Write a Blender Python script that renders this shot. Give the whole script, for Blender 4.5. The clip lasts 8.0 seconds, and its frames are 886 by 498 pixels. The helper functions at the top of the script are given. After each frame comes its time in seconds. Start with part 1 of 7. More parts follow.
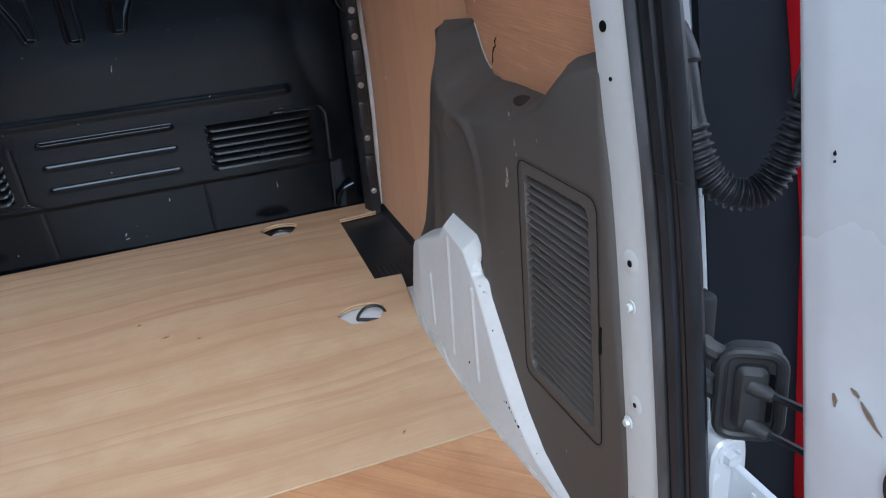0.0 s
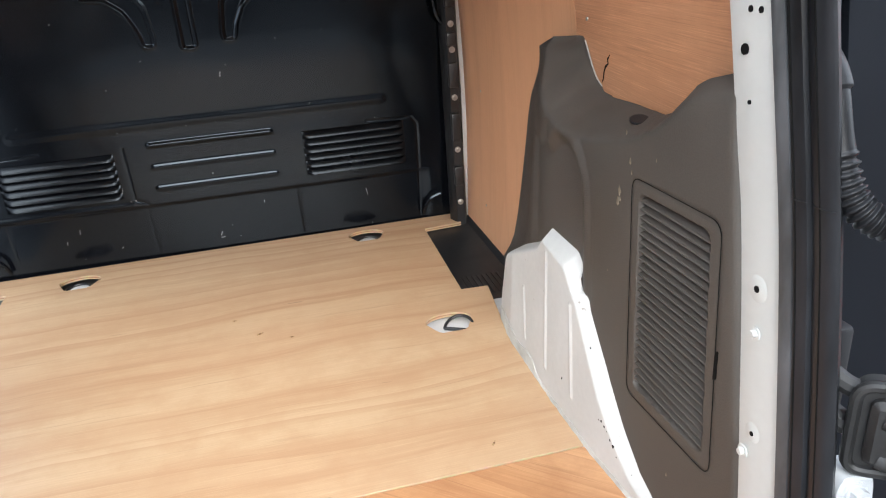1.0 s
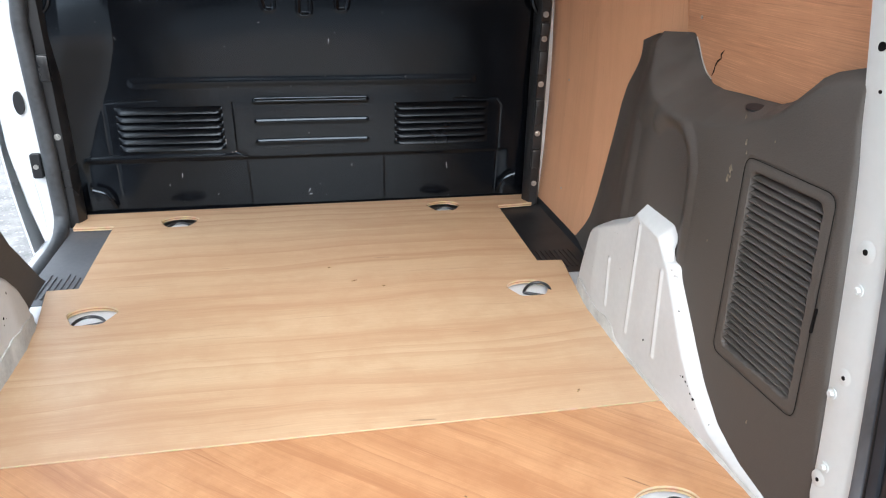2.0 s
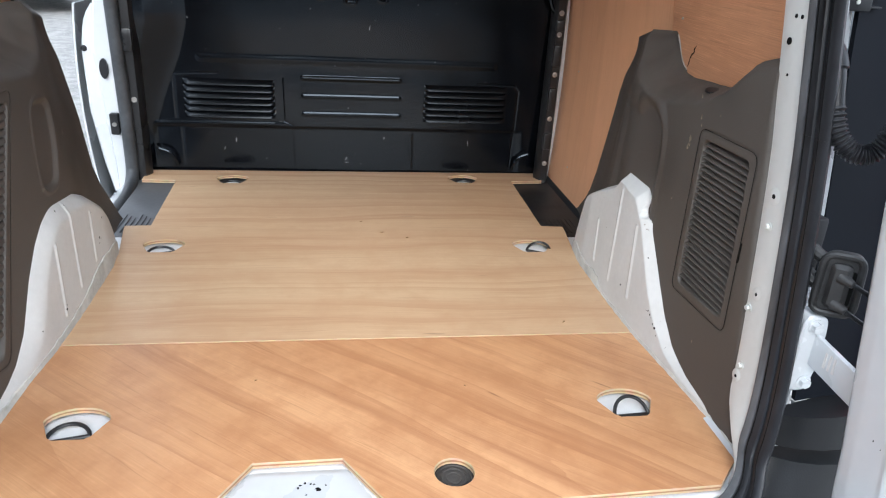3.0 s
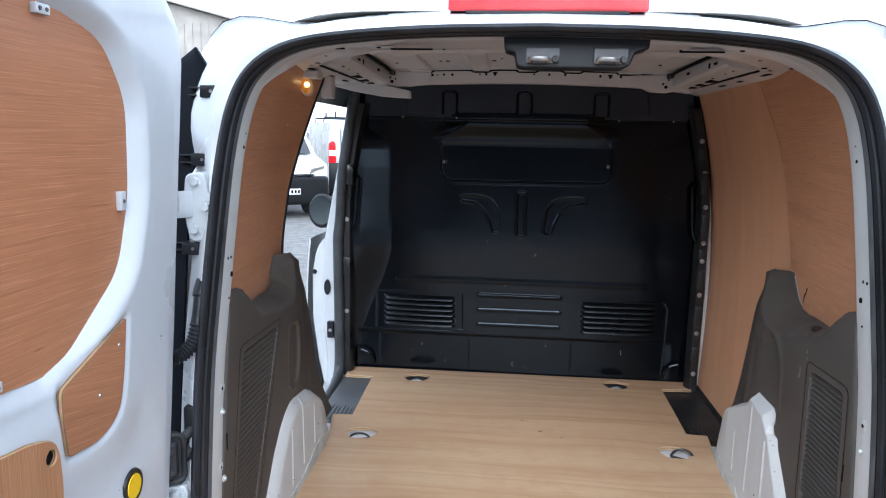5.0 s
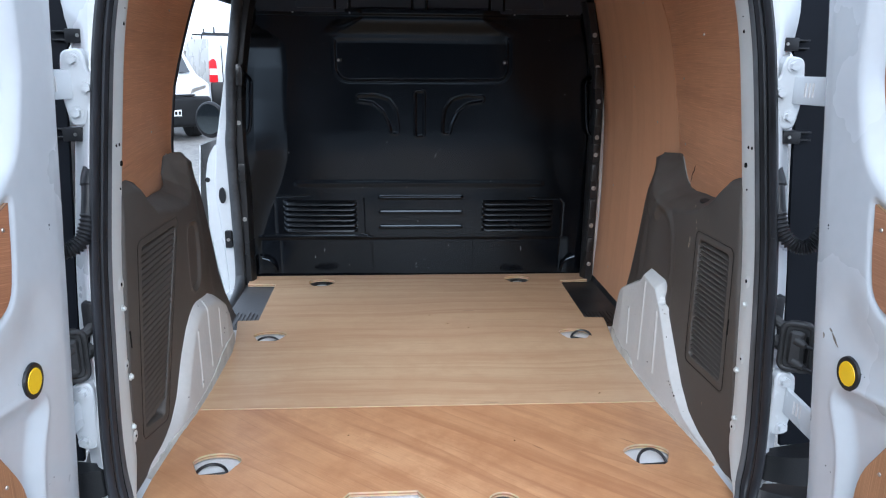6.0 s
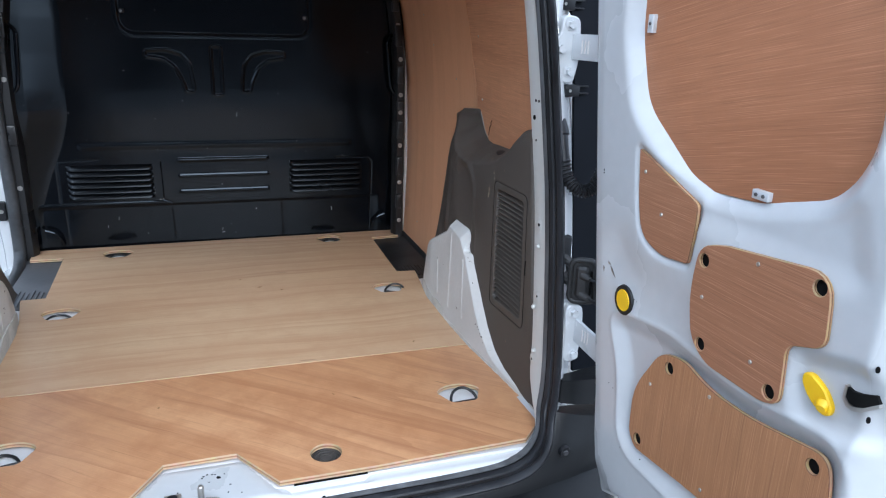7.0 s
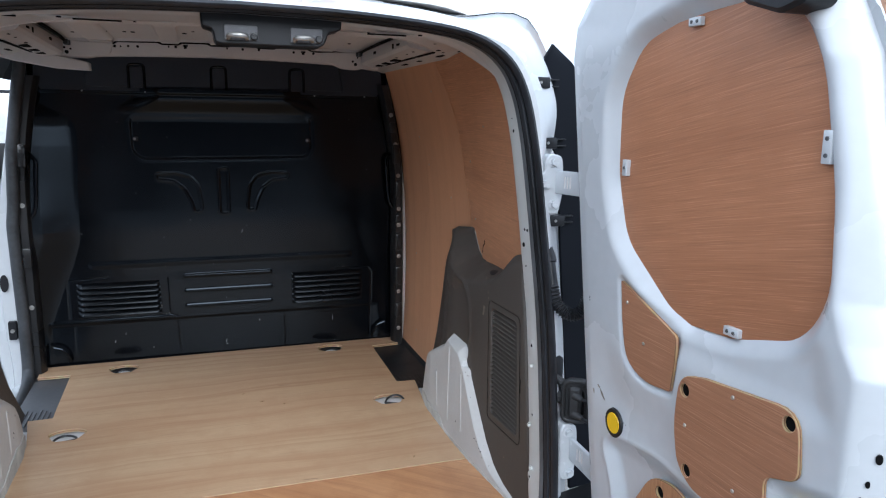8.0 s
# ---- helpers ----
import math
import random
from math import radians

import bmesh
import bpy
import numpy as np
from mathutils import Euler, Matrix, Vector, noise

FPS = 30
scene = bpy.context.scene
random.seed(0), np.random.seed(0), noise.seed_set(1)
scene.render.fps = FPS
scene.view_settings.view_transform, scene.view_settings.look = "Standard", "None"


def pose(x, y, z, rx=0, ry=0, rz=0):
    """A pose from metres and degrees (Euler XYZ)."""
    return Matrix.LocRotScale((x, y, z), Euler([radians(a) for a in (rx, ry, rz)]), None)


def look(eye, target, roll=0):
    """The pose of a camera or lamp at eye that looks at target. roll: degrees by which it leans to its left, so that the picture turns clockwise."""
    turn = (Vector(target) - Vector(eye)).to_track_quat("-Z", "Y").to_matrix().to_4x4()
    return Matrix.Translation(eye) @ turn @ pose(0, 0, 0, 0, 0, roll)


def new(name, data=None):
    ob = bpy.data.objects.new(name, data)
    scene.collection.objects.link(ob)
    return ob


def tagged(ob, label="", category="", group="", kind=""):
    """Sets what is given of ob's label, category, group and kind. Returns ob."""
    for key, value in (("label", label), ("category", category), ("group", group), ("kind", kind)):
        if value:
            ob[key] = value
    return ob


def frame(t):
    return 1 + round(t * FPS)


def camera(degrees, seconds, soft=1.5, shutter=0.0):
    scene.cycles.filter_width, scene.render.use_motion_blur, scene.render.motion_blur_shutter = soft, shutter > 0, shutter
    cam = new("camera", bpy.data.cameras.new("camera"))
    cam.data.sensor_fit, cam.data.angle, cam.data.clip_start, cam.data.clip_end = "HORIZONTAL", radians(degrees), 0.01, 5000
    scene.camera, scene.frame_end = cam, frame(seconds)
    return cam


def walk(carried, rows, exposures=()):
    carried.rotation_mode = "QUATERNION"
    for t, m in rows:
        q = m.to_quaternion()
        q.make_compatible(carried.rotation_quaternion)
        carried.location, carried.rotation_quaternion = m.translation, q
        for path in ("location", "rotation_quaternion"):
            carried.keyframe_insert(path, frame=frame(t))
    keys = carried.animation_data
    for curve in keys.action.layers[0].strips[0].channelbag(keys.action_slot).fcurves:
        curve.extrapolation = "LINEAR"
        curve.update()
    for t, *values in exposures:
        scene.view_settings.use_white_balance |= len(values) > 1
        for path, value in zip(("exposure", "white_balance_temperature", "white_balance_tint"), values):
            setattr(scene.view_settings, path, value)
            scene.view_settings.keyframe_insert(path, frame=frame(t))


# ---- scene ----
cam = camera(64.0, 8.0, soft=1.15)
PATH = [
    (0, (0.247, -0.426, 1.38), (0.816, 1.304, 0.553), -4.9),
    (0.5, (0.215, -0.31, 1.386), (0.8, 1.421, 0.573), -5.1),
    (1, (0.183, -0.418, 1.389), (0.59, 1.376, 0.606), -4.0),
    (1.5, (0.117, -0.472, 1.389), (0.409, 1.35, 0.619), -1.8),
    (2, (-0.019, -0.533, 1.379), (0.342, 1.267, 0.587), 1.2),
    (2.2, (-0.065, -0.569, 1.383), (0.307, 1.221, 0.572), 1.9),
    (3.3, (-0.059, -0.955, 1.399), (0.198, 0.87, 0.622), 4.2),
    (3.5, (-0.07, -1.015, 1.416), (0.129, 0.835, 0.682), 3.8),
    (4, (-0.131, -1.137, 1.484), (-0.104, 0.782, 0.921), 2.5),
    (4.5, (-0.086, -1.199, 1.554), (-0.219, 0.761, 1.18), 1.6),
    (4.7, (-0.053, -1.208, 1.578), (-0.24, 0.759, 1.27), 1.3),
    (5.8, (-0.063, -1.231, 1.513), (-0.054, 0.722, 1.083), 0.6),
    (6, (-0.08, -1.226, 1.485), (0.038, 0.702, 0.968), 0.6),
    (6.5, (-0.11, -1.239, 1.422), (0.308, 0.603, 0.764), 1.6),
    (7, (-0.073, -1.25, 1.472), (0.551, 0.552, 0.866), 2.0),
    (7.5, (-0.075, -1.291, 1.556), (0.643, 0.527, 1.136), 1.3),
    (8, (-0.087, -1.313, 1.574), (0.55, 0.547, 1.209), 0.8),
]
# the clip's own exposure and white balance on the way: seconds, stops, kelvin, tint
EXPOSURES = [(0.0, 1.02, 5400, 10), (0.5, 1.54, 6180, 10), (1.0, 1.75, 6250, 10), (1.5, 1.88, 6400, 10), (2.2, 1.65, 5950, 10), (3.5, 1.33, 6050, 10), (4.0, 1.32, 5950, 10), (4.5, 1.2, 5900, 10), (4.7, 1.02, 5700, 10), (5.8, 1.02, 5550, 10), (6.5, 1.0, 5500, 10), (7.2, 0.88, 5550, 10), (8.0, 0.71, 5650, 10)]
walk(cam, [(t, look(eye, target, roll)) for t, eye, target, roll in PATH], EXPOSURES)

# ---- light ----
SUN_EL, SUN_AZ = 30.0, 183.0
world = bpy.data.worlds.new("overcast_sky")
scene.world = world
world.use_nodes = True
wn, wl = world.node_tree.nodes, world.node_tree.links
wn.clear()
w_out, w_bg = wn.new("ShaderNodeOutputWorld"), wn.new("ShaderNodeBackground")
w_sky = wn.new("ShaderNodeTexSky")
w_sky.sky_type, w_sky.sun_disc = "NISHITA", False
w_sky.sun_elevation, w_sky.sun_rotation = radians(SUN_EL), radians(SUN_AZ)
w_sky.dust_density, w_sky.air_density = 4.0, 1.0
w_mix = wn.new("ShaderNodeMix")
w_mix.data_type = "RGBA"
w_mix.inputs[0].default_value = 0.78
w_mix.inputs[7].default_value = (8.9, 9.7, 10.5, 1)
wl.new(w_sky.outputs[0], w_mix.inputs[6])
wl.new(w_mix.outputs[2], w_bg.inputs[0])
w_bg.inputs[1].default_value = 0.132
wl.new(w_bg.outputs[0], w_out.inputs[0])
sun_data = bpy.data.lights.new("sun", "SUN")
sun_data.energy, sun_data.angle, sun_data.color = 2.05, radians(55), (0.98, 0.99, 0.96)
sun = new("sun", sun_data)
sun.matrix_world = look((0, 0, 0), (-math.sin(radians(SUN_AZ)) * math.cos(radians(SUN_EL)), -math.cos(radians(SUN_AZ)) * math.cos(radians(SUN_EL)), -math.sin(radians(SUN_EL))))

# ---- materials ----


def material(name, colour, rough=0.5, metal=0.0, vary=0.12, scale=6.0, fine=90.0, bump=0.0, stretch=(1, 1, 1), coat=0.0, dark=None, spec=0.5, emit=0.0, specks=0.0, speck_scale=38.0, speck_colour=(0.05, 0.045, 0.04), rough_vary=0.1, tint=(1.0, 1.0, 1.0)):
    """Painted, moulded or bare surface: base colour, large soft stains, fine grain, and a few chips."""
    m = bpy.data.materials.new(name)
    m.use_nodes = True
    n, l = m.node_tree.nodes, m.node_tree.links
    b = n["Principled BSDF"]
    tc, mp = n.new("ShaderNodeTexCoord"), n.new("ShaderNodeMapping")
    mp.inputs["Scale"].default_value = stretch
    l.new(tc.outputs["Object"], mp.inputs[0])
    big, small = n.new("ShaderNodeTexNoise"), n.new("ShaderNodeTexNoise")
    big.inputs["Scale"].default_value, big.inputs["Detail"].default_value = scale, 5
    small.inputs["Scale"].default_value, small.inputs["Detail"].default_value = fine, 3
    l.new(mp.outputs[0], big.inputs[0]), l.new(mp.outputs[0], small.inputs[0])
    add = n.new("ShaderNodeMath")
    add.operation = "MULTIPLY_ADD"
    add.inputs[1].default_value = 0.35
    l.new(small.outputs[0], add.inputs[0]), l.new(big.outputs[0], add.inputs[2])
    ramp = n.new("ShaderNodeMapRange")
    ramp.inputs[1].default_value, ramp.inputs[2].default_value = 0.45, 0.9
    l.new(add.outputs[0], ramp.inputs[0])
    mix = n.new("ShaderNodeMix")
    mix.data_type = "RGBA"
    lo = dark or tuple(c * (1 - vary) for c in colour)
    hi = tuple(min(1, c * (1 + vary)) for c in colour)
    mix.inputs[6].default_value, mix.inputs[7].default_value = (*lo, 1), (*hi, 1)
    l.new(ramp.outputs[0], mix.inputs[0])
    out = mix.outputs[2]
    if specks:
        sp, sr, sm = n.new("ShaderNodeTexNoise"), n.new("ShaderNodeMapRange"), n.new("ShaderNodeMix")
        sp.inputs["Scale"].default_value, sp.inputs["Detail"].default_value = speck_scale, 6
        l.new(tc.outputs["Object"], sp.inputs[0])
        sr.inputs[1].default_value, sr.inputs[2].default_value = 0.76 - specks, 0.79 - specks
        l.new(sp.outputs[0], sr.inputs[0])
        sm.data_type = "RGBA"
        sm.inputs[7].default_value = (*speck_colour, 1)
        l.new(sr.outputs[0], sm.inputs[0]), l.new(out, sm.inputs[6])
        out = sm.outputs[2]
    l.new(out, b.inputs["Base Color"])
    rr = n.new("ShaderNodeMapRange")
    rr.inputs[1].default_value, rr.inputs[2].default_value = 0.3, 0.7
    rr.inputs[3].default_value, rr.inputs[4].default_value = max(0.03, rough - rough_vary), min(1, rough + rough_vary)
    l.new(big.outputs[0], rr.inputs[0]), l.new(rr.outputs[0], b.inputs["Roughness"])
    b.inputs["Metallic"].default_value = metal
    b.inputs["Coat Weight"].default_value = coat
    b.inputs["Specular IOR Level"].default_value = spec
    b.inputs["Specular Tint"].default_value = (*tint, 1)
    if emit:
        b.inputs["Emission Color"].default_value, b.inputs["Emission Strength"].default_value = (*colour, 1), emit
    b.inputs["Coat Roughness"].default_value = 0.12
    if bump:
        bp = n.new("ShaderNodeBump")
        bp.inputs["Strength"].default_value, bp.inputs["Distance"].default_value = bump, 0.002
        l.new(small.outputs[0], bp.inputs["Height"]), l.new(bp.outputs[0], b.inputs["Normal"])
    return m


def plywood(name, light, mid, streak, angle=0.0, axis="x", rough=0.45, knots=True, streaks=0.5, fleck=0.3, warped=0.10, pores=0.45, sharp=(0.47, 0.70), rings=0.0, ring_count=5.0, rule=0.0, mottle=0.25, tilt=0.0):
    """Rotary-cut veneer: long wavy grain along one axis, darker streaks, pale flecks and fine pores."""
    m = bpy.data.materials.new(name)
    m.use_nodes = True
    n, l = m.node_tree.nodes, m.node_tree.links
    b = n["Principled BSDF"]
    tc, mp = n.new("ShaderNodeTexCoord"), n.new("ShaderNodeMapping")
    mp.inputs["Rotation"].default_value = (radians(tilt), 0, radians(angle))
    l.new(tc.outputs["Object"], mp.inputs[0])
    warp, wa = n.new("ShaderNodeTexNoise"), n.new("ShaderNodeVectorMath")
    warp.inputs["Scale"].default_value = 2.2
    l.new(mp.outputs[0], warp.inputs[0])
    wa.operation = "MULTIPLY_ADD"
    wa.inputs[1].default_value = (warped, warped, warped)
    l.new(warp.outputs["Color"], wa.inputs[0]), l.new(mp.outputs[0], wa.inputs[2])
    long_, cross = {"x": ((0.3, 6, 0.5), (1.2, 60, 2)), "y": ((0.5, 0.3, 6), (2, 1.2, 60)), "z": ((0.5, 6, 0.3), (2, 60, 1.2))}[axis]

    def stretched(s, noise_scale, detail):
        mm, t = n.new("ShaderNodeMapping"), n.new("ShaderNodeTexNoise")
        mm.inputs["Scale"].default_value = s
        l.new(wa.outputs[0], mm.inputs[0])
        t.inputs["Scale"].default_value, t.inputs["Detail"].default_value = noise_scale, detail
        l.new(mm.outputs[0], t.inputs[0])
        return t.outputs[0]
    broad, grain, lines, fine = stretched(long_, 1.1, 4), stretched(long_, 3.2, 5), stretched(long_, 11.0, 4), stretched(cross, 3.5, 4)
    r1 = n.new("ShaderNodeValToRGB")
    e = r1.color_ramp.elements
    e[0].position, e[0].color = 0.28, (*mid, 1)
    e[1].position, e[1].color = 0.68, (*light, 1)
    l.new(broad, r1.inputs[0])
    r2 = n.new("ShaderNodeMapRange")
    r2.inputs[1].default_value, r2.inputs[2].default_value, r2.inputs[4].default_value = *sharp, streaks
    lm = n.new("ShaderNodeMapRange")
    lm.inputs[1].default_value, lm.inputs[2].default_value, lm.inputs[3].default_value = 0.35, 0.68, 0.3
    l.new(lines, lm.inputs[0])
    l.new(grain, r2.inputs[0])
    rm = n.new("ShaderNodeMath")
    rm.operation = "MULTIPLY"
    l.new(r2.outputs[0], rm.inputs[0]), l.new(lm.outputs[0], rm.inputs[1])
    m1 = n.new("ShaderNodeMix")
    m1.data_type = "RGBA"
    m1.inputs[7].default_value = (*streak, 1)
    l.new(rm.outputs[0], m1.inputs[0]), l.new(r1.outputs[0], m1.inputs[6])
    r3 = n.new("ShaderNodeMapRange")
    r3.inputs[1].default_value, r3.inputs[2].default_value, r3.inputs[4].default_value = 0.60, 0.75, fleck
    l.new(fine, r3.inputs[0])
    m2 = n.new("ShaderNodeMix")
    m2.data_type = "RGBA"
    m2.inputs[7].default_value = (*[min(1, c * 1.35) for c in light], 1)
    l.new(r3.outputs[0], m2.inputs[0]), l.new(m1.outputs[2], m2.inputs[6])
    r4 = n.new("ShaderNodeMapRange")
    r4.inputs[1].default_value, r4.inputs[2].default_value, r4.inputs[3].default_value, r4.inputs[4].default_value = 0.37, 0.25, 0.0, pores
    l.new(fine, r4.inputs[0])
    m3 = n.new("ShaderNodeMix")
    m3.data_type = "RGBA"
    m3.inputs[7].default_value = (*[c * 0.6 for c in streak], 1)
    l.new(r4.outputs[0], m3.inputs[0]), l.new(m2.outputs[2], m3.inputs[6])
    out = m3.outputs[2]

    def blend(factor, colour, under):
        mm = n.new("ShaderNodeMix")
        mm.data_type = "RGBA"
        mm.inputs[7].default_value = (*colour, 1)
        l.new(factor, mm.inputs[0]), l.new(under, mm.inputs[6])
        return mm.outputs[2]

    def calc(op, a, b2):
        q = n.new("ShaderNodeMath")
        q.operation = op
        for k, v in enumerate((a, b2)):
            if isinstance(v, (int, float)):
                q.inputs[k].default_value = v
            elif v is not None:
                l.new(v, q.inputs[k])
        return q.outputs[0]
    if rings:
        # growth rings cut by the peeling knife: feathered bands, sharp on one side
        contour = stretched(tuple(c * 0.5 for c in long_), 1.0, 2.5)
        saw = calc("POWER", calc("FRACT", calc("MULTIPLY", contour, ring_count * 3.0), None), 2.5)
        mask = n.new("ShaderNodeMapRange")
        mask.inputs[1].default_value, mask.inputs[2].default_value, mask.inputs[4].default_value = 0.42, 0.62, rings
        l.new(stretched(tuple(c * 0.7 for c in long_), 0.9, 2), mask.inputs[0])
        out = blend(calc("MULTIPLY", saw, mask.outputs[0]), streak, out)
    if rule:
        # crisp open-pored lines along the grain, dark and pale
        mm, tt = n.new("ShaderNodeMapping"), n.new("ShaderNodeTexNoise")
        mm.inputs["Scale"].default_value = tuple(850.0 if c > 20 else 9.0 if c < 1.5 else 1.0 for c in cross)
        l.new(mp.outputs[0], mm.inputs[0])
        tt.inputs["Scale"].default_value, tt.inputs["Detail"].default_value = 1.0, 2.5
        l.new(mm.outputs[0], tt.inputs[0])
        thin = tt.outputs[0]
        lo, hi = n.new("ShaderNodeMapRange"), n.new("ShaderNodeMapRange")
        lo.inputs[1].default_value, lo.inputs[2].default_value, lo.inputs[4].default_value = 0.45, 0.32, rule * 0.5
        hi.inputs[1].default_value, hi.inputs[2].default_value, hi.inputs[4].default_value = 0.57, 0.67, rule * 0.6
        l.new(thin, lo.inputs[0]), l.new(thin, hi.inputs[0])
        out = blend(lo.outputs[0], [c * 0.62 for c in streak], out)
        out = blend(hi.outputs[0], [min(1, c * 1.5 + 0.05) for c in light], out)
    # cloudy mottling of handled veneer
    cloud, cr = n.new("ShaderNodeTexNoise"), n.new("ShaderNodeMapRange")
    cloud.inputs["Scale"].default_value, cloud.inputs["Detail"].default_value = 14.0, 7
    cloud.inputs["Roughness"].default_value = 0.65
    l.new(mp.outputs[0], cloud.inputs[0]), l.new(cloud.outputs[0], cr.inputs[0])
    cr.inputs[1].default_value, cr.inputs[2].default_value, cr.inputs[4].default_value = 0.42, 0.68, mottle
    out = blend(cr.outputs[0], [0.55 * a + 0.45 * b3 for a, b3 in zip(mid, streak)], out)
    # small dark flecks and nicks
    fk, fr = stretched(tuple(c * (3.0 if c < 1.5 else 0.7) for c in cross), 2.0, 2), n.new("ShaderNodeMapRange")
    fr.inputs[1].default_value, fr.inputs[2].default_value, fr.inputs[4].default_value = 0.765, 0.80, 0.6
    l.new(fk, fr.inputs[0])
    out = blend(fr.outputs[0], [c * 0.35 for c in streak], out)
    if knots:
        k, kr, km = n.new("ShaderNodeTexVoronoi"), n.new("ShaderNodeMapRange"), n.new("ShaderNodeMix")
        k.inputs["Scale"].default_value = 2.6
        l.new(wa.outputs[0], k.inputs[0])
        kr.inputs[1].default_value, kr.inputs[2].default_value, kr.inputs[3].default_value, kr.inputs[4].default_value = 0.012, 0.045, 0.55, 0.0
        l.new(k.outputs[0], kr.inputs[0])
        km.data_type = "RGBA"
        km.inputs[7].default_value = (*[c * 0.7 for c in streak], 1)
        l.new(kr.outputs[0], km.inputs[0]), l.new(out, km.inputs[6])
        out = km.outputs[2]
    l.new(out, b.inputs["Base Color"])
    b.inputs["Roughness"].default_value = rough
    bp = n.new("ShaderNodeBump")
    bp.inputs["Strength"].default_value, bp.inputs["Distance"].default_value = 0.25, 0.001
    l.new(fine, bp.inputs["Height"]), l.new(bp.outputs[0], b.inputs["Normal"])
    return m


def laminated(name, axis, start, thick, pale, dark):
    """The sawn edge of a sheet: pale outer plies with a darker core, streaked along the cut."""
    m = bpy.data.materials.new(name)
    m.use_nodes = True
    n, l = m.node_tree.nodes, m.node_tree.links
    b = n["Principled BSDF"]
    tc, sep = n.new("ShaderNodeTexCoord"), n.new("ShaderNodeSeparateXYZ")
    l.new(tc.outputs["Object"], sep.inputs[0])
    size = n.new("ShaderNodeMath")
    size.operation = "ABSOLUTE"
    l.new(sep.outputs[axis], size.inputs[0])
    layer, frac, ramp = n.new("ShaderNodeMath"), n.new("ShaderNodeMath"), n.new("ShaderNodeValToRGB")
    layer.operation = "MULTIPLY_ADD"
    layer.inputs[1].default_value, layer.inputs[2].default_value = 1.0 / thick, -start / thick + 4.0
    l.new(size.outputs[0], layer.inputs[0])
    frac.operation = "FRACT"
    l.new(layer.outputs[0], frac.inputs[0])
    ramp.color_ramp.interpolation = "EASE"
    e = ramp.color_ramp.elements
    e[0].position, e[0].color = 0.30, (*pale, 1)
    e[1].position, e[1].color = 0.40, (*dark, 1)
    for p, c in ((0.60, dark), (0.70, pale)):
        k = e.new(p)
        k.color = (*c, 1)
    l.new(frac.outputs[0], ramp.inputs[0])
    noise_t, mix = n.new("ShaderNodeTexNoise"), n.new("ShaderNodeMix")
    noise_t.inputs["Scale"].default_value, noise_t.inputs["Detail"].default_value = 60.0, 5
    l.new(tc.outputs["Object"], noise_t.inputs[0])
    mix.data_type, mix.blend_type = "RGBA", "MULTIPLY"
    mix.inputs[0].default_value = 0.5
    l.new(ramp.outputs[0], mix.inputs[6]), l.new(noise_t.outputs["Color"], mix.inputs[7])
    l.new(mix.outputs[2], b.inputs["Base Color"])
    b.inputs["Roughness"].default_value = 0.6
    return m


PLY_FLOOR = plywood("floor_ply_pale", (0.548, 0.386, 0.236), (0.492, 0.313, 0.183), (0.39, 0.215, 0.112), axis="x", rough=0.42, streaks=0.68, fleck=0.14, warped=0.09, pores=0.35, sharp=(0.49, 0.63), rings=0.72, ring_count=4.6, rule=0.20, mottle=0.5)
PLY_REAR = plywood("floor_ply_tan", (0.555, 0.31, 0.157), (0.445, 0.222, 0.102), (0.27, 0.104, 0.046), angle=40, axis="x", rough=0.38, streaks=0.6, fleck=0.14, warped=0.05, pores=0.4, sharp=(0.51, 0.62), rings=0.6, ring_count=6.5, rule=0.22, mottle=0.65)
PLY_EDGE = laminated("ply_edge", 2, 0.589, 0.0110, (0.62, 0.44, 0.27), (0.36, 0.19, 0.09))
PLY_WALL_V = plywood("wall_ply_upright", (0.69, 0.377, 0.212), (0.62, 0.325, 0.175), (0.48, 0.225, 0.115), axis="z", rough=0.4, streaks=0.4, fleck=0.1, knots=False, warped=0.04, pores=0.25, rings=0.25, rule=0.10)
PLY_WALL_H = plywood("wall_ply_level", (0.63, 0.325, 0.175), (0.54, 0.263, 0.135), (0.34, 0.145, 0.07), axis="y", rough=0.42, streaks=0.5, fleck=0.1, knots=False, warped=0.03, rings=0.2, rule=0.5)
PLY_DOOR = plywood("door_ply_level", (0.385, 0.185, 0.098), (0.33, 0.150, 0.077), (0.22, 0.092, 0.045), axis="y", rough=0.48, streaks=0.18, fleck=0.15, knots=False, warped=0.02, rings=0.08, rule=0.7)
PLY_DOOR_SLANT = plywood("door_ply_slanting", (0.41, 0.180, 0.087), (0.35, 0.147, 0.068), (0.235, 0.09, 0.04), axis="y", rough=0.48, streaks=0.45, fleck=0.15, knots=False, warped=0.06, rings=0.25, rule=0.6, tilt=11.0)
PLY_DOOR_UPPER = plywood("door_ply_reddish", (0.43, 0.185, 0.086), (0.37, 0.15, 0.067), (0.25, 0.093, 0.04), axis="y", rough=0.48, streaks=0.2, fleck=0.2, knots=False, warped=0.02, rings=0.1, rule=0.6)
PLY_DOOR_V = plywood("door_ply_upright", (0.42, 0.205, 0.095), (0.36, 0.165, 0.075), (0.24, 0.10, 0.045), axis="z", rough=0.48, streaks=0.2, fleck=0.15, knots=False, warped=0.02, rings=0.12, rule=0.65)
PLY_PANEL_EDGE = laminated("panel_edge", 0, 0.6580, 0.0060, (0.52, 0.33, 0.17), (0.22, 0.10, 0.045))
WHITE = material("white_paint", (0.515, 0.533, 0.547), 0.28, vary=0.05, scale=2.5, fine=40, coat=0.5, rough_vary=0.05)
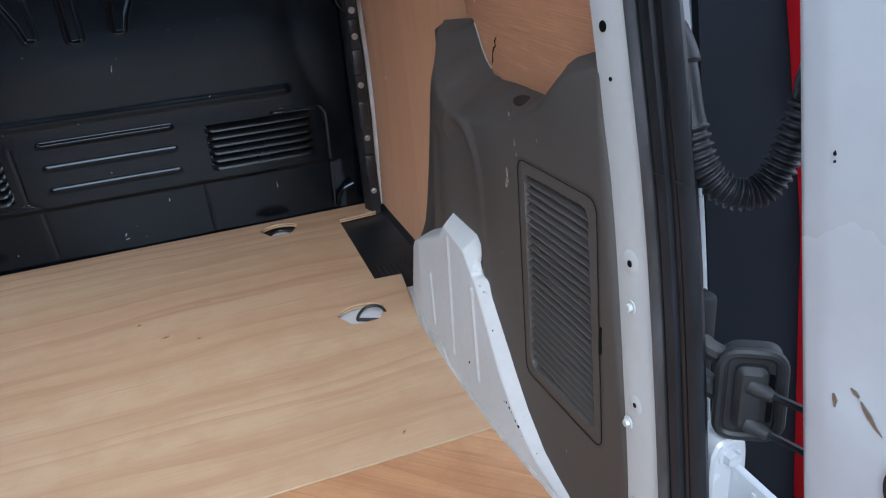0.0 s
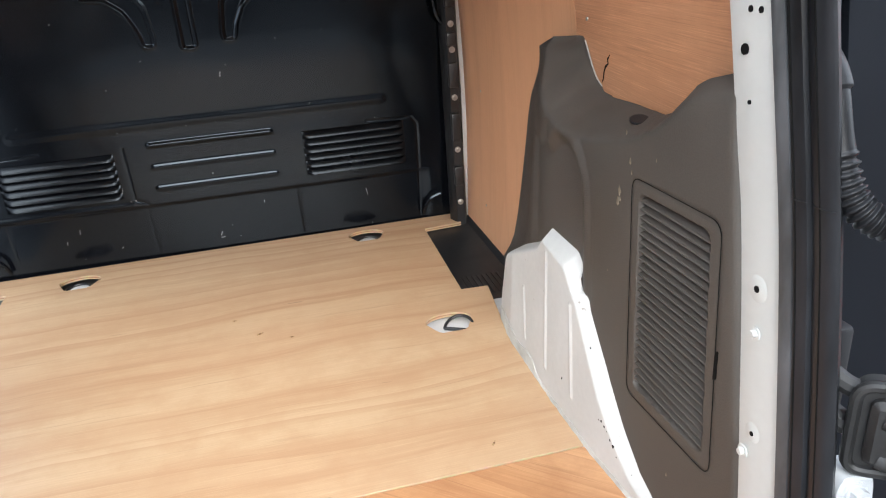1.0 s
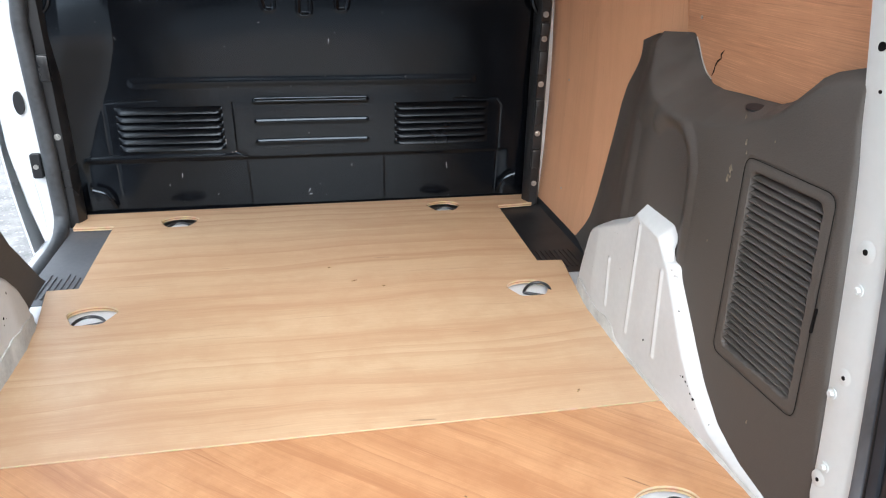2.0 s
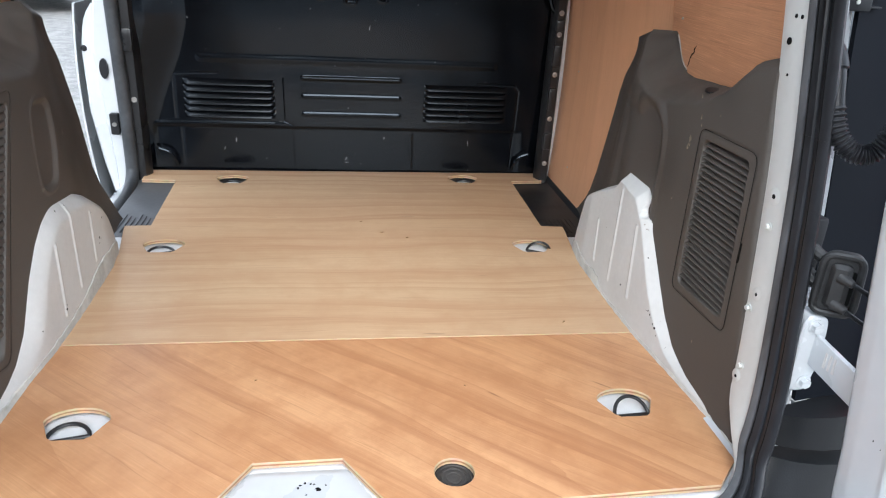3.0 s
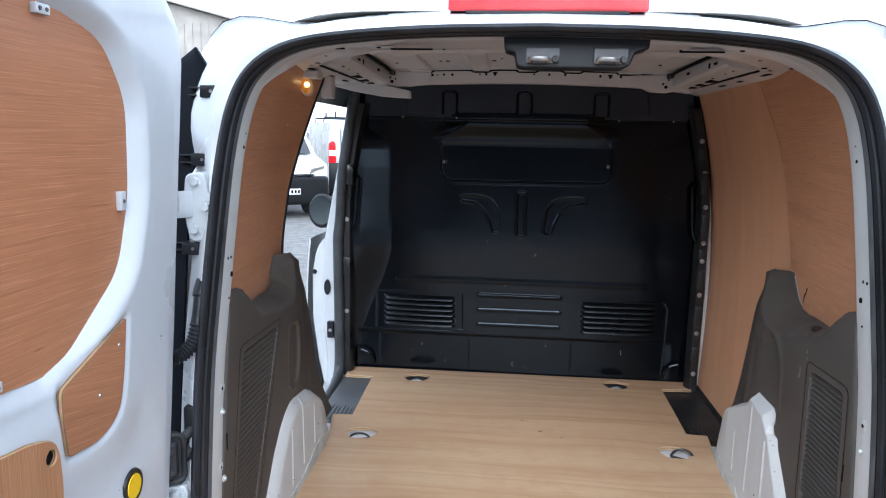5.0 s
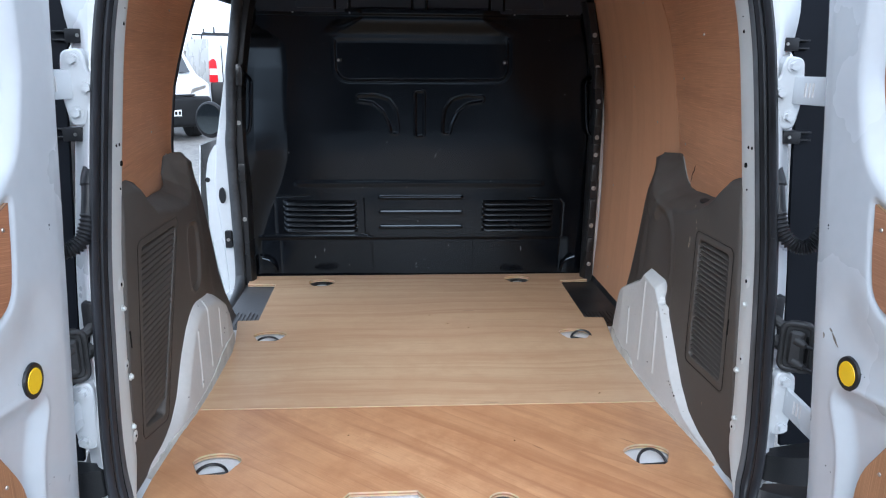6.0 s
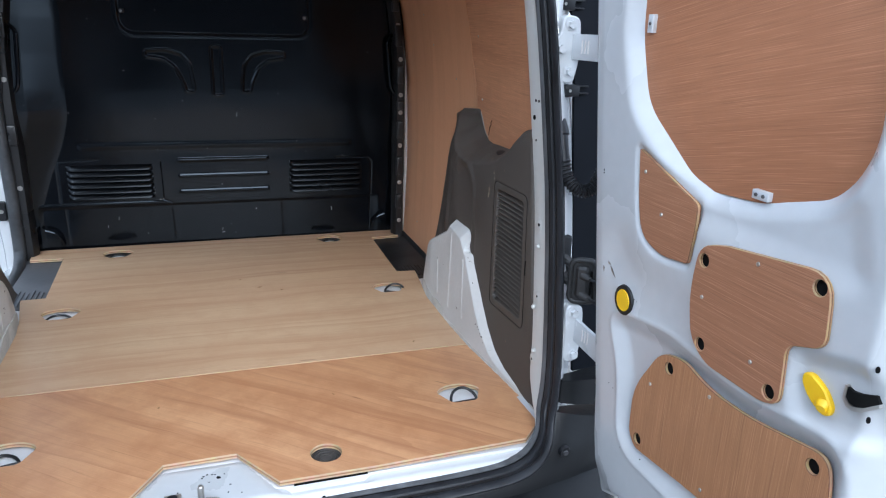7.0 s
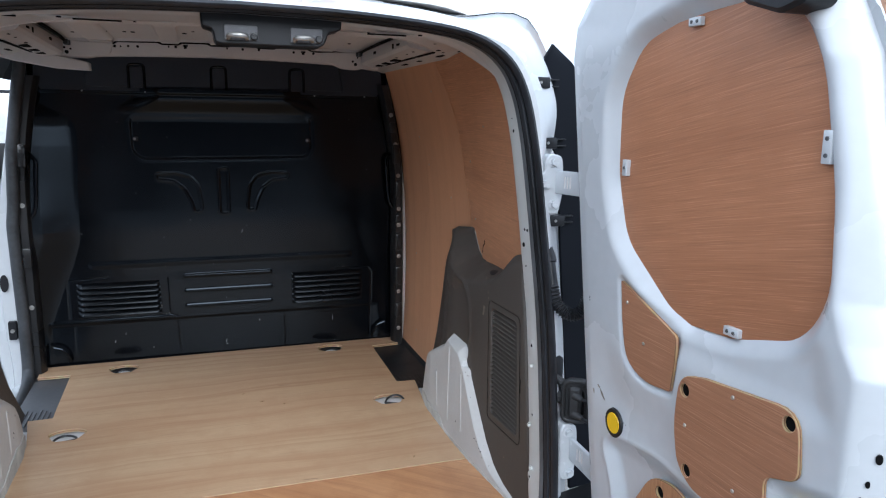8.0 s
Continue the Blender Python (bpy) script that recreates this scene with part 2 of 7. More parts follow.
WHITE_WORN = material("white_paint_chipped", (0.50, 0.515, 0.525), 0.32, vary=0.05, scale=5, fine=60, coat=0.3, specks=0.045)
PRIMER = material("grey_beige_primer", (0.60, 0.578, 0.558), 0.42, vary=0.05, scale=4, fine=70, coat=0.1)
ARCH_WHITE = material("scuffed_arch_paint", (0.55, 0.555, 0.54), 0.45, vary=0.08, scale=7, fine=80, specks=0.03, speck_colour=(0.3, 0.28, 0.25))
FLANGE = material("pale_grey_flange_paint", (0.58, 0.59, 0.565), 0.42, vary=0.05, scale=4, fine=70, coat=0.1)
SEALER = material("seam_sealer", (0.46, 0.455, 0.42), 0.6, vary=0.22, scale=22, fine=120, bump=0.3)
BROWN_PLASTIC = material("brown_grey_plastic", (0.070, 0.061, 0.053), 0.58, spec=0.42, vary=0.16, scale=5, fine=400, bump=0.25, specks=0.045, speck_scale=16.0, speck_colour=(0.13, 0.115, 0.10))
SCUFF = material("pale_scuffed_plastic", (0.20, 0.165, 0.12), 0.7, vary=0.35, scale=120)
BULK = material("black_pressed_steel", (0.0025, 0.0029, 0.0042), 0.17, vary=0.35, scale=3, fine=60, spec=0.33, tint=(0.72, 0.86, 1.0), rough_vary=0.05, specks=0.03, speck_scale=70.0, speck_colour=(0.16, 0.155, 0.15))
LOUVRE = material("satin_black_louvre_steel", (0.0022, 0.0025, 0.0034), 0.24, vary=0.3, scale=4, fine=60, spec=0.2, tint=(0.80, 0.90, 1.0), rough_vary=0.05)
STRIP = material("satin_black_closing_strip", (0.022, 0.027, 0.037), 0.40, vary=0.2, scale=5, fine=120, spec=0.4)
BLACK_STEEL = material("black_bracket_steel", (0.014, 0.014, 0.015), 0.35, vary=0.2, scale=6)
BLACK_PLASTIC = material("black_plastic", (0.012, 0.0125, 0.0145), 0.45, spec=0.3, vary=0.15, scale=5, fine=300, bump=0.1)
BLUE_BLACK = material("satin_black_plastic", (0.0045, 0.0055, 0.008), 0.5, spec=0.06, vary=0.15, scale=4, fine=300)
RUBBER = material("dusty_rubber_seal", (0.015, 0.016, 0.019), 0.42, spec=0.3, vary=0.7, scale=9, fine=60, stretch=(1, 1, 0.3), bump=0.15)
RUBBER_PALE = material("dusty_grey_rubber", (0.075, 0.078, 0.083), 0.5, spec=0.4, vary=0.7, scale=14, fine=60, stretch=(1, 1, 0.4), bump=0.15)
BUMPER = material("dark_grey_bumper_plastic", (0.0085, 0.009, 0.010), 0.42, spec=0.26, vary=0.2, scale=6, fine=350, bump=0.2)
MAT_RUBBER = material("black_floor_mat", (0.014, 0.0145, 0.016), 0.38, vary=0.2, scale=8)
MAT_GREY = material("grey_floor_mat", (0.085, 0.088, 0.093), 0.5, vary=0.25, scale=9)
SIDE_RUBBER = material("grey_worn_side_seal", (0.040, 0.043, 0.047), 0.48, spec=0.4, vary=0.5, scale=10, fine=70, bump=0.12)
STEEL = material("zinc_steel", (0.48, 0.47, 0.45), 0.35, metal=0.9, vary=0.15, scale=30)
ZINC_DULL = material("dull_zinc", (0.11, 0.11, 0.115), 0.5, metal=0.5, vary=0.2, scale=40)
RUSTY = material("tarnished_striker", (0.33, 0.30, 0.26), 0.42, metal=0.7, vary=0.25, scale=25, specks=0.05, speck_colour=(0.15, 0.07, 0.03))
DUSTY_RUBBER = material("dusty_moulded_rubber", (0.020, 0.020, 0.0205), 0.55, vary=0.5, scale=30, fine=200, bump=0.15)
DUSTY_BLACK = material("dusty_black_plastic", (0.045, 0.04, 0.036), 0.7, vary=0.4, scale=40)
YELLOW = material("yellow_plastic", (0.85, 0.52, 0.0), 0.4, vary=0.05, scale=8)
HOLE = material("dark_void", (0.006, 0.006, 0.006), 0.8, vary=0.2, spec=0.08)
FLOOR_METAL = material("van_floor_paint", (0.66, 0.67, 0.68), 0.4, vary=0.08, scale=8, specks=0.01)
RED_LENS = material("red_lamp_lens", (0.55, 0.012, 0.018), 0.12, vary=0.1, scale=12, coat=0.6, rough_vary=0.03)
AMBER = material("amber_lamp_lens", (0.70, 0.27, 0.03), 0.2, vary=0.5, scale=60, coat=0.5, emit=0.15)
BULB = material("lit_bulb", (1.0, 0.62, 0.22), 0.3, emit=2.5)
GRAVEL = material("wet_gravel_asphalt", (0.17, 0.162, 0.152), 0.75, vary=0.5, scale=7, fine=75, bump=0.9, specks=0.17, speck_colour=(0.28, 0.27, 0.26))
BLOCKER_CLAD = material("unseen_blocker_cladding", (0.07, 0.072, 0.08), 0.6, vary=0.2, scale=2)
TYRE = material("tyre_rubber", (0.02, 0.02, 0.021), 0.7, vary=0.2)
GLASS_DARK = material("dark_vehicle_glass", (0.012, 0.014, 0.016), 0.05, vary=0.1, coat=0.8, rough_vary=0.02)
# colour lowered to stand in for the dark view the mirror reflects
MIRROR = material("darkened_mirror_glass", (0.30, 0.34, 0.35), 0.03, metal=1.0, vary=0.01, rough_vary=0.01)
CLAD_SHEET = material("weathered_sheet_cladding", (0.30, 0.28, 0.25), 0.6, vary=0.2, scale=2)
BRICK = material("brown_brick", (0.25, 0.15, 0.10), 0.8, vary=0.25, scale=4, bump=0.3)
PLATE_WHITE = material("plate_white", (0.75, 0.75, 0.72), 0.35, vary=0.03)

# ---- building helpers ----


def thing(name, loc, label, category, group="", kind=""):
    e = new(name)
    e.empty_display_size = 0.05
    e.location = loc
    return tagged(e, label, category, group, kind)


def part(name, bm, mat, parent=None, label="", smooth=True, sharp=35):
    """One mesh object from a bmesh (or finished mesh) in world coordinates, under a thing or a part."""
    if isinstance(bm, bmesh.types.BMesh):
        bmesh.ops.recalc_face_normals(bm, faces=bm.faces)
        me = bpy.data.meshes.new(name)
        bm.to_mesh(me)
        bm.free()
    else:
        me = bm
    for mm in (mat if isinstance(mat, (list, tuple)) else [mat]):
        me.materials.append(mm)
    if smooth:
        me.shade_smooth()
        me.set_sharp_from_angle(angle=radians(sharp))
    ob = new(name, me)
    if parent:
        ob.parent = parent
        ob.matrix_parent_inverse = Matrix.Translation(-parent.location)
    if label:
        ob["label"] = label
    return ob


def piece(name, me, parent, at, turn=(0, 0, 0), scale=1.0):
    """A repeat that shares a mesh: placed under its thing in world coordinates."""
    ob = new(name, me)
    ob.parent = parent
    ob.matrix_parent_inverse = Matrix.Translation(-parent.location)
    ob.matrix_basis = pose(*at, *turn) @ Matrix.Diagonal((scale, scale, scale, 1))
    return ob


def mesh_of(bm, mat, name="piece", smooth=True, sharp=35):
    bmesh.ops.recalc_face_normals(bm, faces=bm.faces)
    me = bpy.data.meshes.new(name)
    bm.to_mesh(me)
    bm.free()
    for mm in (mat if isinstance(mat, (list, tuple)) else [mat]):
        me.materials.append(mm)
    if smooth:
        me.shade_smooth()
        me.set_sharp_from_angle(angle=radians(sharp))
    return me


def B():
    return bmesh.new()


def box(bm, lo, hi, bevel=0.0, seg=2, m=None):
    lo, hi = Vector(lo), Vector(hi)
    c, s = (lo + hi) / 2, hi - lo
    r = bmesh.ops.create_cube(bm, size=1, matrix=Matrix.Translation(c) @ Matrix.Diagonal((*s, 1)))
    vs = r["verts"]
    if bevel:
        es = list({e for v in vs for e in v.link_edges})
        g = bmesh.ops.bevel(bm, geom=es, offset=bevel, segments=seg, affect="EDGES", profile=0.5)
        vs = list({v for f in g["faces"] for v in f.verts} | {v for v in vs if v.is_valid})
    if m is not None:
        bmesh.ops.transform(bm, matrix=m, verts=[v for v in vs if v.is_valid])
    return bm


def rod(bm, p0, p1, r0, r1=None, seg=16, caps=True):
    p0, p1 = Vector(p0), Vector(p1)
    d = p1 - p0
    q = d.to_track_quat("Z", "Y").to_matrix().to_4x4()
    bmesh.ops.create_cone(bm, cap_ends=caps, segments=seg, radius1=r0, radius2=r0 if r1 is None else r1, depth=d.length, matrix=Matrix.Translation((p0 + p1) / 2) @ q)
    return bm


def sweep(bm, pts, prof, closed=False, up=(0, 0, 1), radius=None):
    """Sweeps a closed 2D profile (list of (a, b)) along points; a lies across, b along the local up."""
    pts = [Vector(p) for p in pts]
    n = len(pts)
    rings = []
    for i, p in enumerate(pts):
        a = pts[(i - 1) % n] if closed or i else pts[0]
        c = pts[(i + 1) % n] if closed or i < n - 1 else pts[-1]
        d = (c - a).normalized()
        u = up[i] if isinstance(up, list) else Vector(up)
        side = d.cross(u).normalized()
        nn = side.cross(d).normalized()
        k = radius[i] if radius else 1.0
        rings.append([bm.verts.new(p + side * (x * k) + nn * (y * k)) for x, y in prof])
    m = len(prof)
    for i in range(n if closed else n - 1):
        r, s = rings[i], rings[(i + 1) % n]
        for j in range(m):
            bm.faces.new((r[j], r[(j + 1) % m], s[(j + 1) % m], s[j]))
    if not closed:
        bm.faces.new(rings[0][::-1]), bm.faces.new(rings[-1])
    return bm


def circle(r, n=10, cx=0.0, cy=0.0, a0=0.0):
    return [(cx + r * math.cos(a0 + 2 * math.pi * i / n), cy + r * math.sin(a0 + 2 * math.pi * i / n)) for i in range(n)]


def rounded(poly, r=0.02, n=5, radii=None):
    """A polygon with rounded corners."""
    out, k = [], len(poly)
    for i in range(k):
        p, a, c = Vector(poly[i]), Vector(poly[i - 1]), Vector(poly[(i + 1) % k])
        rr = radii[i] if radii else r
        da, dc = (a - p), (c - p)
        t = min(rr, da.length * 0.48, dc.length * 0.48)
        if t < 1e-4:
            out.append(tuple(p))
            continue
        s, e = p + da.normalized() * t, p + dc.normalized() * t
        for j in range(n + 1):
            u = j / n
            out.append(tuple((1 - u) ** 2 * s + 2 * u * (1 - u) * p + u * u * e))
    return out


def plate(bm, outline, holes, w0, w1, to3d, lip=0.0):
    """A flat plate with holes: 2D loops, filled at depth w0 and w1, with walls between. to3d(u, v, w). lip: chamfer on the w0 side."""
    def loops(w, inset):
        made = []
        for k, loop in enumerate([outline, *holes]):
            pts = [Vector(p) for p in loop]
            if inset:
                area = sum(pts[i - 1].x * pts[i].y - pts[i].x * pts[i - 1].y for i in range(len(pts)))
                sgn = (1 if area > 0 else -1) * (1 if k == 0 else -1)
                moved = []
                for i, p in enumerate(pts):
                    d = (pts[(i + 1) % len(pts)] - pts[i - 1])
                    d = d.normalized() if d.length > 1e-9 else Vector((1, 0))
                    moved.append(p + Vector((-d.y, d.x)) * (inset * sgn))
                pts = moved
            made.append([bm.verts.new(to3d(p.x, p.y, w)) for p in pts])
        return made

    def fill(ls):
        es = []
        for lp in ls:
            es += [bm.edges.new((lp[i - 1], lp[i])) for i in range(len(lp))]
        bmesh.ops.triangle_fill(bm, use_beauty=True, edges=es)
    top = loops(w0, lip)
    fill(top)
    mid = loops(w0 + (lip if w1 > w0 else -lip), 0) if lip else top
    bot = loops(w1, 0)
    fill(bot)
    for a, b2 in ([(top, mid), (mid, bot)] if lip else [(top, bot)]):
        for la, lb in zip(a, b2):
            for i in range(len(la)):
                bm.faces.new((la[i - 1], la[i], lb[i], lb[i - 1]))
    return bm


def slab(rows, off):
    """A bmesh sheet through rows of points, given thickness by the vector (or function of point) off."""
    bm = B()
    f = off if callable(off) else (lambda p: Vector(off))
    A = [[bm.verts.new(p) for p in r] for r in rows]
    C = [[bm.verts.new(Vector(p) + f(Vector(p))) for p in r] for r in rows]
    n, m = len(rows), len(rows[0])
    for i in range(n - 1):
        for j in range(m - 1):
            bm.faces.new((A[i][j], A[i][j + 1], A[i + 1][j + 1], A[i + 1][j]))
            bm.faces.new((C[i][j], C[i + 1][j], C[i + 1][j + 1], C[i][j + 1]))
    for i in range(n - 1):
        for j in (0, m - 1):
            bm.faces.new((A[i][j], A[i + 1][j], C[i + 1][j], C[i][j]))
    for j in range(m - 1):
        for i in (0, n - 1):
            bm.faces.new((A[i][j], A[i][j + 1], C[i][j + 1], C[i][j]))
    return bm


def field_mesh(name, P, keep=None):
    """A mesh from a grid of points P (ny, nx, 3); keep: mask of the cells that stay."""
    ny, nx = P.shape[:2]
    idx = np.arange(ny * nx).reshape(ny, nx)
    q = np.stack([idx[:-1, :-1], idx[:-1, 1:], idx[1:, 1:], idx[1:, :-1]], -1).reshape(-1, 4)
    if keep is not None:
        q = q[keep.reshape(-1)]
    used = np.unique(q)
    back = np.full(ny * nx, -1)
    back[used] = np.arange(len(used))
    me = bpy.data.meshes.new(name)
    me.from_pydata(P.reshape(-1, 3)[used].tolist(), [], back[q].tolist())
    me.update()
    return me


def sd_poly(poly, X, Y):
    """Signed distance from grid points to a polygon (inside negative)."""
    d = np.full(X.shape, 1e9)
    inside = np.zeros(X.shape, bool)
    n = len(poly)
    for i in range(n):
        (ax, ay), (bx, by) = poly[i - 1], poly[i]
        ex, ey = bx - ax, by - ay
        t = np.clip(((X - ax) * ex + (Y - ay) * ey) / (ex * ex + ey * ey + 1e-12), 0, 1)
        d = np.minimum(d, np.hypot(X - ax - t * ex, Y - ay - t * ey))
        cond = ((ay > Y) != (by > Y)) & (X < (bx - ax) * (Y - ay) / (by - ay + 1e-12) + ax)
        inside ^= cond
    return np.where(inside, -d, d)


def sd_line(pts, X, Y):
    d = np.full(X.shape, 1e9)
    for (ax, ay), (bx, by) in zip(pts[:-1], pts[1:]):
        ex, ey = bx - ax, by - ay
        t = np.clip(((X - ax) * ex + (Y - ay) * ey) / (ex * ex + ey * ey + 1e-12), 0, 1)
        d = np.minimum(d, np.hypot(X - ax - t * ex, Y - ay - t * ey))
    return d


def step(a, b, x):
    t = np.clip((x - a) / (b - a), 0, 1)
    return t * t * (3 - 2 * t)


def curve(pts, n):
    """Smooth curve through 2D or 3D points, n samples (Catmull-Rom)."""
    P = [Vector(p) for p in pts]
    P = [P[0] * 2 - P[1], *P, P[-1] * 2 - P[-2]]
    segs = len(P) - 3
    out = []
    for k in range(n):
        s = min(k * segs / (n - 1), segs - 1e-6)
        i, t = int(s), s - int(s)
        a, b, c, d = P[i:i + 4]
        out.append(0.5 * ((2 * b) + (c - a) * t + (2 * a - 5 * b + 4 * c - d) * t * t + (3 * b - a - 3 * c + d) * t ** 3))
    return out


def bolt_mesh(mat, r=0.007, h=0.005, washer=0.0095):
    bm = B()
    rod(bm, (0, 0, 0), (0, 0, 0.0015), washer, seg=14)
    rod(bm, (0, 0, 0.0015), (0, 0, 0.0015 + h), r, r * 0.93, seg=6)
    return mesh_of(bm, mat, "bolt", sharp=25)


# ---- sizes of the van ----
FLOOR, BULK_Y, WALL = 0.60, 1.665, 0.73


def ring_y(z):
    """The rear opening leans forward as it rises."""
    return -0.08 + 0.08 * min(1, max(0, (z - 0.56) / 0.09)) + 0.17 * max(0, z - 0.65)


def wall_x(y, z):
    """Inner face of the side lining: nearly upright, tucking in at the roof and towards the rear pillar."""
    x = 0.732 + 0.012 * math.sin(math.pi * min(1, max(0, (z - 0.6) / 0.75)))
    x -= 0.085 * max(0, (z - 1.25) / 0.5) ** 1.8
    if y < 0.82:
        x -= 0.075 * ((0.82 - y) / 0.62)
    return x

# ---- ground ----
bm = B()
gx = sorted({*np.linspace(-6, 6, 25), *np.linspace(-60, 60, 13), -900, 900})
gy = sorted({*np.linspace(-8, 12, 41), *np.linspace(-60, 60, 13), -900, 900})
G = [[bm.verts.new((x, y, 0.012 * noise.noise(Vector((x * 0.6, y * 0.6, 0))))) for x in gx] for y in gy]
for i in range(len(gy) - 1):
    for j in range(len(gx) - 1):
        bm.faces.new((G[i][j], G[i][j + 1], G[i + 1][j + 1], G[i + 1][j]))
tagged(part("ground", bm, GRAVEL), "wet grey gravel and worn asphalt yard", "ground", kind="structure")

# ---- van shell: floor, sill, pillars, roof ----
bm = B()
box(bm, (-0.695, -0.02, 0.545), (0.74, 1.72, 0.583))
tagged(part("floor", bm, FLOOR_METAL), "white painted steel load floor under the plywood boards", "van floor", kind="structure")

# the ring of the rear opening, right half from the bottom middle to the top middle
HALF = [(0.0, 0.557), (0.2, 0.558), (0.4, 0.56), (0.52, 0.568), (0.585, 0.596), (0.617, 0.648), (0.632, 0.74), (0.638, 0.9), (0.640, 1.1), (0.634, 1.25), (0.626, 1.4), (0.616, 1.53), (0.598, 1.63), (0.565, 1.695), (0.505, 1.738), (0.41, 1.761), (0.22, 1.776), (0.0, 1.781)]


def ring(n=64, lo=0, hi=17):
    """Points (x, z) of the right half."""
    return [Vector(p) for p in curve(HALF[lo:hi + 1], n)]


def ring_full():
    r = ring(70)
    return r + [Vector((-p.x, p.y)) for p in r[-2:0:-1]]


RING = ring_full()
seal_thing = thing("door_seal", (0, -0.075, 0.577), "dusty black rubber door seal round the rear opening", "door seal")
# normals in the opening's plane, pointing outwards
mid = Vector((0, 1.15))


def ring_normals(R):
    out = []
    for i in range(len(R)):
        d = (R[(i + 1) % len(R)] - R[i - 1]).normalized()
        nn = Vector((d.y, -d.x))
        out.append(nn)
    return out


RN = ring_normals(RING)


def ring_loft(offs, closed=True, keep=lambda p: True, reach=lambda p: 1.0, spread=lambda p: 1.0):
    """Lofts a section (out, back) round the ring; out: away from the opening, back: along y."""
    bm = B()
    rows = [[bm.verts.new((p.x + n.x * o * spread(p), ring_y(p.y) + b * reach(p), p.y + n.y * o * spread(p))) for o, b in offs] for p, n in zip(RING, RN)]
    k, m = len(rows), len(offs)
    for i in range(k):
        if not (keep(RING[i]) and keep(RING[(i + 1) % k])):
            continue
        r, s = rows[i], rows[(i + 1) % k]
        for j in range(m if closed else m - 1):
            bm.faces.new((r[j], r[(j + 1) % m], s[(j + 1) % m], s[j]))
    bmesh.ops.delete(bm, geom=[v for v in bm.verts if not v.link_faces], context="VERTS")
    return bm


def body_spread(p):
    """The body swells outwards round the top corners and lies low over the middle."""
    up = float(step(1.45, 1.60, p.y))
    return 1.0 + 0.65 * up - 1.03 * float(step(1.695, 1.755, p.y))


part("outer_lip", ring_loft([(0.001, -0.034), (0.007, -0.030), (0.009, -0.020), (0.008, -0.008), (0.006, 0.0), (-0.001, -0.002), (-0.006, -0.012), (-0.006, -0.024), (-0.002, -0.032)]), RUBBER, seal_thing)
part("bulb", ring_loft([(0.0, -0.004), (-0.006, -0.001), (-0.009, 0.006), (-0.0085, 0.014), (-0.004, 0.018), (0.004, 0.016), (0.006, 0.004)]), RUBBER, seal_thing)
part("clip_strip", ring_loft([(-0.003, 0.016), (-0.0075, 0.018), (-0.0095, 0.026), (-0.0085, 0.034), (-0.003, 0.037), (0.006, 0.034), (0.006, 0.02)]), RUBBER_PALE, seal_thing)

# two moulded grooves run round the rubber
for o, b in ((-0.0060, -0.0175), (-0.0090, 0.0105)):
    part("groove", ring_loft([(o + 0.0009 * math.cos(a), b + 0.0009 * math.sin(a)) for a in np.linspace(0, 2 * math.pi, 7)[:-1]]), HOLE, seal_thing)

# moulded joint across the rubber on both sides
for s in (1, -1):
    z = 1.158
    i = min(range(len(RING)), key=lambda k: abs(RING[k].y - z) + (10 if RING[k].x * s < 0 else 0) + (10 if RING[k].y < 0.62 else 0))
    for name, sec in (("lip_joint", [(0.0095, -0.020), (0.0085, -0.008), (0.006, -0.001), (-0.0012, -0.0025), (-0.0065, -0.012), (-0.0065, -0.024), (-0.002, -0.0325)]), ("bulb_joint", [(-0.0062, -0.001), (-0.0094, 0.006), (-0.0089, 0.014), (-0.004, 0.0185)])):
        part(name, sweep(B(), [(RING[i].x + RN[i].x * o, ring_y(z) + b, z) for o, b in sec], circle(0.0006, 6)), RUBBER, seal_thing, "raised moulded joint in the rubber")

# inner flange behind the seal: pale painted strip up the pillars and over the top
trim = part("rear_pillar_trim", ring_loft([(-0.002, 0.028), (-0.004, 0.05), (-0.004, 0.085), (-0.001, 0.104), (0.006, 0.110), (0.014, 0.106), (0.016, 0.03)], keep=lambda p: p.y > 0.562, reach=lambda p: min(1, 0.35 + 0.65 * max(0, (p.y - 0.60) / 0.09))), FLANGE)
tagged(trim, "pale painted steel flange inside the rear opening with bolt holes", "pillar trim", kind="structure")
outer = part("rear_body_frame", ring_loft([(0.008, -0.012), (0.016, -0.014), (0.028, -0.004), (0.036, 0.010), (0.055, 0.026), (0.068, 0.055), (0.078, 0.10), (0.105, 0.16), (0.116, 0.24), (0.12, 0.36)], closed=False, keep=lambda p: p.y > 0.66, spread=body_spread), WHITE)
tagged(outer, "white painted steel body frame round the rear opening", "van body", kind="structure")

# panel gaps round the body corners
BODY = [(0.028, -0.004), (0.036, 0.010), (0.055, 0.026), (0.068, 0.055), (0.078, 0.10), (0.105, 0.16), (0.116, 0.24)]


def on_body(i, k):
    """A point just proud of the body frame: ring index, place along its section."""
    p, n = RING[i % len(RING)], RN[i % len(RING)]
    o, b = (float(np.interp(k, range(len(BODY)), [q[c] for q in BODY])) for c in (0, 1))
    o = o * body_spread(p) + 0.0004
    return Vector((p.x + n.x * o, ring_y(p.y) + b - 0.0004, p.y + n.y * o))


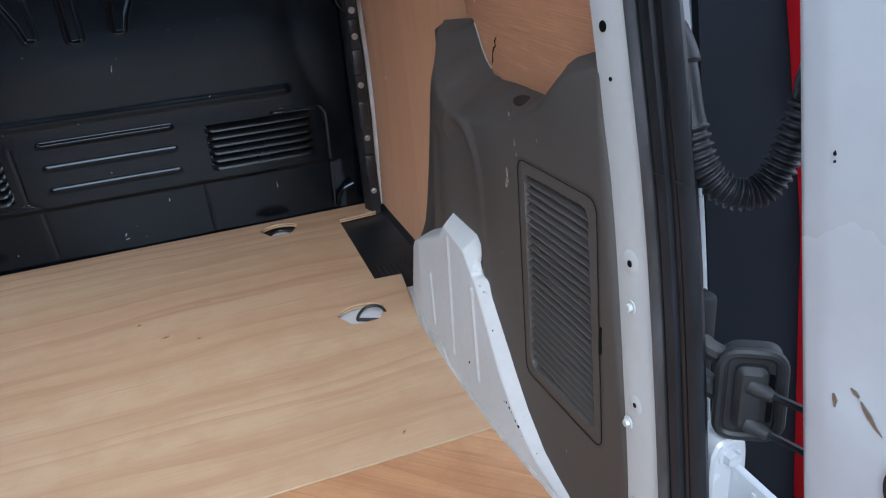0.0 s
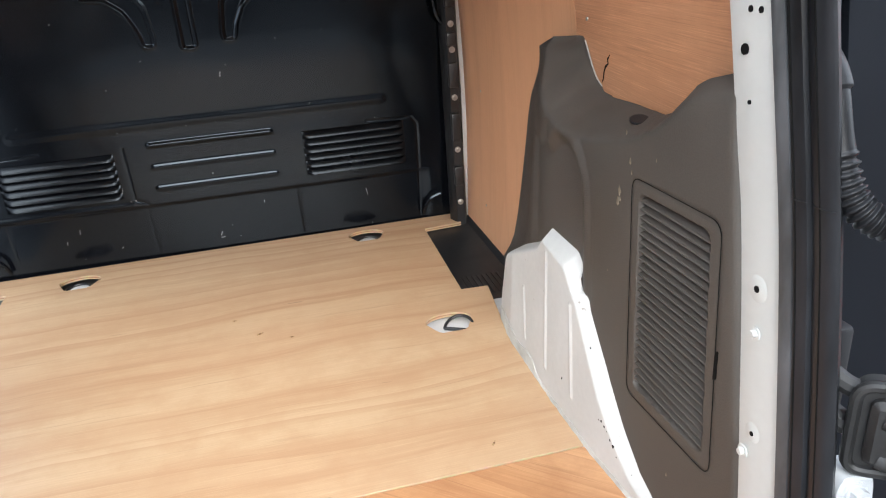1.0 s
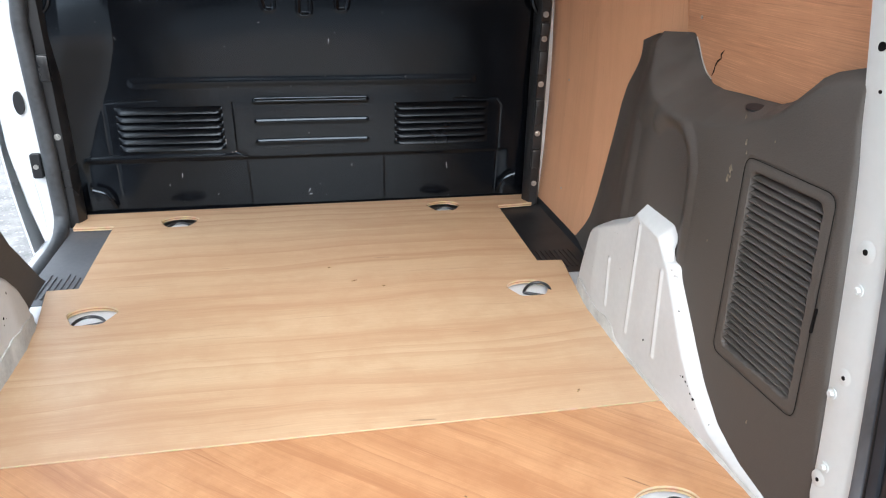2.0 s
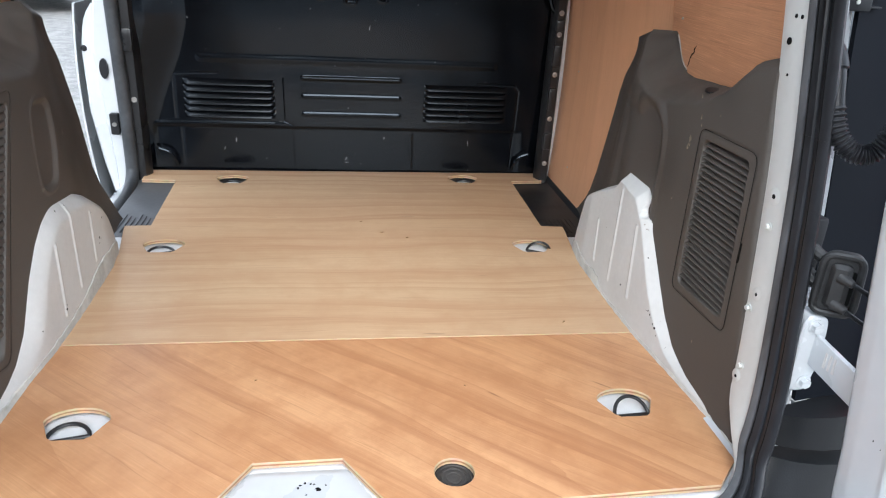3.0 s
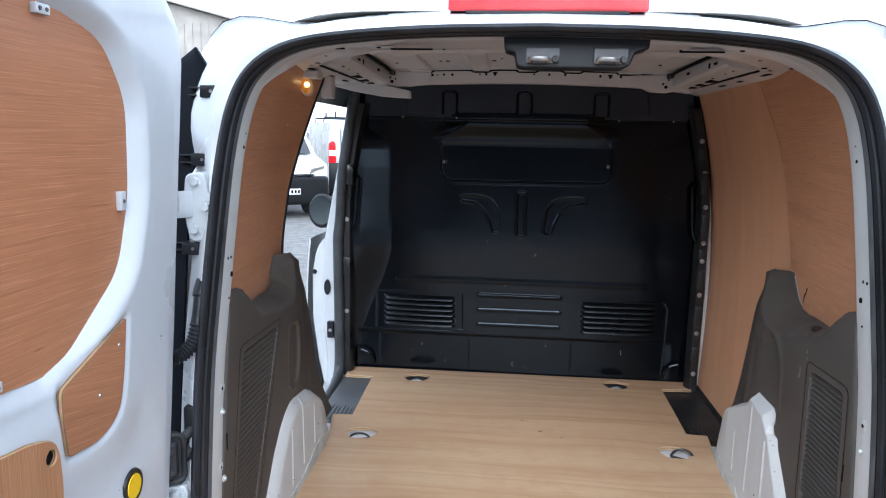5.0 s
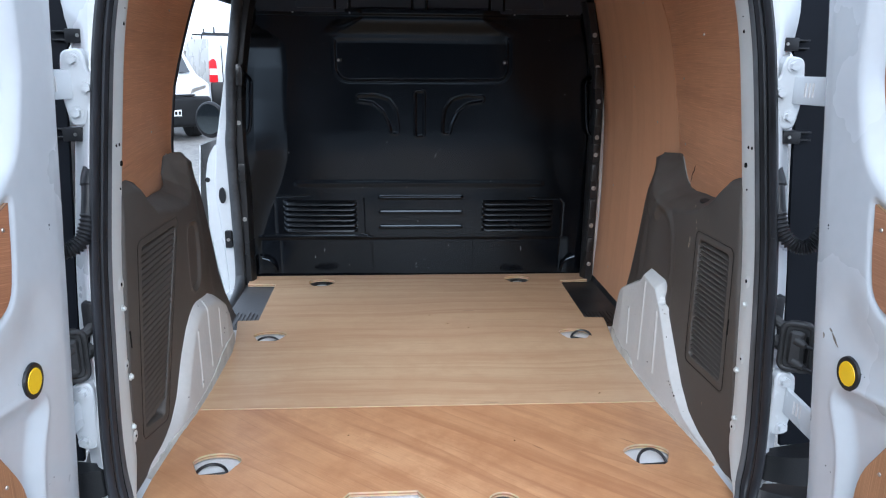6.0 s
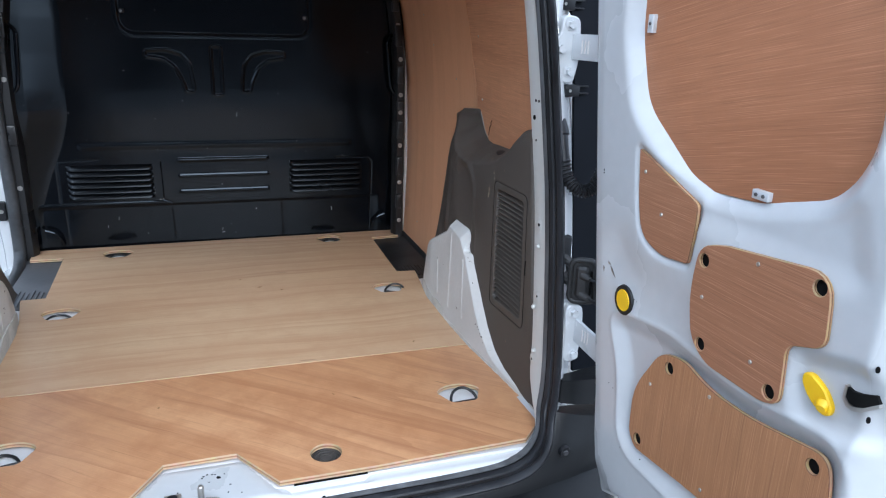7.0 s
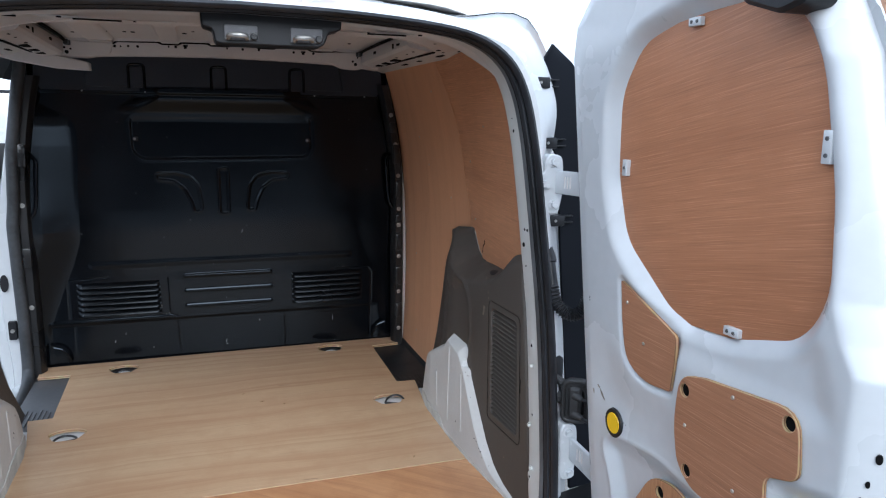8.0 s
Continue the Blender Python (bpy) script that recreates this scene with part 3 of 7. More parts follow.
for s in (1, -1):
    near = lambda x, z: min(range(len(RING)), key=lambda k: abs(RING[k].x - s * x) + abs(RING[k].y - z))
    top, corner, low = near(0.30, 1.77), near(0.585, 1.66), near(0.612, 1.55)
    d = 1 if top > corner else -1
    runs = [[on_body(corner + d * j, 5.2 - 0.5 * min(1.0, j / 6)) for j in range(abs(top - corner) + 1)],
            [on_body(corner, 5.2 - 0.35 * j) for j in range(6)],
            [on_body(corner - d * j, 3.6 + 0.1 * j) for j in range(abs(low - corner) + 1)]]
    for pts in runs:
        part("panel_gap", sweep(B(), pts, circle(0.0012, 6), up=(0.3, 1, 0.2)), HOLE, outer)

# holes and bolts on the flanges
bolt = bolt_mesh(FLANGE, 0.0046, 0.0045, 0.0078)
dimple = mesh_of(rod(B(), (0, 0, -0.001), (0, 0, 0.0005), 0.0135, 0.0085, seg=20), FLANGE, "dimple")
slot_bm = B()
rod(slot_bm, (0, 0, -0.001), (0, 0, 0.0012), 0.0045, seg=12)
slot = mesh_of(slot_bm, HOLE, "hole")


def on_strip(side, z, back):
    p = min(RING, key=lambda q: abs(q.y - z) + (10 if q.x * side < 0 else 0) + (10 if q.y < 0.62 else 0))
    return (side * (abs(p.x) - 0.0046), ring_y(z) + back, z)


for s in (1, -1):
    turn = (0, -90 * s, 0)
    deep = 0.0 if s > 0 else 0.012
    for z, b in ((0.998, 0.073), (0.853, 0.091), (0.753, 0.085)):
        piece("bolt", bolt, trim, on_strip(s, z, b + deep), turn)
    for z, b, k in ((1.281, 0.079, 1.7), (1.0465, 0.071, 1.2), (0.882, 0.077, 0.9), (0.730, 0.092, 0.9), (1.318, 0.068, 1.0), (1.318, 0.053, 1.0), (1.232, 0.076, 0.7), (1.575, 0.07, 0.9), (1.545, 0.072, 1.1)):
        p = on_strip(s, z, b + deep)
        if z < 1.1:
            piece("dimple", dimple, trim, p, turn, 1.25 if z > 1.0 else 0.95)
            p = (p[0] - s * 0.0003, p[1], p[2])
        piece("bolt_hole", slot, trim, p, turn, k * 0.72)

# sill: white steel with a raised middle that carries the striker
xs, ys = np.linspace(-0.66, 0.66, 133), np.linspace(-0.082, 0.16, 49)
X, Y = np.meshgrid(xs, ys)
bump_poly = [(-0.285, -0.075), (-0.195, 0.085), (-0.045, 0.085), (0.045, -0.075), (0.03, -0.2), (-0.27, -0.2)]
Z = 0.582 + 0.005 * step(0.012, -0.012, sd_poly(bump_poly, X, Y))
Z -= 0.03 * step(-0.04, -0.07, Y) + 0.006 * step(0.0, -0.03, Y) * step(0.0, 0.03, sd_poly(bump_poly, X, Y))
Z += 0.03 * step(0.57, 0.66, np.abs(X))
Z -= 0.012 * step(0.008, -0.004, sd_poly([(0.045, -0.036), (0.205, -0.034), (0.205, 0.03), (0.045, 0.03)], X, Y))
cx, cy = (X[:-1, :-1] + X[1:, 1:]) / 2, (Y[:-1, :-1] + Y[1:, 1:]) / 2
me = field_mesh("sill", np.stack([X, Y, Z], -1), np.abs(cx) < np.interp(cy, [-0.1, -0.06, -0.03, 0.0, 0.05], [0.50, 0.545, 0.59, 0.62, 0.65]))
sill = tagged(part("rear_sill", me, WHITE_WORN), "chipped white painted steel rear sill", "sill", kind="structure")
# black strip laid in as the shade under the board's rear edge
bm = B()
box(bm, (0.055, -0.0262, 0.5850), (0.205, -0.0225, 0.5888), 0.0008)
part("slot", bm, HOLE, sill)
chips = []
for k in range(4):
    bm = B()
    plate(bm, [(0.0022 * math.cos(a) * random.uniform(0.4, 1.5), 0.0016 * math.sin(a) * random.uniform(0.4, 1.5)) for a in np.linspace(0, 2 * math.pi, 9)[:-1]], [], 0.0003, -0.0006, lambda u, v, w: (u, v, w))
    chips.append(mesh_of(bm, HOLE, "paint_chip", smooth=False))
chip_at = [(-0.115, 0.052), (-0.108, 0.056), (-0.099, 0.054), (-0.093, 0.053), (-0.118, 0.046), (-0.087, 0.041), (-0.0875, 0.043), (-0.075, 0.05), (-0.105, 0.03), (-0.16, 0.005), (-0.163, 0.011), (-0.065, 0.012), (-0.07, -0.012), (-0.045, -0.02), (-0.06, -0.04), (0.10, -0.052), (0.11, -0.05), (-0.45, -0.05), (-0.43, -0.054), (0.30, -0.055), (0.44, -0.05)]
for k, (x, y) in enumerate(chip_at):
    inb = float(sd_poly(bump_poly, np.array([[x]]), np.array([[y]]))[0, 0]) < -0.01
    zz = 0.587 if inb else 0.582 - 0.006 * float(step(0.0, -0.03, y)) - 0.03 * float(step(-0.04, -0.07, y))
    piece("paint_chip", chips[k % 4], sill, (x, y, zz), (0, 0, 67 * k), 1.9 if k in (5, 6) else random.uniform(0.6, 1.5))

# ---- roof ----
rows = []
for y in np.linspace(0.345, 2.1, 16):
    rows.append([(x, y, 1.840 - 0.075 * (abs(x) / 0.615) ** 8) for x in np.linspace(-0.615, 0.615, 29)])
tagged(part("ceiling", slab(rows, (0, 0, 0.008)), PRIMER), "unlined pale painted steel van roof", "ceiling", kind="structure")


def roof_bow(y, z, half, depth, drop, label):
    """A pressed roof cross-member: hat section with a row of punched holes, bracketed to the rails."""
    t = thing("roof_bow", (0, y, z), label, "roof bow", "roof bows")
    pts = curve([(-half, y, z - 0.022), (-half + 0.1, y, z - 0.010), (-half + 0.25, y, z), (0, y, z + 0.006), (half - 0.25, y, z), (half - 0.1, y, z - 0.008), (half, y, z - 0.02)], 30)
    face = y - depth / 2 + 0.008
    sweep_prof = [(-depth / 2 - 0.004, 0.022), (-depth / 2 + 0.004, 0.020), (-depth / 2 + 0.008, 0.014), (-depth / 2 + 0.008, -drop + 0.005), (-depth / 2 + 0.012, -drop), (depth / 2 - 0.008, -drop), (depth / 2 - 0.008, 0.0), (depth / 2, 0.03)]
    part("channel", sweep(B(), pts, sweep_prof), PRIMER, t)
    on = lambda x: min(pts, key=lambda q: abs(q.x - x)).z - 0.006
    for x, k in ((-0.425, 0.6), (-0.337, 1.0), (-0.319, 0.6), (-0.296, 0.9), (-0.267, 1.0), (-0.170, 0.7), (-0.148, 1.0), (0.019, 0.75), (0.071, 1.0), (0.126, 1.0), (0.246, 1.0), (0.316, 1.0), (0.407, 0.7)):
        piece("bolt_hole", slot, t, (x, face - 0.0008, on(x)), (90, 0, 0), k)
    # keyed holes
    for x in (-0.117, 0.280):
        bm = B()
        box(bm, (x - 0.008, face - 0.0012, on(x) + 0.001), (x + 0.008, face + 0.001, on(x) + 0.007))
        box(bm, (x - 0.0045, face - 0.0011, on(x) - 0.006), (x + 0.0045, face + 0.001, on(x) + 0.001))
        part("key_hole", bm, HOLE, t)
    # the long end bracket on the side door's edge, and the short one opposite
    bm = plate(B(), rounded([(-0.685, 1.790), (-0.558, 1.764), (-0.416, 1.735), (-0.415, 1.709), (-0.518, 1.714), (-0.638, 1.734), (-0.685, 1.746)], 0.004), [], face - 0.014, face + 0.03, lambda u, v, w: (u, w, v), 0.003)
    br = part("end_bracket", bm, PRIMER, t)
    bm = B()
    box(bm, (-0.655, face - 0.0148, 1.7715), (-0.56, face - 0.0135, 1.7735), m=Matrix.Translation((0, 0, 0)))
    part("seam", bm, HOLE, br)
    bm = plate(B(), rounded([(0.34, 1.797), (0.46, 1.803), (0.505, 1.803), (0.577, 1.820), (0.627, 1.785), (0.58, 1.765), (0.473, 1.741), (0.420, 1.744), (0.387, 1.758), (0.35, 1.762)], 0.008), [], face - 0.006, face + 0.03, lambda u, v, w: (u, w, v), 0.003)
    br = part("end_bracket", bm, PRIMER, t)
    for x, z2, k in ((0.458, 1.770, 0.9), (0.468, 1.760, 1.3), (0.476, 1.784, 0.7)):
        piece("bolt_hole", slot, br, (x, face - 0.0068, z2), (90, 0, 0), k)
    bm = plate(B(), rounded([(-0.52, 1.806), (-0.34, 1.800), (-0.35, 1.764), (-0.42, 1.750), (-0.52, 1.752)], 0.008), [], face - 0.006, face + 0.03, lambda u, v, w: (u, w, v), 0.003)
    br = part("end_bracket", bm, PRIMER, t)
    for x, z2, k in ((-0.480, 1.766, 1.3), (-0.468, 1.776, 0.7), (-0.486, 1.780, 0.8)):
        piece("bolt_hole", slot, br, (x, face - 0.0068, z2), (90, 0, 0), k)
    return t


roof_bow(1.36, 1.798, 0.56, 0.07, 0.037, "pale painted pressed steel roof bow with punched holes")
# inner roof sheet between the header and the bow: raised lands, tongues that reach the bow, dark gaps between
sheet = thing("roof_sheet", (0, 1.0, 1.81), "pale painted inner roof sheet with pressed lands and punched holes", "roof panel", kind="structure")
xs, ys = np.linspace(-0.472, 0.472, 190), np.linspace(0.40, 1.300, 120)
X, Y = np.meshgrid(xs, ys)
Z = 1.818 - 0.045 * X * X
LANDS = [(-0.375, 0.07), (-0.165, 0.055), (-0.005, 0.06), (0.150, 0.055), (0.345, 0.075)]
for x, w in LANDS:
    Z -= 0.007 * step(w / 2 + 0.008, w / 2, np.abs(X - x)) * step(0.86, 0.90, Y)
Z -= 0.006 * step(0.012, 0.0, np.abs(Y - 0.83)) + 0.004 * step(0.03, 0.02, np.abs(Y - 0.56))
part("sheet", field_mesh("sheet", np.stack([X, Y, Z], -1)), PRIMER, sheet, sharp=40)
for x, w in LANDS:
    bm = B()
    box(bm, (x - w / 2, 1.285, 1.8065 - 0.045 * x * x), (x + w / 2, 1.338, 1.8105 - 0.045 * x * x), 0.0015)
    part("tongue", bm, PRIMER, sheet)
for x, y, k in ((-0.335, 1.08, 1.0), (-0.285, 1.09, 1.0), (-0.262, 1.09, 1.3), (-0.19, 1.10, 1.2), (-0.165, 1.11, 0.8), (-0.115, 1.09, 1.3), (-0.09, 1.03, 0.8), (0.22, 1.12, 1.2), (0.255, 1.10, 1.3), (0.40, 1.10, 1.2), (0.39, 1.16, 0.8), (-0.43, 1.12, 1.0)):
    piece("bolt_hole", slot, sheet, (x, y, 1.8175 - 0.045 * x * x), (180, 0, 0), k * 1.1)
pts = []
for x, w in LANDS:
    pts += [(x - w / 2 - 0.012, 1.8130), (x - w / 2, 1.8050), (x + w / 2, 1.8050), (x + w / 2 + 0.012, 1.8130)]
pts = [(-0.474, 1.8130)] + pts + [(0.474, 1.8130)]
bm = B()
rows = []
for k, (x, z) in enumerate(pts):
    thick = 0.0052 if z > 1.81 else 0.0034
    rows.append([bm.verts.new((x, 1.3305, z - 0.045 * x * x + q)) for q in (-thick, thick)])
for a, b in zip(rows[:-1], rows[1:]):
    bm.faces.new((a[0], b[0], b[1], a[1]))
bmesh.ops.solidify(bm, geom=bm.faces[:], thickness=0.002)
part("gap", bm, HOLE, sheet, smooth=False)
for s in (1, -1):
    bm = sweep(B(), [(s * 0.463, 0.72, 1.8005), (s * 0.465, 0.95, 1.800), (s * 0.469, 1.15, 1.7985), (s * 0.478, 1.312, 1.797)], [(-0.004, -0.003), (0.004, -0.003), (0.004, 0.003), (-0.004, 0.003)])
    part("gap", bm, HOLE, sheet, smooth=False)
    for y, k in ((1.275, 1.0), (1.245, 0.8)):
        bm = B()
        box(bm, (s * 0.470 - 0.009 * k, y, 1.784), (s * 0.470 + 0.009 * k, y + 0.016, 1.800), 0.003)
        part("stud", bm, BLACK_STEEL, sheet)
    # step in the sheet where it tucks behind the header
    bm = sweep(B(), [(s * 0.455, 0.745, 1.806), (s * 0.30, 0.765, 1.8115), (s * 0.24, 0.79, 1.8125), (s * 0.13, 0.80, 1.8145)], [(-0.004, -0.0016), (0.004, -0.0016), (0.004, 0.0016), (-0.004, 0.0016)])
    part("fold", bm, PRIMER, sheet, smooth=False)
# rear header behind the top of the opening
bm = ring_loft([(0.004, 0.1), (0.0, 0.125), (-0.004, 0.15), (0.002, 0.165), (0.02, 0.172), (0.06, 0.172), (0.06, 0.16), (0.012, 0.10)], keep=lambda p: p.y > 1.65, reach=lambda p: 0.6 + 0.4 * float(step(1.66, 1.73, p.y)))
header = tagged(part("rear_header", bm, PRIMER), "pale painted steel roof header over the rear opening", "roof header", kind="structure")
for x, w in ((-0.44, 0.05), (-0.27, 0.09), (0.33, 0.09), (0.46, 0.04)):
    bm = B()
    box(bm, (x - w / 2, 0.318, 1.7560), (x + w / 2, 0.325, 1.7590), 0.0003)
    part("slot", bm, HOLE, header)
for x, y, k in ((-0.335, 0.29, 1.1), (-0.20, 0.31, 0.7), (0.28, 0.29, 0.7), (0.40, 0.29, 1.1)):
    piece("bolt_hole", slot, header, (x, y, 1.7565), (180, 0, 0), k)
# side rails along the roof edge
for s in (1, -1):
    rows = []
    for y in np.linspace(0.345, 1.66, 20):
        rows.append([(s * x, y, z) for x, z in ((0.585, 1.808), (0.588, 1.785), (0.60, 1.765), (0.63, 1.755), (0.65, 1.75), (0.668, 1.752))])
    rail = tagged(part("roof_rail", slab(rows, (0, 0, 0.004)), PRIMER), "pale painted steel rail along the roof edge with punched slots", "roof rail", "roof rails", "structure")
    for y, w in ((0.5, 0.05), (0.62, 0.02), (0.8, 0.06), (1.02, 0.03), (1.2, 0.05)):
        bm = B()
        box(bm, (s * 0.62 - 0.006, y - w / 2, 1.7555), (s * 0.62 + 0.006, y + w / 2, 1.7575))
        part("slot", bm, HOLE, rail)
    bm = B()
    lo = [bm.verts.new((s * x, 0.70, z)) for x, z in ((0.488, 1.806), (0.486, 1.776), (0.496, 1.768), (0.552, 1.760), (0.566, 1.766), (0.570, 1.800))]
    hi = [bm.verts.new((s * x, 1.322, z)) for x, z in ((0.490, 1.800), (0.488, 1.764), (0.498, 1.756), (0.548, 1.750), (0.566, 1.756), (0.570, 1.790))]
    for j in range(5):
        bm.faces.new((lo[j], lo[j + 1], hi[j + 1], hi[j]))
    bm.faces.new(lo), bm.faces.new(hi[::-1])
    bmesh.ops.recalc_face_normals(bm, faces=bm.faces[:])
    part("channel", bm, PRIMER, rail, smooth=False)
    # shadow gap between the box beam and the rail, with welded bridges
    for y0, y1 in ((0.74, 0.92), (0.945, 1.06), (1.075, 1.17), (1.185, 1.315)):
        bm = B()
        box(bm, (s * 0.579 - 0.004, y0, 1.759), (s * 0.579 + 0.004, y1, 1.763))
        part("gap", bm, HOLE, rail)
    for y, w, hh in ((0.80, 0.03, 0.006), (0.86, 0.012, 0.014), (1.10, 0.03, 0.008)):
        bm = B()
        box(bm, (s * 0.4862 - 0.0012, y - w / 2, 1.785 - hh / 2), (s * 0.4862 + 0.0012, y + w / 2, 1.785 + hh / 2))
        part("slot", bm, HOLE, rail)
    for y, w in ((1.02, 0.06), (1.14, 0.05), (1.235, 0.04)):
        bm = B()
        zz = 1.7645 - 0.0161 * (y - 0.70)
        box(bm, (s * 0.538 - 0.012, y - w / 2, zz - 0.0052), (s * 0.538 + 0.010, y + w / 2, zz + 0.002))
        part("slot", bm, HOLE, rail)
    for y, k in ((0.76, 0.9), (0.83, 0.7), (0.95, 0.9)):
        piece("bolt_hole", slot, rail, (s * 0.522, y, 1.7632 - 0.0161 * (y - 0.70)), (180, 0, 0), k)
    # gusset that closes the corner behind the header, with a rolled front edge
    bm = plate(B(), rounded([(s * 0.30, 0.335), (s * 0.42, 0.455), (s * 0.515, 0.60), (s * 0.605, 0.755), (s * 0.655, 0.70), (s * 0.645, 0.40), (s * 0.56, 0.30)], 0.012), [], 1.7605, 1.7640, lambda u, v, w: (u, v, w))
    part("gusset", bm, PRIMER, rail)
    part("rolled_edge", sweep(B(), curve([(s * 0.31, 0.345, 1.7625), (s * 0.42, 0.458, 1.7622), (s * 0.515, 0.602, 1.7622), (s * 0.605, 0.757, 1.7625)], 20), circle(0.004, 8)), PRIMER, rail)
    for x, y, k in ((0.565, 0.655, 1.5), (0.60, 0.715, 1.0), (0.50, 0.49, 0.8)):
        piece("bolt_hole", slot, rail, (s * x, y, 1.7604), (180, 0, 0), k)
# closed outer skin: sides, roof, front
def shell_side(s, y0, y1, z0, z1, name, label):
    rows = []
    for z in np.linspace(z0, z1, 12):
        rows.append([(s * (0.80 + 0.06 * math.sin(math.pi * min(1, (z - 0.4) / 1.1)) - 0.10 * max(0, (z - 1.25) / 0.6) ** 2), y, z) for y in np.linspace(y0, y1, 12)])
    return tagged(part(name, slab(rows, (-0.02 * s, 0, 0)), WHITE), label, "van body", kind="structure")


shell_side(1, 0.40, 2.15, 0.35, 1.70, "wall_right", "white painted steel van side panel")
shell_side(-1, 0.40, 0.80, 0.35, 1.70, "wall_left", "white painted steel van side panel behind the side door")
bm = ring_loft([(0.120, 0.355), (0.121, 0.6), (0.121, 1.95), (0.116, 1.95), (0.116, 0.6), (0.114, 0.355)], keep=lambda p: p.y > 1.62, spread=body_spread)
tagged(part("roof", bm, WHITE), "white painted van roof skin", "van roof", kind="structure")

bm = B()
box(bm, (-0.80, 2.1, 0.3), (0.86, 2.13, 1.90))
box(bm, (-0.72, 1.74, 0.45), (0.84, 1.76, 1.84))
tagged(part("wall_front", bm, BLACK_PLASTIC), "plain dark wall closing the cab side", "wall", kind="structure")

# ---- plywood floor boards ----
def pale_edge(ob, axis):
    """Gives the cut edges of a board the look of its plies."""
    for f in ob.data.polygons:
        if abs(f.normal[axis]) < 0.9:
            f.material_index = 1
    return ob


def lashing_hole(cx, cy):
    """A cut-out with an arched front edge and a flat-bottomed rear edge."""
    pts = [(cx + 0.054 * math.cos(a), cy + 0.008 + 0.036 * math.sin(a)) for a in np.linspace(0, math.pi, 13)]
    pts += [(cx - 0.034, cy - 0.036), (cx - 0.025, cy - 0.043), (cx + 0.025, cy - 0.043), (cx + 0.034, cy - 0.036)]
    return pts


LASH = [(-0.498, 0.218), (0.492, 0.218), (-0.513, 0.982), (0.502, 0.972), (-0.404, 1.556), (0.404, 1.585)]
DRAIN = (0.132, 0.05)


def flat(u, v, w):
    return (u, v, w)


front_outline = [(-0.611, 0.4775), (-0.605, 0.71), (-0.613, 0.93), (-0.648, 1.125), (-0.577, 1.128), (-0.586, 1.54), (-0.698, 1.543), (-0.702, 1.652), (0.0, 1.658), (0.702, 1.662), (0.698, 1.575), (0.580, 1.565), (0.573, 1.124), (0.641, 1.12), (0.617, 0.935), (0.605, 0.69), (0.608, 0.4775)]
rear_outline = [(-0.611, 0.4745), (0.608, 0.4745), (0.615, 0.39), (0.634, 0.155), (0.624, 0.045), (0.566, -0.014), (0.218, -0.024), (0.028, -0.023), (-0.048, 0.096), (-0.192, 0.094), (-0.268, -0.030), (-0.574, 0.0), (-0.618, 0.047), (-0.622, 0.155)]
board_f = thing("plywood_floor", (0, 1.0, 0.588), "pale plywood floor board with lashing cut-outs, lying in the van", "floor board", "floor boards")
bm = plate(B(), front_outline, [lashing_hole(*p) for p in LASH[2:]], FLOOR, FLOOR - 0.011, flat, lip=0.0008)
pale_edge(part("board", bm, [PLY_FLOOR, PLY_EDGE], board_f, smooth=False), 2)
board_r = thing("plywood_floor", (0, 0.2, 0.588), "tan diagonal-grained plywood floor board with a notch for the striker", "floor board", "floor boards")
bm = plate(B(), rear_outline, [lashing_hole(*p) for p in LASH[:2]] + [circle(0.033, 24, *DRAIN)], FLOOR, FLOOR - 0.011, flat, lip=0.0008)
pale_edge(part("board", bm, [PLY_REAR, PLY_EDGE], board_r, smooth=False), 2)

# offset of the hinge bar, lift and turn of each ring
RING_LIE = [(-0.006, -0.028, 8, 12), (0.004, -0.026, 38, 4), (-0.002, -0.026, 6, 16), (0.016, -0.020, 30, -28), (0.0, -0.030, 6, 0), (0.0, -0.030, 6, 0)]
# lashing rings in their dishes below the cut-outs, and the drain
for k, (x, y) in enumerate(LASH):
    t = thing("lashing_ring", (x, y, 0.584), "black steel lashing ring folded down in a white dish", "lashing ring", "lashing rings")
    bm = B()
    rod(bm, (x, y, 0.5832), (x, y, 0.5840), 0.064, 0.062, seg=28)
    part("dish", bm, BLACK_STEEL if k >= 4 else FLOOR_METAL, t)
    if k >= 4:
        bm = B()
        rod(bm, (x, y - 0.012, 0.5838), (x, y - 0.012, 0.5885), 0.028, 0.020, seg=24)
        part("bowl", bm, FLOOR_METAL, t)
    # half-round wire ring on a hinge bar, more or less raised
    cx, cy, lift, yaw = x + RING_LIE[k][0], y + RING_LIE[k][1], radians(RING_LIE[k][2]), radians(RING_LIE[k][3])
    turned = lambda u, v, h: (cx + u * math.cos(yaw) - v * math.sin(yaw), cy + u * math.sin(yaw) + v * math.cos(yaw), 0.5880 + h)
    r = 0.034
    arc = [turned(r * math.cos(g), 1.1 * r * math.sin(g) * math.cos(lift), 1.1 * r * math.sin(g) * math.sin(lift)) for g in np.linspace(0, math.pi, 25)]
    part("ring", sweep(B(), arc, circle(0.0036, 8)), BLACK_STEEL, t)
    part("hinge_bar", rod(B(), turned(-0.034, 0, 0), turned(0.034, 0, 0), 0.0042, seg=10), BLACK_STEEL, t)
t = thing("floor_drain", (*DRAIN, 0.583), "dark round floor drain cap with a raised centre", "drain")
bm = B()
rod(bm, (*DRAIN, 0.5835), (*DRAIN, 0.587), 0.040, seg=28)
part("cap", bm, DUSTY_BLACK, t)
bm = B()
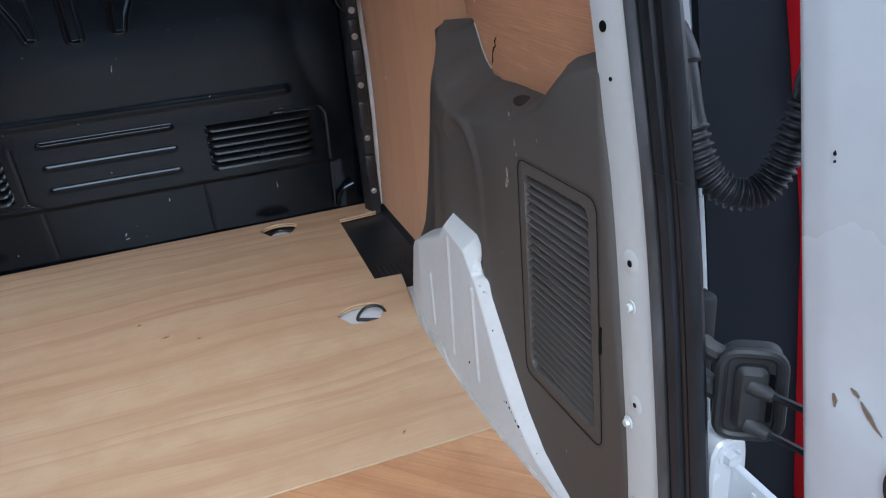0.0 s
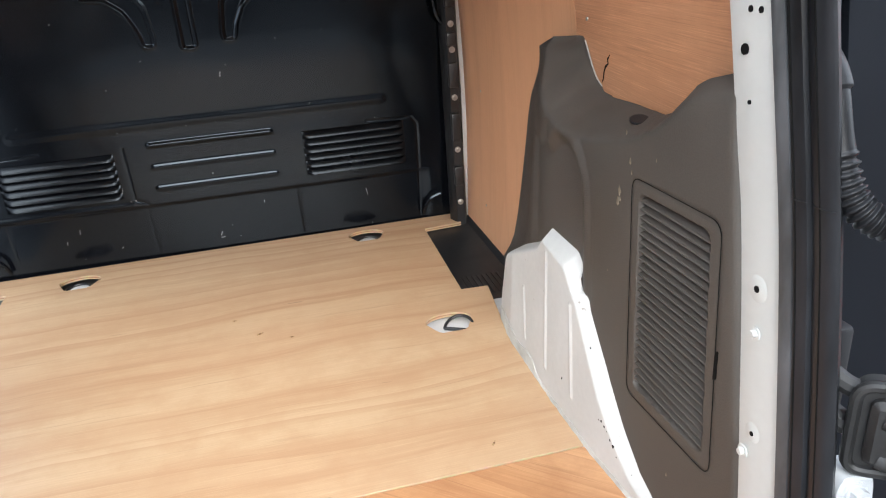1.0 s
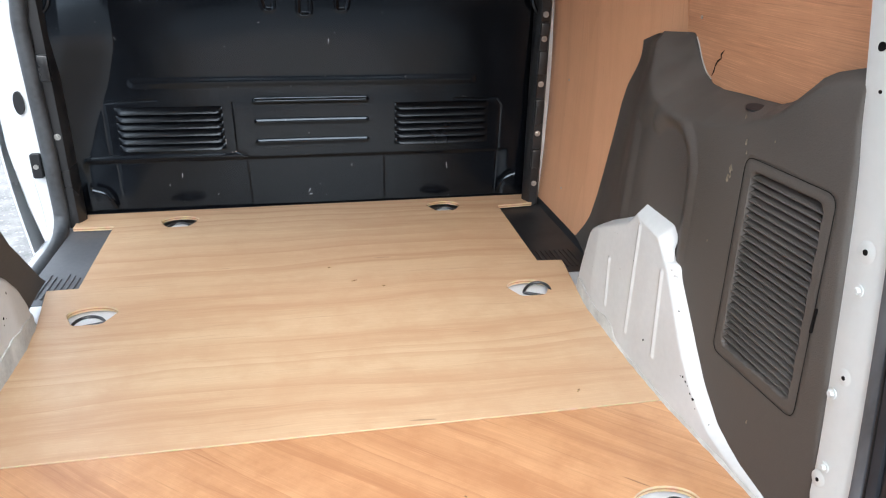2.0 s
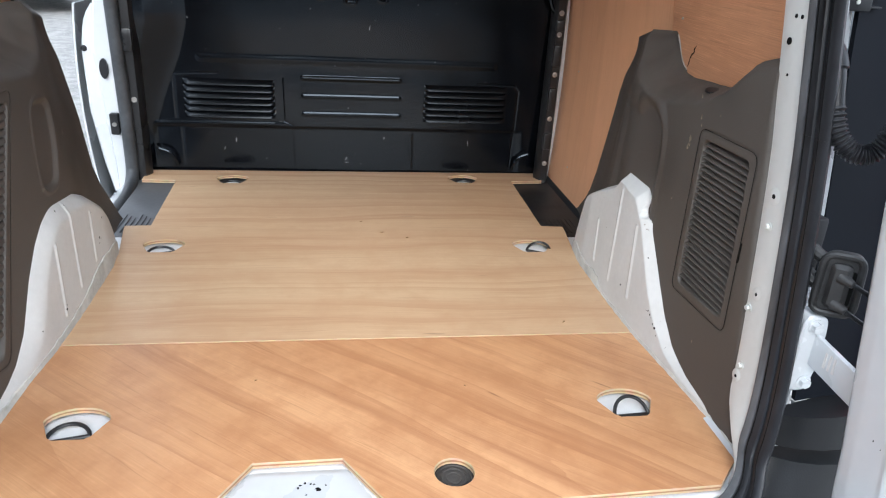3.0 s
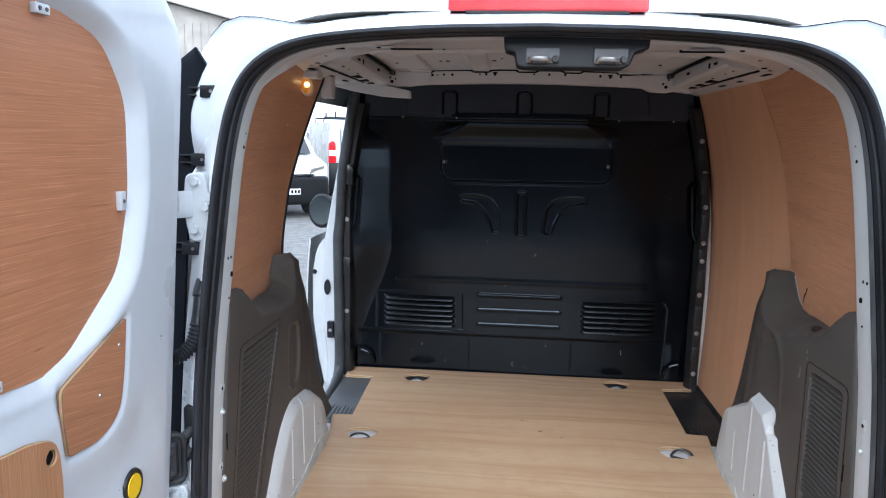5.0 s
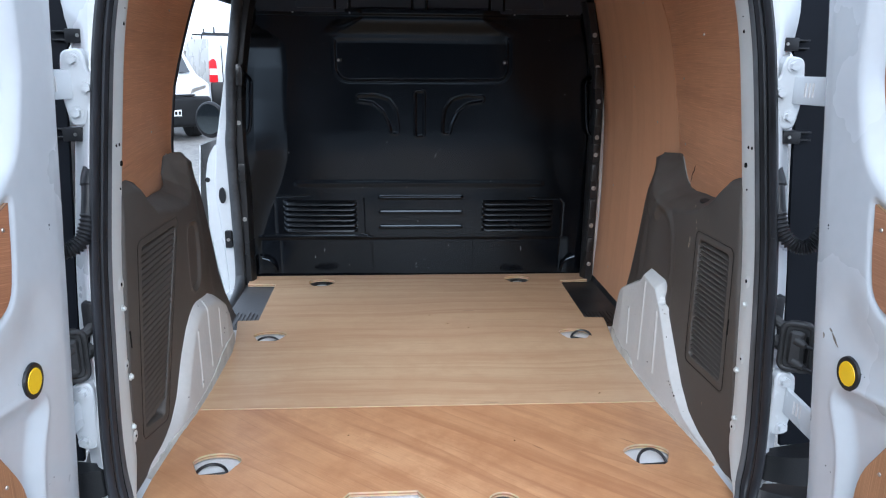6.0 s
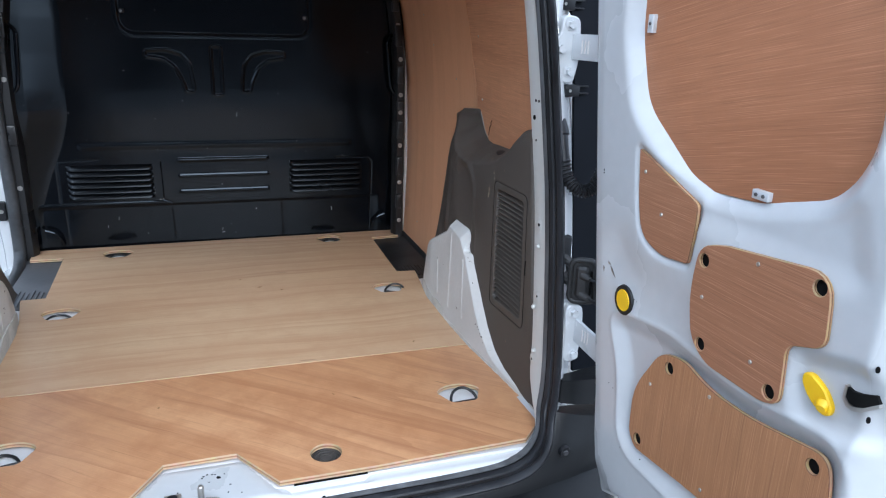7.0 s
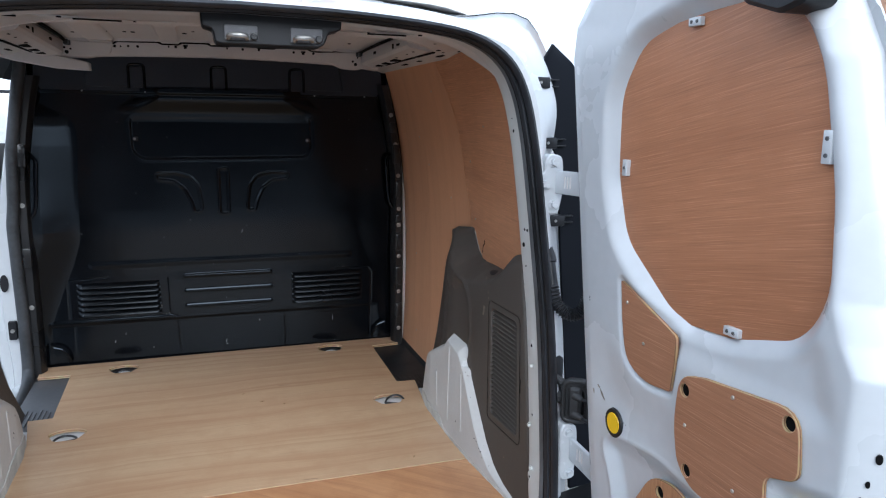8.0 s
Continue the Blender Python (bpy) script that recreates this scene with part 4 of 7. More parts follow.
for r in (0.012, 0.021, 0.029):
    sweep(bm, [(DRAIN[0] + r * math.cos(a), DRAIN[1] + r * math.sin(a), 0.5885) for a in np.linspace(0, 2 * math.pi, 25)[:-1]], circle(0.0018, 6), closed=True)
part("ridges", bm, DUSTY_BLACK, t)

# striker in the sill notch
t = thing("door_striker", (-0.12, -0.035, 0.588), "tarnished steel door striker bolted to the rear sill", "striker")
bm = B()
plate(bm, rounded([(-0.152, -0.070), (-0.086, -0.070), (-0.085, -0.030), (-0.112, -0.024), (-0.117, -0.03), (-0.152, -0.034)], 0.006), [], 0.593, 0.588, flat, 0.001)
part("base", bm, RUSTY, t)
bm = B()
rod(bm, (-0.119, -0.044, 0.59), (-0.119, -0.040, 0.627), 0.006, seg=14)
rod(bm, (-0.119, -0.040, 0.6265), (-0.119, -0.040, 0.631), 0.006, 0.004, seg=14)
part("pin", bm, STEEL, t)
bm = B()
box(bm, (-0.188, -0.033, 0.587), (-0.156, 0.002, 0.592), 0.002)
box(bm, (-0.166, -0.034, 0.587), (-0.125, -0.02, 0.5905), 0.001)
part("side_plate", bm, RUSTY, t)
bm = B()
rod(bm, (-0.172, -0.0155, 0.592), (-0.172, -0.0155, 0.597), 0.011, 0.0095, seg=16)
part("bolt", bm, BLACK_STEEL, t)
piece("bolt", bolt_mesh(RUSTY, 0.005, 0.004, 0.0075), t, (-0.097, -0.043, 0.593))

# ---- splinters left lying on the boards ----
for x, y, a, k in ((0.078, 1.073, 20, 1.0), (0.148, 1.033, -10, 0.7), (0.464, 0.531, 50, 0.9), (0.02, 1.16, 5, 0.6), (-0.21, 0.33, 35, 0.5), (0.19, 0.29, -40, 0.4)):
    bm = B()
    plate(bm, [(-0.007 * k, -0.0012 * k), (0.002 * k, -0.002 * k), (0.008 * k, 0.0004 * k), (0.001 * k, 0.0016 * k), (-0.006 * k, 0.0014 * k)], [], 0.0016, 0.0, lambda u, v, w: (u, v, w))
    ch = part("wood_splinter", bm, PLY_PANEL_EDGE, smooth=False)
    ch.location, ch.rotation_euler = (x, y, FLOOR), (0, 0, radians(a))
    tagged(ch, "small dark wood splinter lying on the plywood floor", "splinter", "splinters")

# ---- lumpy sealer in the rear corners ----
for s in (1, -1):
    pts = curve([(s * 0.641, 0.20, 0.604), (s * 0.639, 0.12, 0.602), (s * 0.631, 0.045, 0.599), (s * 0.612, 0.012, 0.594), (s * 0.592, -0.004, 0.588)], 60)
    rad = [0.0075 * (1 + 0.6 * noise.noise(p * 60)) for p in pts]
    tagged(part("seam_sealer", sweep(B(), pts, circle(1.0, 8), radius=rad), SEALER), "lumpy cream seam sealer in the floor corner", "sealer", "corner sealer")

# ---- running gear under the floor ----
t = thing("van_underside", (0, 1.0, 0.0), "black underside and wheels of the van", "chassis", kind="structure")
bm = B()
box(bm, (-0.70, 0.06, 0.24), (0.70, 2.1, 0.54), 0.03)
part("floor_pan", bm, BLACK_PLASTIC, t)
for s in (1, -1):
    for y in (0.58, 2.02):
        wh = part("wheel", rod(B(), (s * 0.69, y, 0.31), (s * 0.85, y, 0.31), 0.31, seg=40), TYRE, t)
        part("hub", rod(B(), (s * 0.845, y, 0.31), (s * 0.858, y, 0.31), 0.2, 0.18, seg=24), STEEL, wh)

# ---- rubber mats in the side steps ----
for s, ylo, yhi in ((-1, 1.12, 1.545), (1, 1.115, 1.57)):
    t = thing("step_mat", (s * 0.65, 1.3, 0.585), "black ribbed plastic step cover beside the floor board" if s > 0 else "grey rubber step cover with ribs beside the floor board", "step mat", "step mats")
    rows = [[(s * x, y, z) for x, z in (((0.55, 0.585), (0.69, 0.585), (0.72, 0.592), (0.737, 0.612), (0.742, 0.66)) if s > 0 else ((0.55, 0.585), (0.62, 0.585), (0.66, 0.585), (0.70, 0.584), (0.735, 0.580)))] for y in np.linspace(ylo - 0.04, yhi + 0.1, 8)]
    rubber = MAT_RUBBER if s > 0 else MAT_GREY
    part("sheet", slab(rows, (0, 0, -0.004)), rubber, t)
    for k in range(9 if s > 0 else 7):
        bm = B()
        x0 = 0.60 + (0.0135 if s > 0 else 0.0145) * k
        box(bm, (s * x0 - 0.003, ylo - 0.01, 0.5848), (s * x0 + 0.003, ylo + 0.10 + (0.0 if s > 0 else 0.012 * (k % 3)), 0.5885), 0.001, 1)
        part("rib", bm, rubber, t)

tack = B()
rod(tack, (0, 0, 0), (0, 0, 0.0015), 0.0035, 0.003, seg=10)
tack = mesh_of(tack, STEEL, "screw")
dark_tack = mesh_of(rod(B(), (0, 0, 0), (0, 0, 0.0015), 0.0035, 0.003, seg=10), ZINC_DULL, "screw")
# ---- plywood side lining ----
def ply_sheet(s, yz, mat, label, group="side lining"):
    """yz: function of v in 0..1 giving (z, y_rear, y_front)."""
    rows = []
    for v in np.linspace(0, 1, 26):
        z, ya, yb = yz(v)
        rows.append([(s * wall_x(y, z), y, z) for y in np.linspace(ya, yb, 16)])
    t = thing("wall_lining", (s * 0.73, rows[0][0][1], rows[0][0][2]), label, "plywood lining", group)
    part("sheet", slab(rows, (0.006 * s, 0, 0)), mat, t)
    return t


def seam_y(z):
    """The joint of the two right-hand sheets leans forward as it rises."""
    return float(np.interp(z, [1.0, 1.25, 1.38, 1.58, 1.76], [0.80, 0.812, 0.838, 0.858, 0.94]))


front_lining = ply_sheet(1, lambda v: (0.60 + 1.155 * v, seam_y(0.60 + 1.155 * v) + 0.003, 1.615 - 0.055 * max(0, v - 0.55)), PLY_WALL_V, "orange-brown upright-grained plywood side lining")


def rear_sheet(v):
    z = 1.02 + 0.735 * v
    y = ring_y(z) + 0.06
    if z > 1.60:
        y += 0.05 * ((z - 1.60) / 0.155) ** 2
    return z, y, seam_y(z)


rl = ply_sheet(1, rear_sheet, PLY_WALL_H, "orange-brown level-grained plywood side lining behind the rear pillar")


def left_sheet(v):
    z = 1.02 + 0.735 * v
    y = ring_y(z) + 0.108
    if z > 1.60:
        y += 0.20 * ((z - 1.60) / 0.155) ** 2
    return z, y, float(np.interp(z, [1.0, 1.25, 1.4, 1.55, 1.7, 1.76], [0.86, 0.86, 0.875, 0.94, 1.0, 1.02]))


ll = ply_sheet(-1, left_sheet, PLY_WALL_H, "orange-brown plywood side lining ending at the side door opening")
for y, z in ((0.62, 1.30), (0.75, 1.60), (0.80, 1.22)):
    piece("screw", tack, ll, (-wall_x(y, z) + 0.0005, y, z), (0, 90, 0))
# black edge trim along the side door opening
pts = []
for v in np.linspace(0, 1, 24):
    z, _, y = left_sheet(v)
    pts.append((-wall_x(y, z) - 0.004, y + 0.006, z))
bm = sweep(B(), pts, circle(0.009, 8), up=(0, 1, 0))
t = thing("edge_seal", pts[0], "black rubber edge seal on the side door opening", "door seal")
part("seal", bm, RUBBER, t)
# screws and knots on the lining
for y, z in ((1.30, 1.50), (1.22, 1.40), (1.05, 1.66), (1.45, 1.02), (1.42, 0.70), (1.0, 1.30)):
    piece("screw", tack, front_lining, (wall_x(y, z) - 0.0005, y, z), (0, -90, 0))
for y, z in ((0.60, 1.04), (0.55, 1.55), (0.76, 1.44), (0.75, 1.26)):
    piece("screw", tack, rl, (wall_x(y, z) - 0.0005, y, z), (0, -90, 0))

# a split in the veneer of the rear lining
pts = [(wall_x(y, z) - 0.0004, y, z) for y, z in ((0.640, 1.214), (0.650, 1.206), (0.648, 1.199), (0.660, 1.193), (0.668, 1.183), (0.671, 1.172), (0.678, 1.164))]
part("split", sweep(B(), pts, circle(1.0, 5), up=(1, 0, 0), radius=[0.0006, 0.0016, 0.0012, 0.0018, 0.001, 0.0013, 0.0004]), HOLE, rl, "dark split in the veneer")

# ---- brown plastic cladding panels ----
ARCH_R = [(0.985, 0.597), (0.955, 0.68), (0.926, 0.766), (0.907, 0.788), (0.88, 0.804), (0.75, 0.863), (0.728, 0.876), (0.700, 0.910), (0.585, 0.909), (0.567, 0.895), (0.553, 0.853), (0.521, 0.86), (0.485, 0.818), (0.428, 0.751), (0.381, 0.703), (0.328, 0.668), (0.26, 0.652), (0.13, 0.644), (0.10, 0.597)]
ARCH_L = [(0.995, 0.597), (0.965, 0.66), (0.927, 0.719), (0.88, 0.762), (0.814, 0.801), (0.75, 0.828), (0.684, 0.847), (0.62, 0.860), (0.585, 0.859), (0.545, 0.848), (0.498, 0.820), (0.446, 0.770), (0.382, 0.690), (0.335, 0.664), (0.26, 0.652), (0.13, 0.644), (0.10, 0.597)]
GRILLE_R = [(0.398, 1.094), (0.200, 1.097), (0.180, 0.770), (0.390, 0.762)]
GRILLE_L = [(0.524, 1.104), (0.247, 1.108), (0.168, 0.690), (0.328, 0.656)]
TOP_R = [(0.16, 1.258), (0.207, 1.256), (0.273, 1.238), (0.30, 1.224), (0.33, 1.20), (0.36, 1.182), (0.40, 1.170), (0.47, 1.162), (0.55, 1.156), (0.62, 1.150), (0.66, 1.153), (0.70, 1.166), (0.725, 1.186), (0.745, 1.210), (0.768, 1.230), (0.85, 1.224), (0.935, 1.210), (0.99, 1.192), (1.05, 1.17)]
TOP_L = [(0.16, 1.240), (0.27, 1.236), (0.315, 1.222), (0.345, 1.195), (0.385, 1.170), (0.44, 1.160), (0.52, 1.156), (0.634, 1.149), (0.675, 1.156), (0.706, 1.171), (0.73, 1.197), (0.748, 1.221), (0.775, 1.230), (0.86, 1.220), (0.93, 1.20), (0.97, 1.17), (1.05, 1.12)]
RIDGE_R = [(0.860, 1.30), (0.835, 1.205), (0.780, 1.155), (0.70, 1.120), (0.632, 1.110), (0.536, 1.116), (0.445, 1.133), (0.395, 1.150), (0.345, 1.182), (0.300, 1.226), (0.29, 1.30)]
RIDGE_L = [(0.800, 1.30), (0.785, 1.19), (0.765, 1.165), (0.715, 1.135), (0.640, 1.117), (0.55, 1.122), (0.472, 1.132), (0.40, 1.144), (0.355, 1.182), (0.325, 1.224), (0.31, 1.30)]


def cladding(s, grille, label, front):
    nu, nv = 320, 230
    U, V = np.meshgrid(np.linspace(0, 1, nu), np.linspace(0, 1, nv))
    # top edge: a horn at each end with a dip between them
    top, ridge = (TOP_R, RIDGE_R) if s > 0 else (TOP_L, RIDGE_L)
    yr_top = ring_y(1.21) + 0.086
    yf_top = float(np.interp(1.188 if s > 0 else 1.185, front[0], front[1]))
    zt = np.interp(yr_top + (yf_top - yr_top) * U, [p[0] for p in top], [p[1] for p in top])
    for _ in range(10):
        zt[:, 1:-1] = (2 * zt[:, 1:-1] + zt[:, :-2] + zt[:, 2:]) / 4
    Zc = 0.60 + (zt - 0.60) * V
    yr = np.interp(Zc, np.linspace(0.6, 1.3, 30), [ring_y(z) + 0.086 for z in np.linspace(0.6, 1.3, 30)])
    yf = np.interp(Zc, front[0], front[1])
    # rows drift from the slanting ends below to the straight top edge
    blend_top = step(0.80, 1.0, V)
    Yc = (yr + (yf - yr) * U) * (1 - blend_top) + (yr_top + (yf_top - yr_top) * U) * blend_top
    Yc = np.minimum(Yc, yf)
    wall = np.vectorize(wall_x)(Yc, Zc) - 0.001
    X = np.full_like(U, 0.632) + 0.010 * step(0.022, 0.008, U)
    # front end runs out to the lining; behind the ridge the top falls back onto it
    X = X + ((wall if s > 0 else np.interp(Zc, [0.6, 1.2], [0.665, 0.70])) - 0.632) * step(0.56, 1.0, U) ** 1.3
    scoop = np.clip((0.004 - sd_poly(ridge, Yc, Zc)) / 0.058, 0, 1)
    X = X + (wall - X) * scoop ** 0.9
    dtop = zt - Zc
    X = X + np.minimum(0.018, np.maximum(wall - X, 0)) * step(0.022, 0.0, dtop)
    # soften the moulded form
    for _ in range(10):
        X[1:-1, 1:-1] = (2 * X[1:-1, 1:-1] + X[:-2, 1:-1] + X[2:, 1:-1] + X[1:-1, :-2] + X[1:-1, 2:]) / 6
    X += 0.010 * step(0.022, 0.008, U) - (X - 0.632) * step(0.016, 0.008, U) * (np.abs(X - 0.632) < 0.011)
    # shallow pressed arch in front of the grille
    if s > 0:
        arc = [tuple(p) for p in curve([(0.70, 1.075), (0.655, 1.10), (0.60, 1.095), (0.56, 1.06), (0.545, 1.0), (0.545, 0.86)], 24)]
        d = sd_line(arc, Yc, Zc)
        X = X - 0.008 * step(0.028, 0.0, d)
        X = X + 0.010 * step(0.03, -0.02, sd_poly([(0.70, 1.09), (0.66, 1.10), (0.6, 1.09), (0.555, 1.05), (0.54, 0.98), (0.54, 0.8), (0.8, 0.8), (0.8, 1.05)], Yc, Zc))
    else:
        slot_p = rounded([(0.600, 1.062), (0.696, 1.050), (0.700, 0.97), (0.672, 0.878), (0.598, 0.884), (0.590, 0.96)], 0.03)
        X = X + 0.007 * step(0.010, -0.008, sd_poly(slot_p, Yc, Zc))
        X = X - 0.003 * step(0.012, 0.0, np.abs(sd_poly(slot_p, Yc, Zc) - 0.004))
    # recess that holds the grille, with a parting line round it
    g = rounded(grille, 0.02)
    sd = sd_poly(g, Yc, Zc)
    X = X + 0.0014 * step(0.0045, 0.001, np.abs(sd))
    inner = [(grille[0][0] - 0.022, grille[0][1] - 0.02), (grille[1][0] + 0.022, grille[1][1] - 0.02), (grille[2][0] + 0.022, grille[2][1] + 0.022), (grille[3][0] - 0.020, grille[3][1] + 0.022)]
    sdi = sd_poly(rounded(inner, 0.012), Yc, Zc)
    X = X + 0.020 * step(0.003, -0.003, sdi)
    P = np.stack([s * X, Yc, Zc], -1)
    t = thing("side_cladding", (s * 0.632, 0.6, 0.60), label, "cladding panel", "cladding panels")
    me = field_mesh("panel", P)
    part("panel", me, BROWN_PLASTIC, t, sharp=60)
    # dark parting line round the grille's frame
    line = []
    for y, z in g:
        i, j = np.unravel_index(np.argmin((Yc - y) ** 2 + (Zc - z) ** 2), Yc.shape)
        line.append((s * (float(np.median(X[max(0, i - 4):i + 5, max(0, j - 4):j + 5])) - 0.0003), y, z))
    part("parting_line", sweep(B(), line, circle(0.0006 if s > 0 else 0.0004, 6), closed=True, up=(1, 0, 0)), HOLE, t)
    if s > 0:
        rim = [tuple(P[-1, k]) for k in range(int(0.60 * nu), int(0.715 * nu), 3)]
        part("cut_rim", sweep(B(), [(x - 0.001, y, z + 0.001) for x, y, z in rim], circle(0.0011, 6), up=(1, 0, 0)), SEALER, t, "pale cut rim of the cladding")
    # grille slats, level, one by one
    count = 24 if s > 0 else 28
    zs = np.linspace(max(inner[2][1], inner[3][1]) + 0.006, min(inner[0][1], inner[1][1]) - 0.006, count)
    pitch = zs[1] - zs[0]
    for z in zs:
        f = (z - inner[2][1]) / (inner[1][1] - inner[2][1])
        a = inner[2][0] + (inner[1][0] - inner[2][0]) * f
        f = (z - inner[3][1]) / (inner[0][1] - inner[3][1])
        b = inner[3][0] + (inner[0][0] - inner[3][0]) * f
        bm = B()
        # a blade that hangs outwards, open underneath
        prof = [(0.0012, -0.34 * pitch), (0.0002, -0.26 * pitch), (0.0006, -0.12 * pitch), (0.0130, 0.42 * pitch), (0.0145, 0.30 * pitch), (0.0040, -0.38 * pitch)] if s > 0 else [(0.0010, -0.44 * pitch), (0.0, -0.38 * pitch), (0.0022, 0.22 * pitch), (0.0060, 0.36 * pitch), (0.010, 0.36 * pitch), (0.006, -0.44 * pitch)]
        lo = [bm.verts.new((s * (0.6335 + p), a - 0.002, z + q)) for p, q in prof]
        hi = [bm.verts.new((s * (0.6335 + p), b + 0.002, z + q)) for p, q in prof]
        for j in range(6):
            bm.faces.new((lo[j], lo[(j + 1) % 6], hi[(j + 1) % 6], hi[j]))
        bm.faces.new(lo[::-1]), bm.faces.new(hi)
        part("slat", bm, BROWN_PLASTIC, t, smooth=False)
    # finger slot and the oval clip on the top
    y0 = grille[1][0] - 0.012 if s > 0 else grille[2][0] - 0.008
    bm = B()
    plate(bm, rounded([(y0 - 0.0028, 0.908), (y0 + 0.0028, 0.905), (y0 + 0.0030, 0.943), (y0 - 0.0028, 0.945)], 0.0025), [], 0.6314, 0.64, lambda u, v, w: (s * w, u, v))
    part("slot", bm, HOLE, t)
    return t


FRONT_R = ([0.58, 0.62, 0.664, 0.70, 0.764, 0.899, 1.029, 1.128, 1.175, 1.22, 1.26], [1.29, 1.25, 1.208, 1.183, 1.16, 1.122, 1.084, 1.038, 1.010, 0.98, 0.96])
FRONT_L = ([0.575, 0.62, 0.703, 0.75, 0.804, 0.945, 1.089, 1.174, 1.21, 1.26], [1.21, 1.16, 1.094, 1.055, 1.027, 1.002, 0.953, 0.915, 0.90, 0.88])
clad_r = cladding(1, GRILLE_R, "scuffed brown-grey moulded plastic side cladding with a slatted grille", FRONT_R)
cladding(-1, GRILLE_L, "brown-grey moulded plastic side cladding with a tall slatted grille", FRONT_L)
scuff = [mesh_of(plate(B(), [(0.0022 * math.cos(a) * random.uniform(0.4, 1.6), 0.0045 * math.sin(a) * random.uniform(0.4, 1.5)) for a in np.linspace(0, 2 * math.pi, 11)[:-1]], [], 0.0002, -0.0004, lambda u, v, w: (u, v, w)), SCUFF, "scuff", smooth=False) for _ in range(3)]
for k, (y, z, size) in enumerate(((0.405, 1.112, 0.9), (0.400, 1.098, 0.7), (0.432, 1.062, 1.5), (0.436, 1.046, 1.2), (0.430, 1.052, 0.8), (0.418, 1.148, 0.7), (0.27, 0.70, 0.6), (0.46, 0.93, 0.5), (0.34, 1.13, 0.5))):
    piece("scuff", scuff[k % 3], clad_r, (0.6316, y, z), (90, 0, -90), size)
bm = B()
plate(bm, [(0.462 + 0.021 * math.cos(a), 0.010 * math.sin(a)) for a in np.linspace(0, 2 * math.pi, 18)[:-1]], [], 0.0, 0.003, lambda u, v, w: (0.668 + v, u - 0.01, 1.1555 - w + 0.35 * v))
part("oval_cap", bm, BLACK_PLASTIC, clad_r)

# ---- wheel arches ----
def wheel_arch(s, outline, ribs, label):
    t = thing("wheel_arch", (s * 0.61, 0.55, 0.585), label, "wheel arch", "wheel arches")
    ys, zs = np.linspace(0.09, 1.0, 330), np.linspace(0.585, 0.93, 170)
    Y, Z = np.meshgrid(ys, zs)
    poly = [(0.99, 0.55), *outline[1:-1], (0.095, 0.62), (0.085, 0.55)]
    sd = sd_poly(poly, Y, Z)
    base = np.interp(Y, [0.09, 0.14, 0.3, 0.45, 0.6, 0.85, 0.95, 1.0], [0.636, 0.634, 0.622, 0.609, 0.605, 0.607, 0.620, 0.645])
    X = base + 0.012 * np.clip((Z - 0.62) / 0.28, 0, 1)
    # rolled rim that lies over the cladding, broad towards the rear
    if s > 0:
        broad = np.interp(Y, [0.2, 0.3, 0.45, 0.53, 0.62, 0.70, 0.75, 0.95], [0.036, 0.044, 0.040, 0.034, 0.026, 0.018, 0.013, 0.010])
        # the broad rim runs on straight past the notch in its edge
        full = [p for p in poly if p not in ((0.567, 0.895), (0.553, 0.853))]
        rise = np.clip(1 + sd_poly(full, Y, Z) / broad, 0, 1.2)
    else:
        broad = np.interp(Y, [0.2, 0.3, 0.45, 0.62, 0.75, 0.95], [0.036, 0.062, 0.060, 0.045, 0.022, 0.014])
        rise = np.clip(1 + sd / broad, 0, 1.2) ** 1.35
    X = X + (0.026 + 0.03 * step(0.80, 0.98, Y)) * rise
    for _ in range(2 if s > 0 else 14):
        X[1:-1, 1:-1] = (2 * X[1:-1, 1:-1] + X[:-2, 1:-1] + X[2:, 1:-1] + X[1:-1, :-2] + X[1:-1, 2:]) / 6
    # the notched edge turns back onto the cladding
    X = np.where(sd > -0.0045, np.maximum(X, 0.6345), X)
    for pts in ribs:
        X = X - 0.0024 * step(0.0075, 0.001, sd_line(pts, Y, Z))
    keepv = sd < 0.003
    keep = keepv[:-1, :-1] | keepv[1:, 1:] | keepv[1:, :-1] | keepv[:-1, 1:]
    # snap the rim to the outline
    P = np.stack([s * X, Y, Z], -1)
    gy, gz = np.gradient(sd, ys[1] - ys[0], axis=1), np.gradient(sd, zs[1] - zs[0], axis=0)
    move = np.where(sd > 0, sd, 0)
    P[..., 1] -= move * gy
    P[..., 2] -= move * gz
    me = field_mesh("pressing", P, keep)
    part("pressing", me, ARCH_WHITE, t, sharp=70)
    # brushed-on sealer along the floor joint: a thin fillet with a torn upper edge
    bm = B()
    edge = ([0.10, 0.60, 0.68, 0.70, 0.71, 0.75, 0.80, 0.91, 0.95, 0.985], [0.606, 0.606, 0.604, 0.613, 0.626, 0.630, 0.622, 0.633, 0.63, 0.62]) if s > 0 else ([0.10, 0.40, 0.55, 0.66, 0.72, 0.80, 0.90, 0.985], [0.606, 0.610, 0.616, 0.626, 0.640, 0.650, 0.640, 0.62])
    rows = []
    for y in np.linspace(0.10, 0.985, 150):
        x = float(np.interp(y, [0.09, 0.14, 0.3, 0.45, 0.6, 0.85, 0.95, 1.0], [0.636, 0.634, 0.622, 0.609, 0.605, 0.607, 0.620, 0.645]))
        top = float(np.interp(y, *edge)) + 0.004 * noise.noise(Vector((y * 35, 3 * s, 1))) + 0.002 * noise.noise(Vector((y * 110, s, 4)))
        w = 1 + 0.5 * noise.noise(Vector((y * 45, 7, s)))
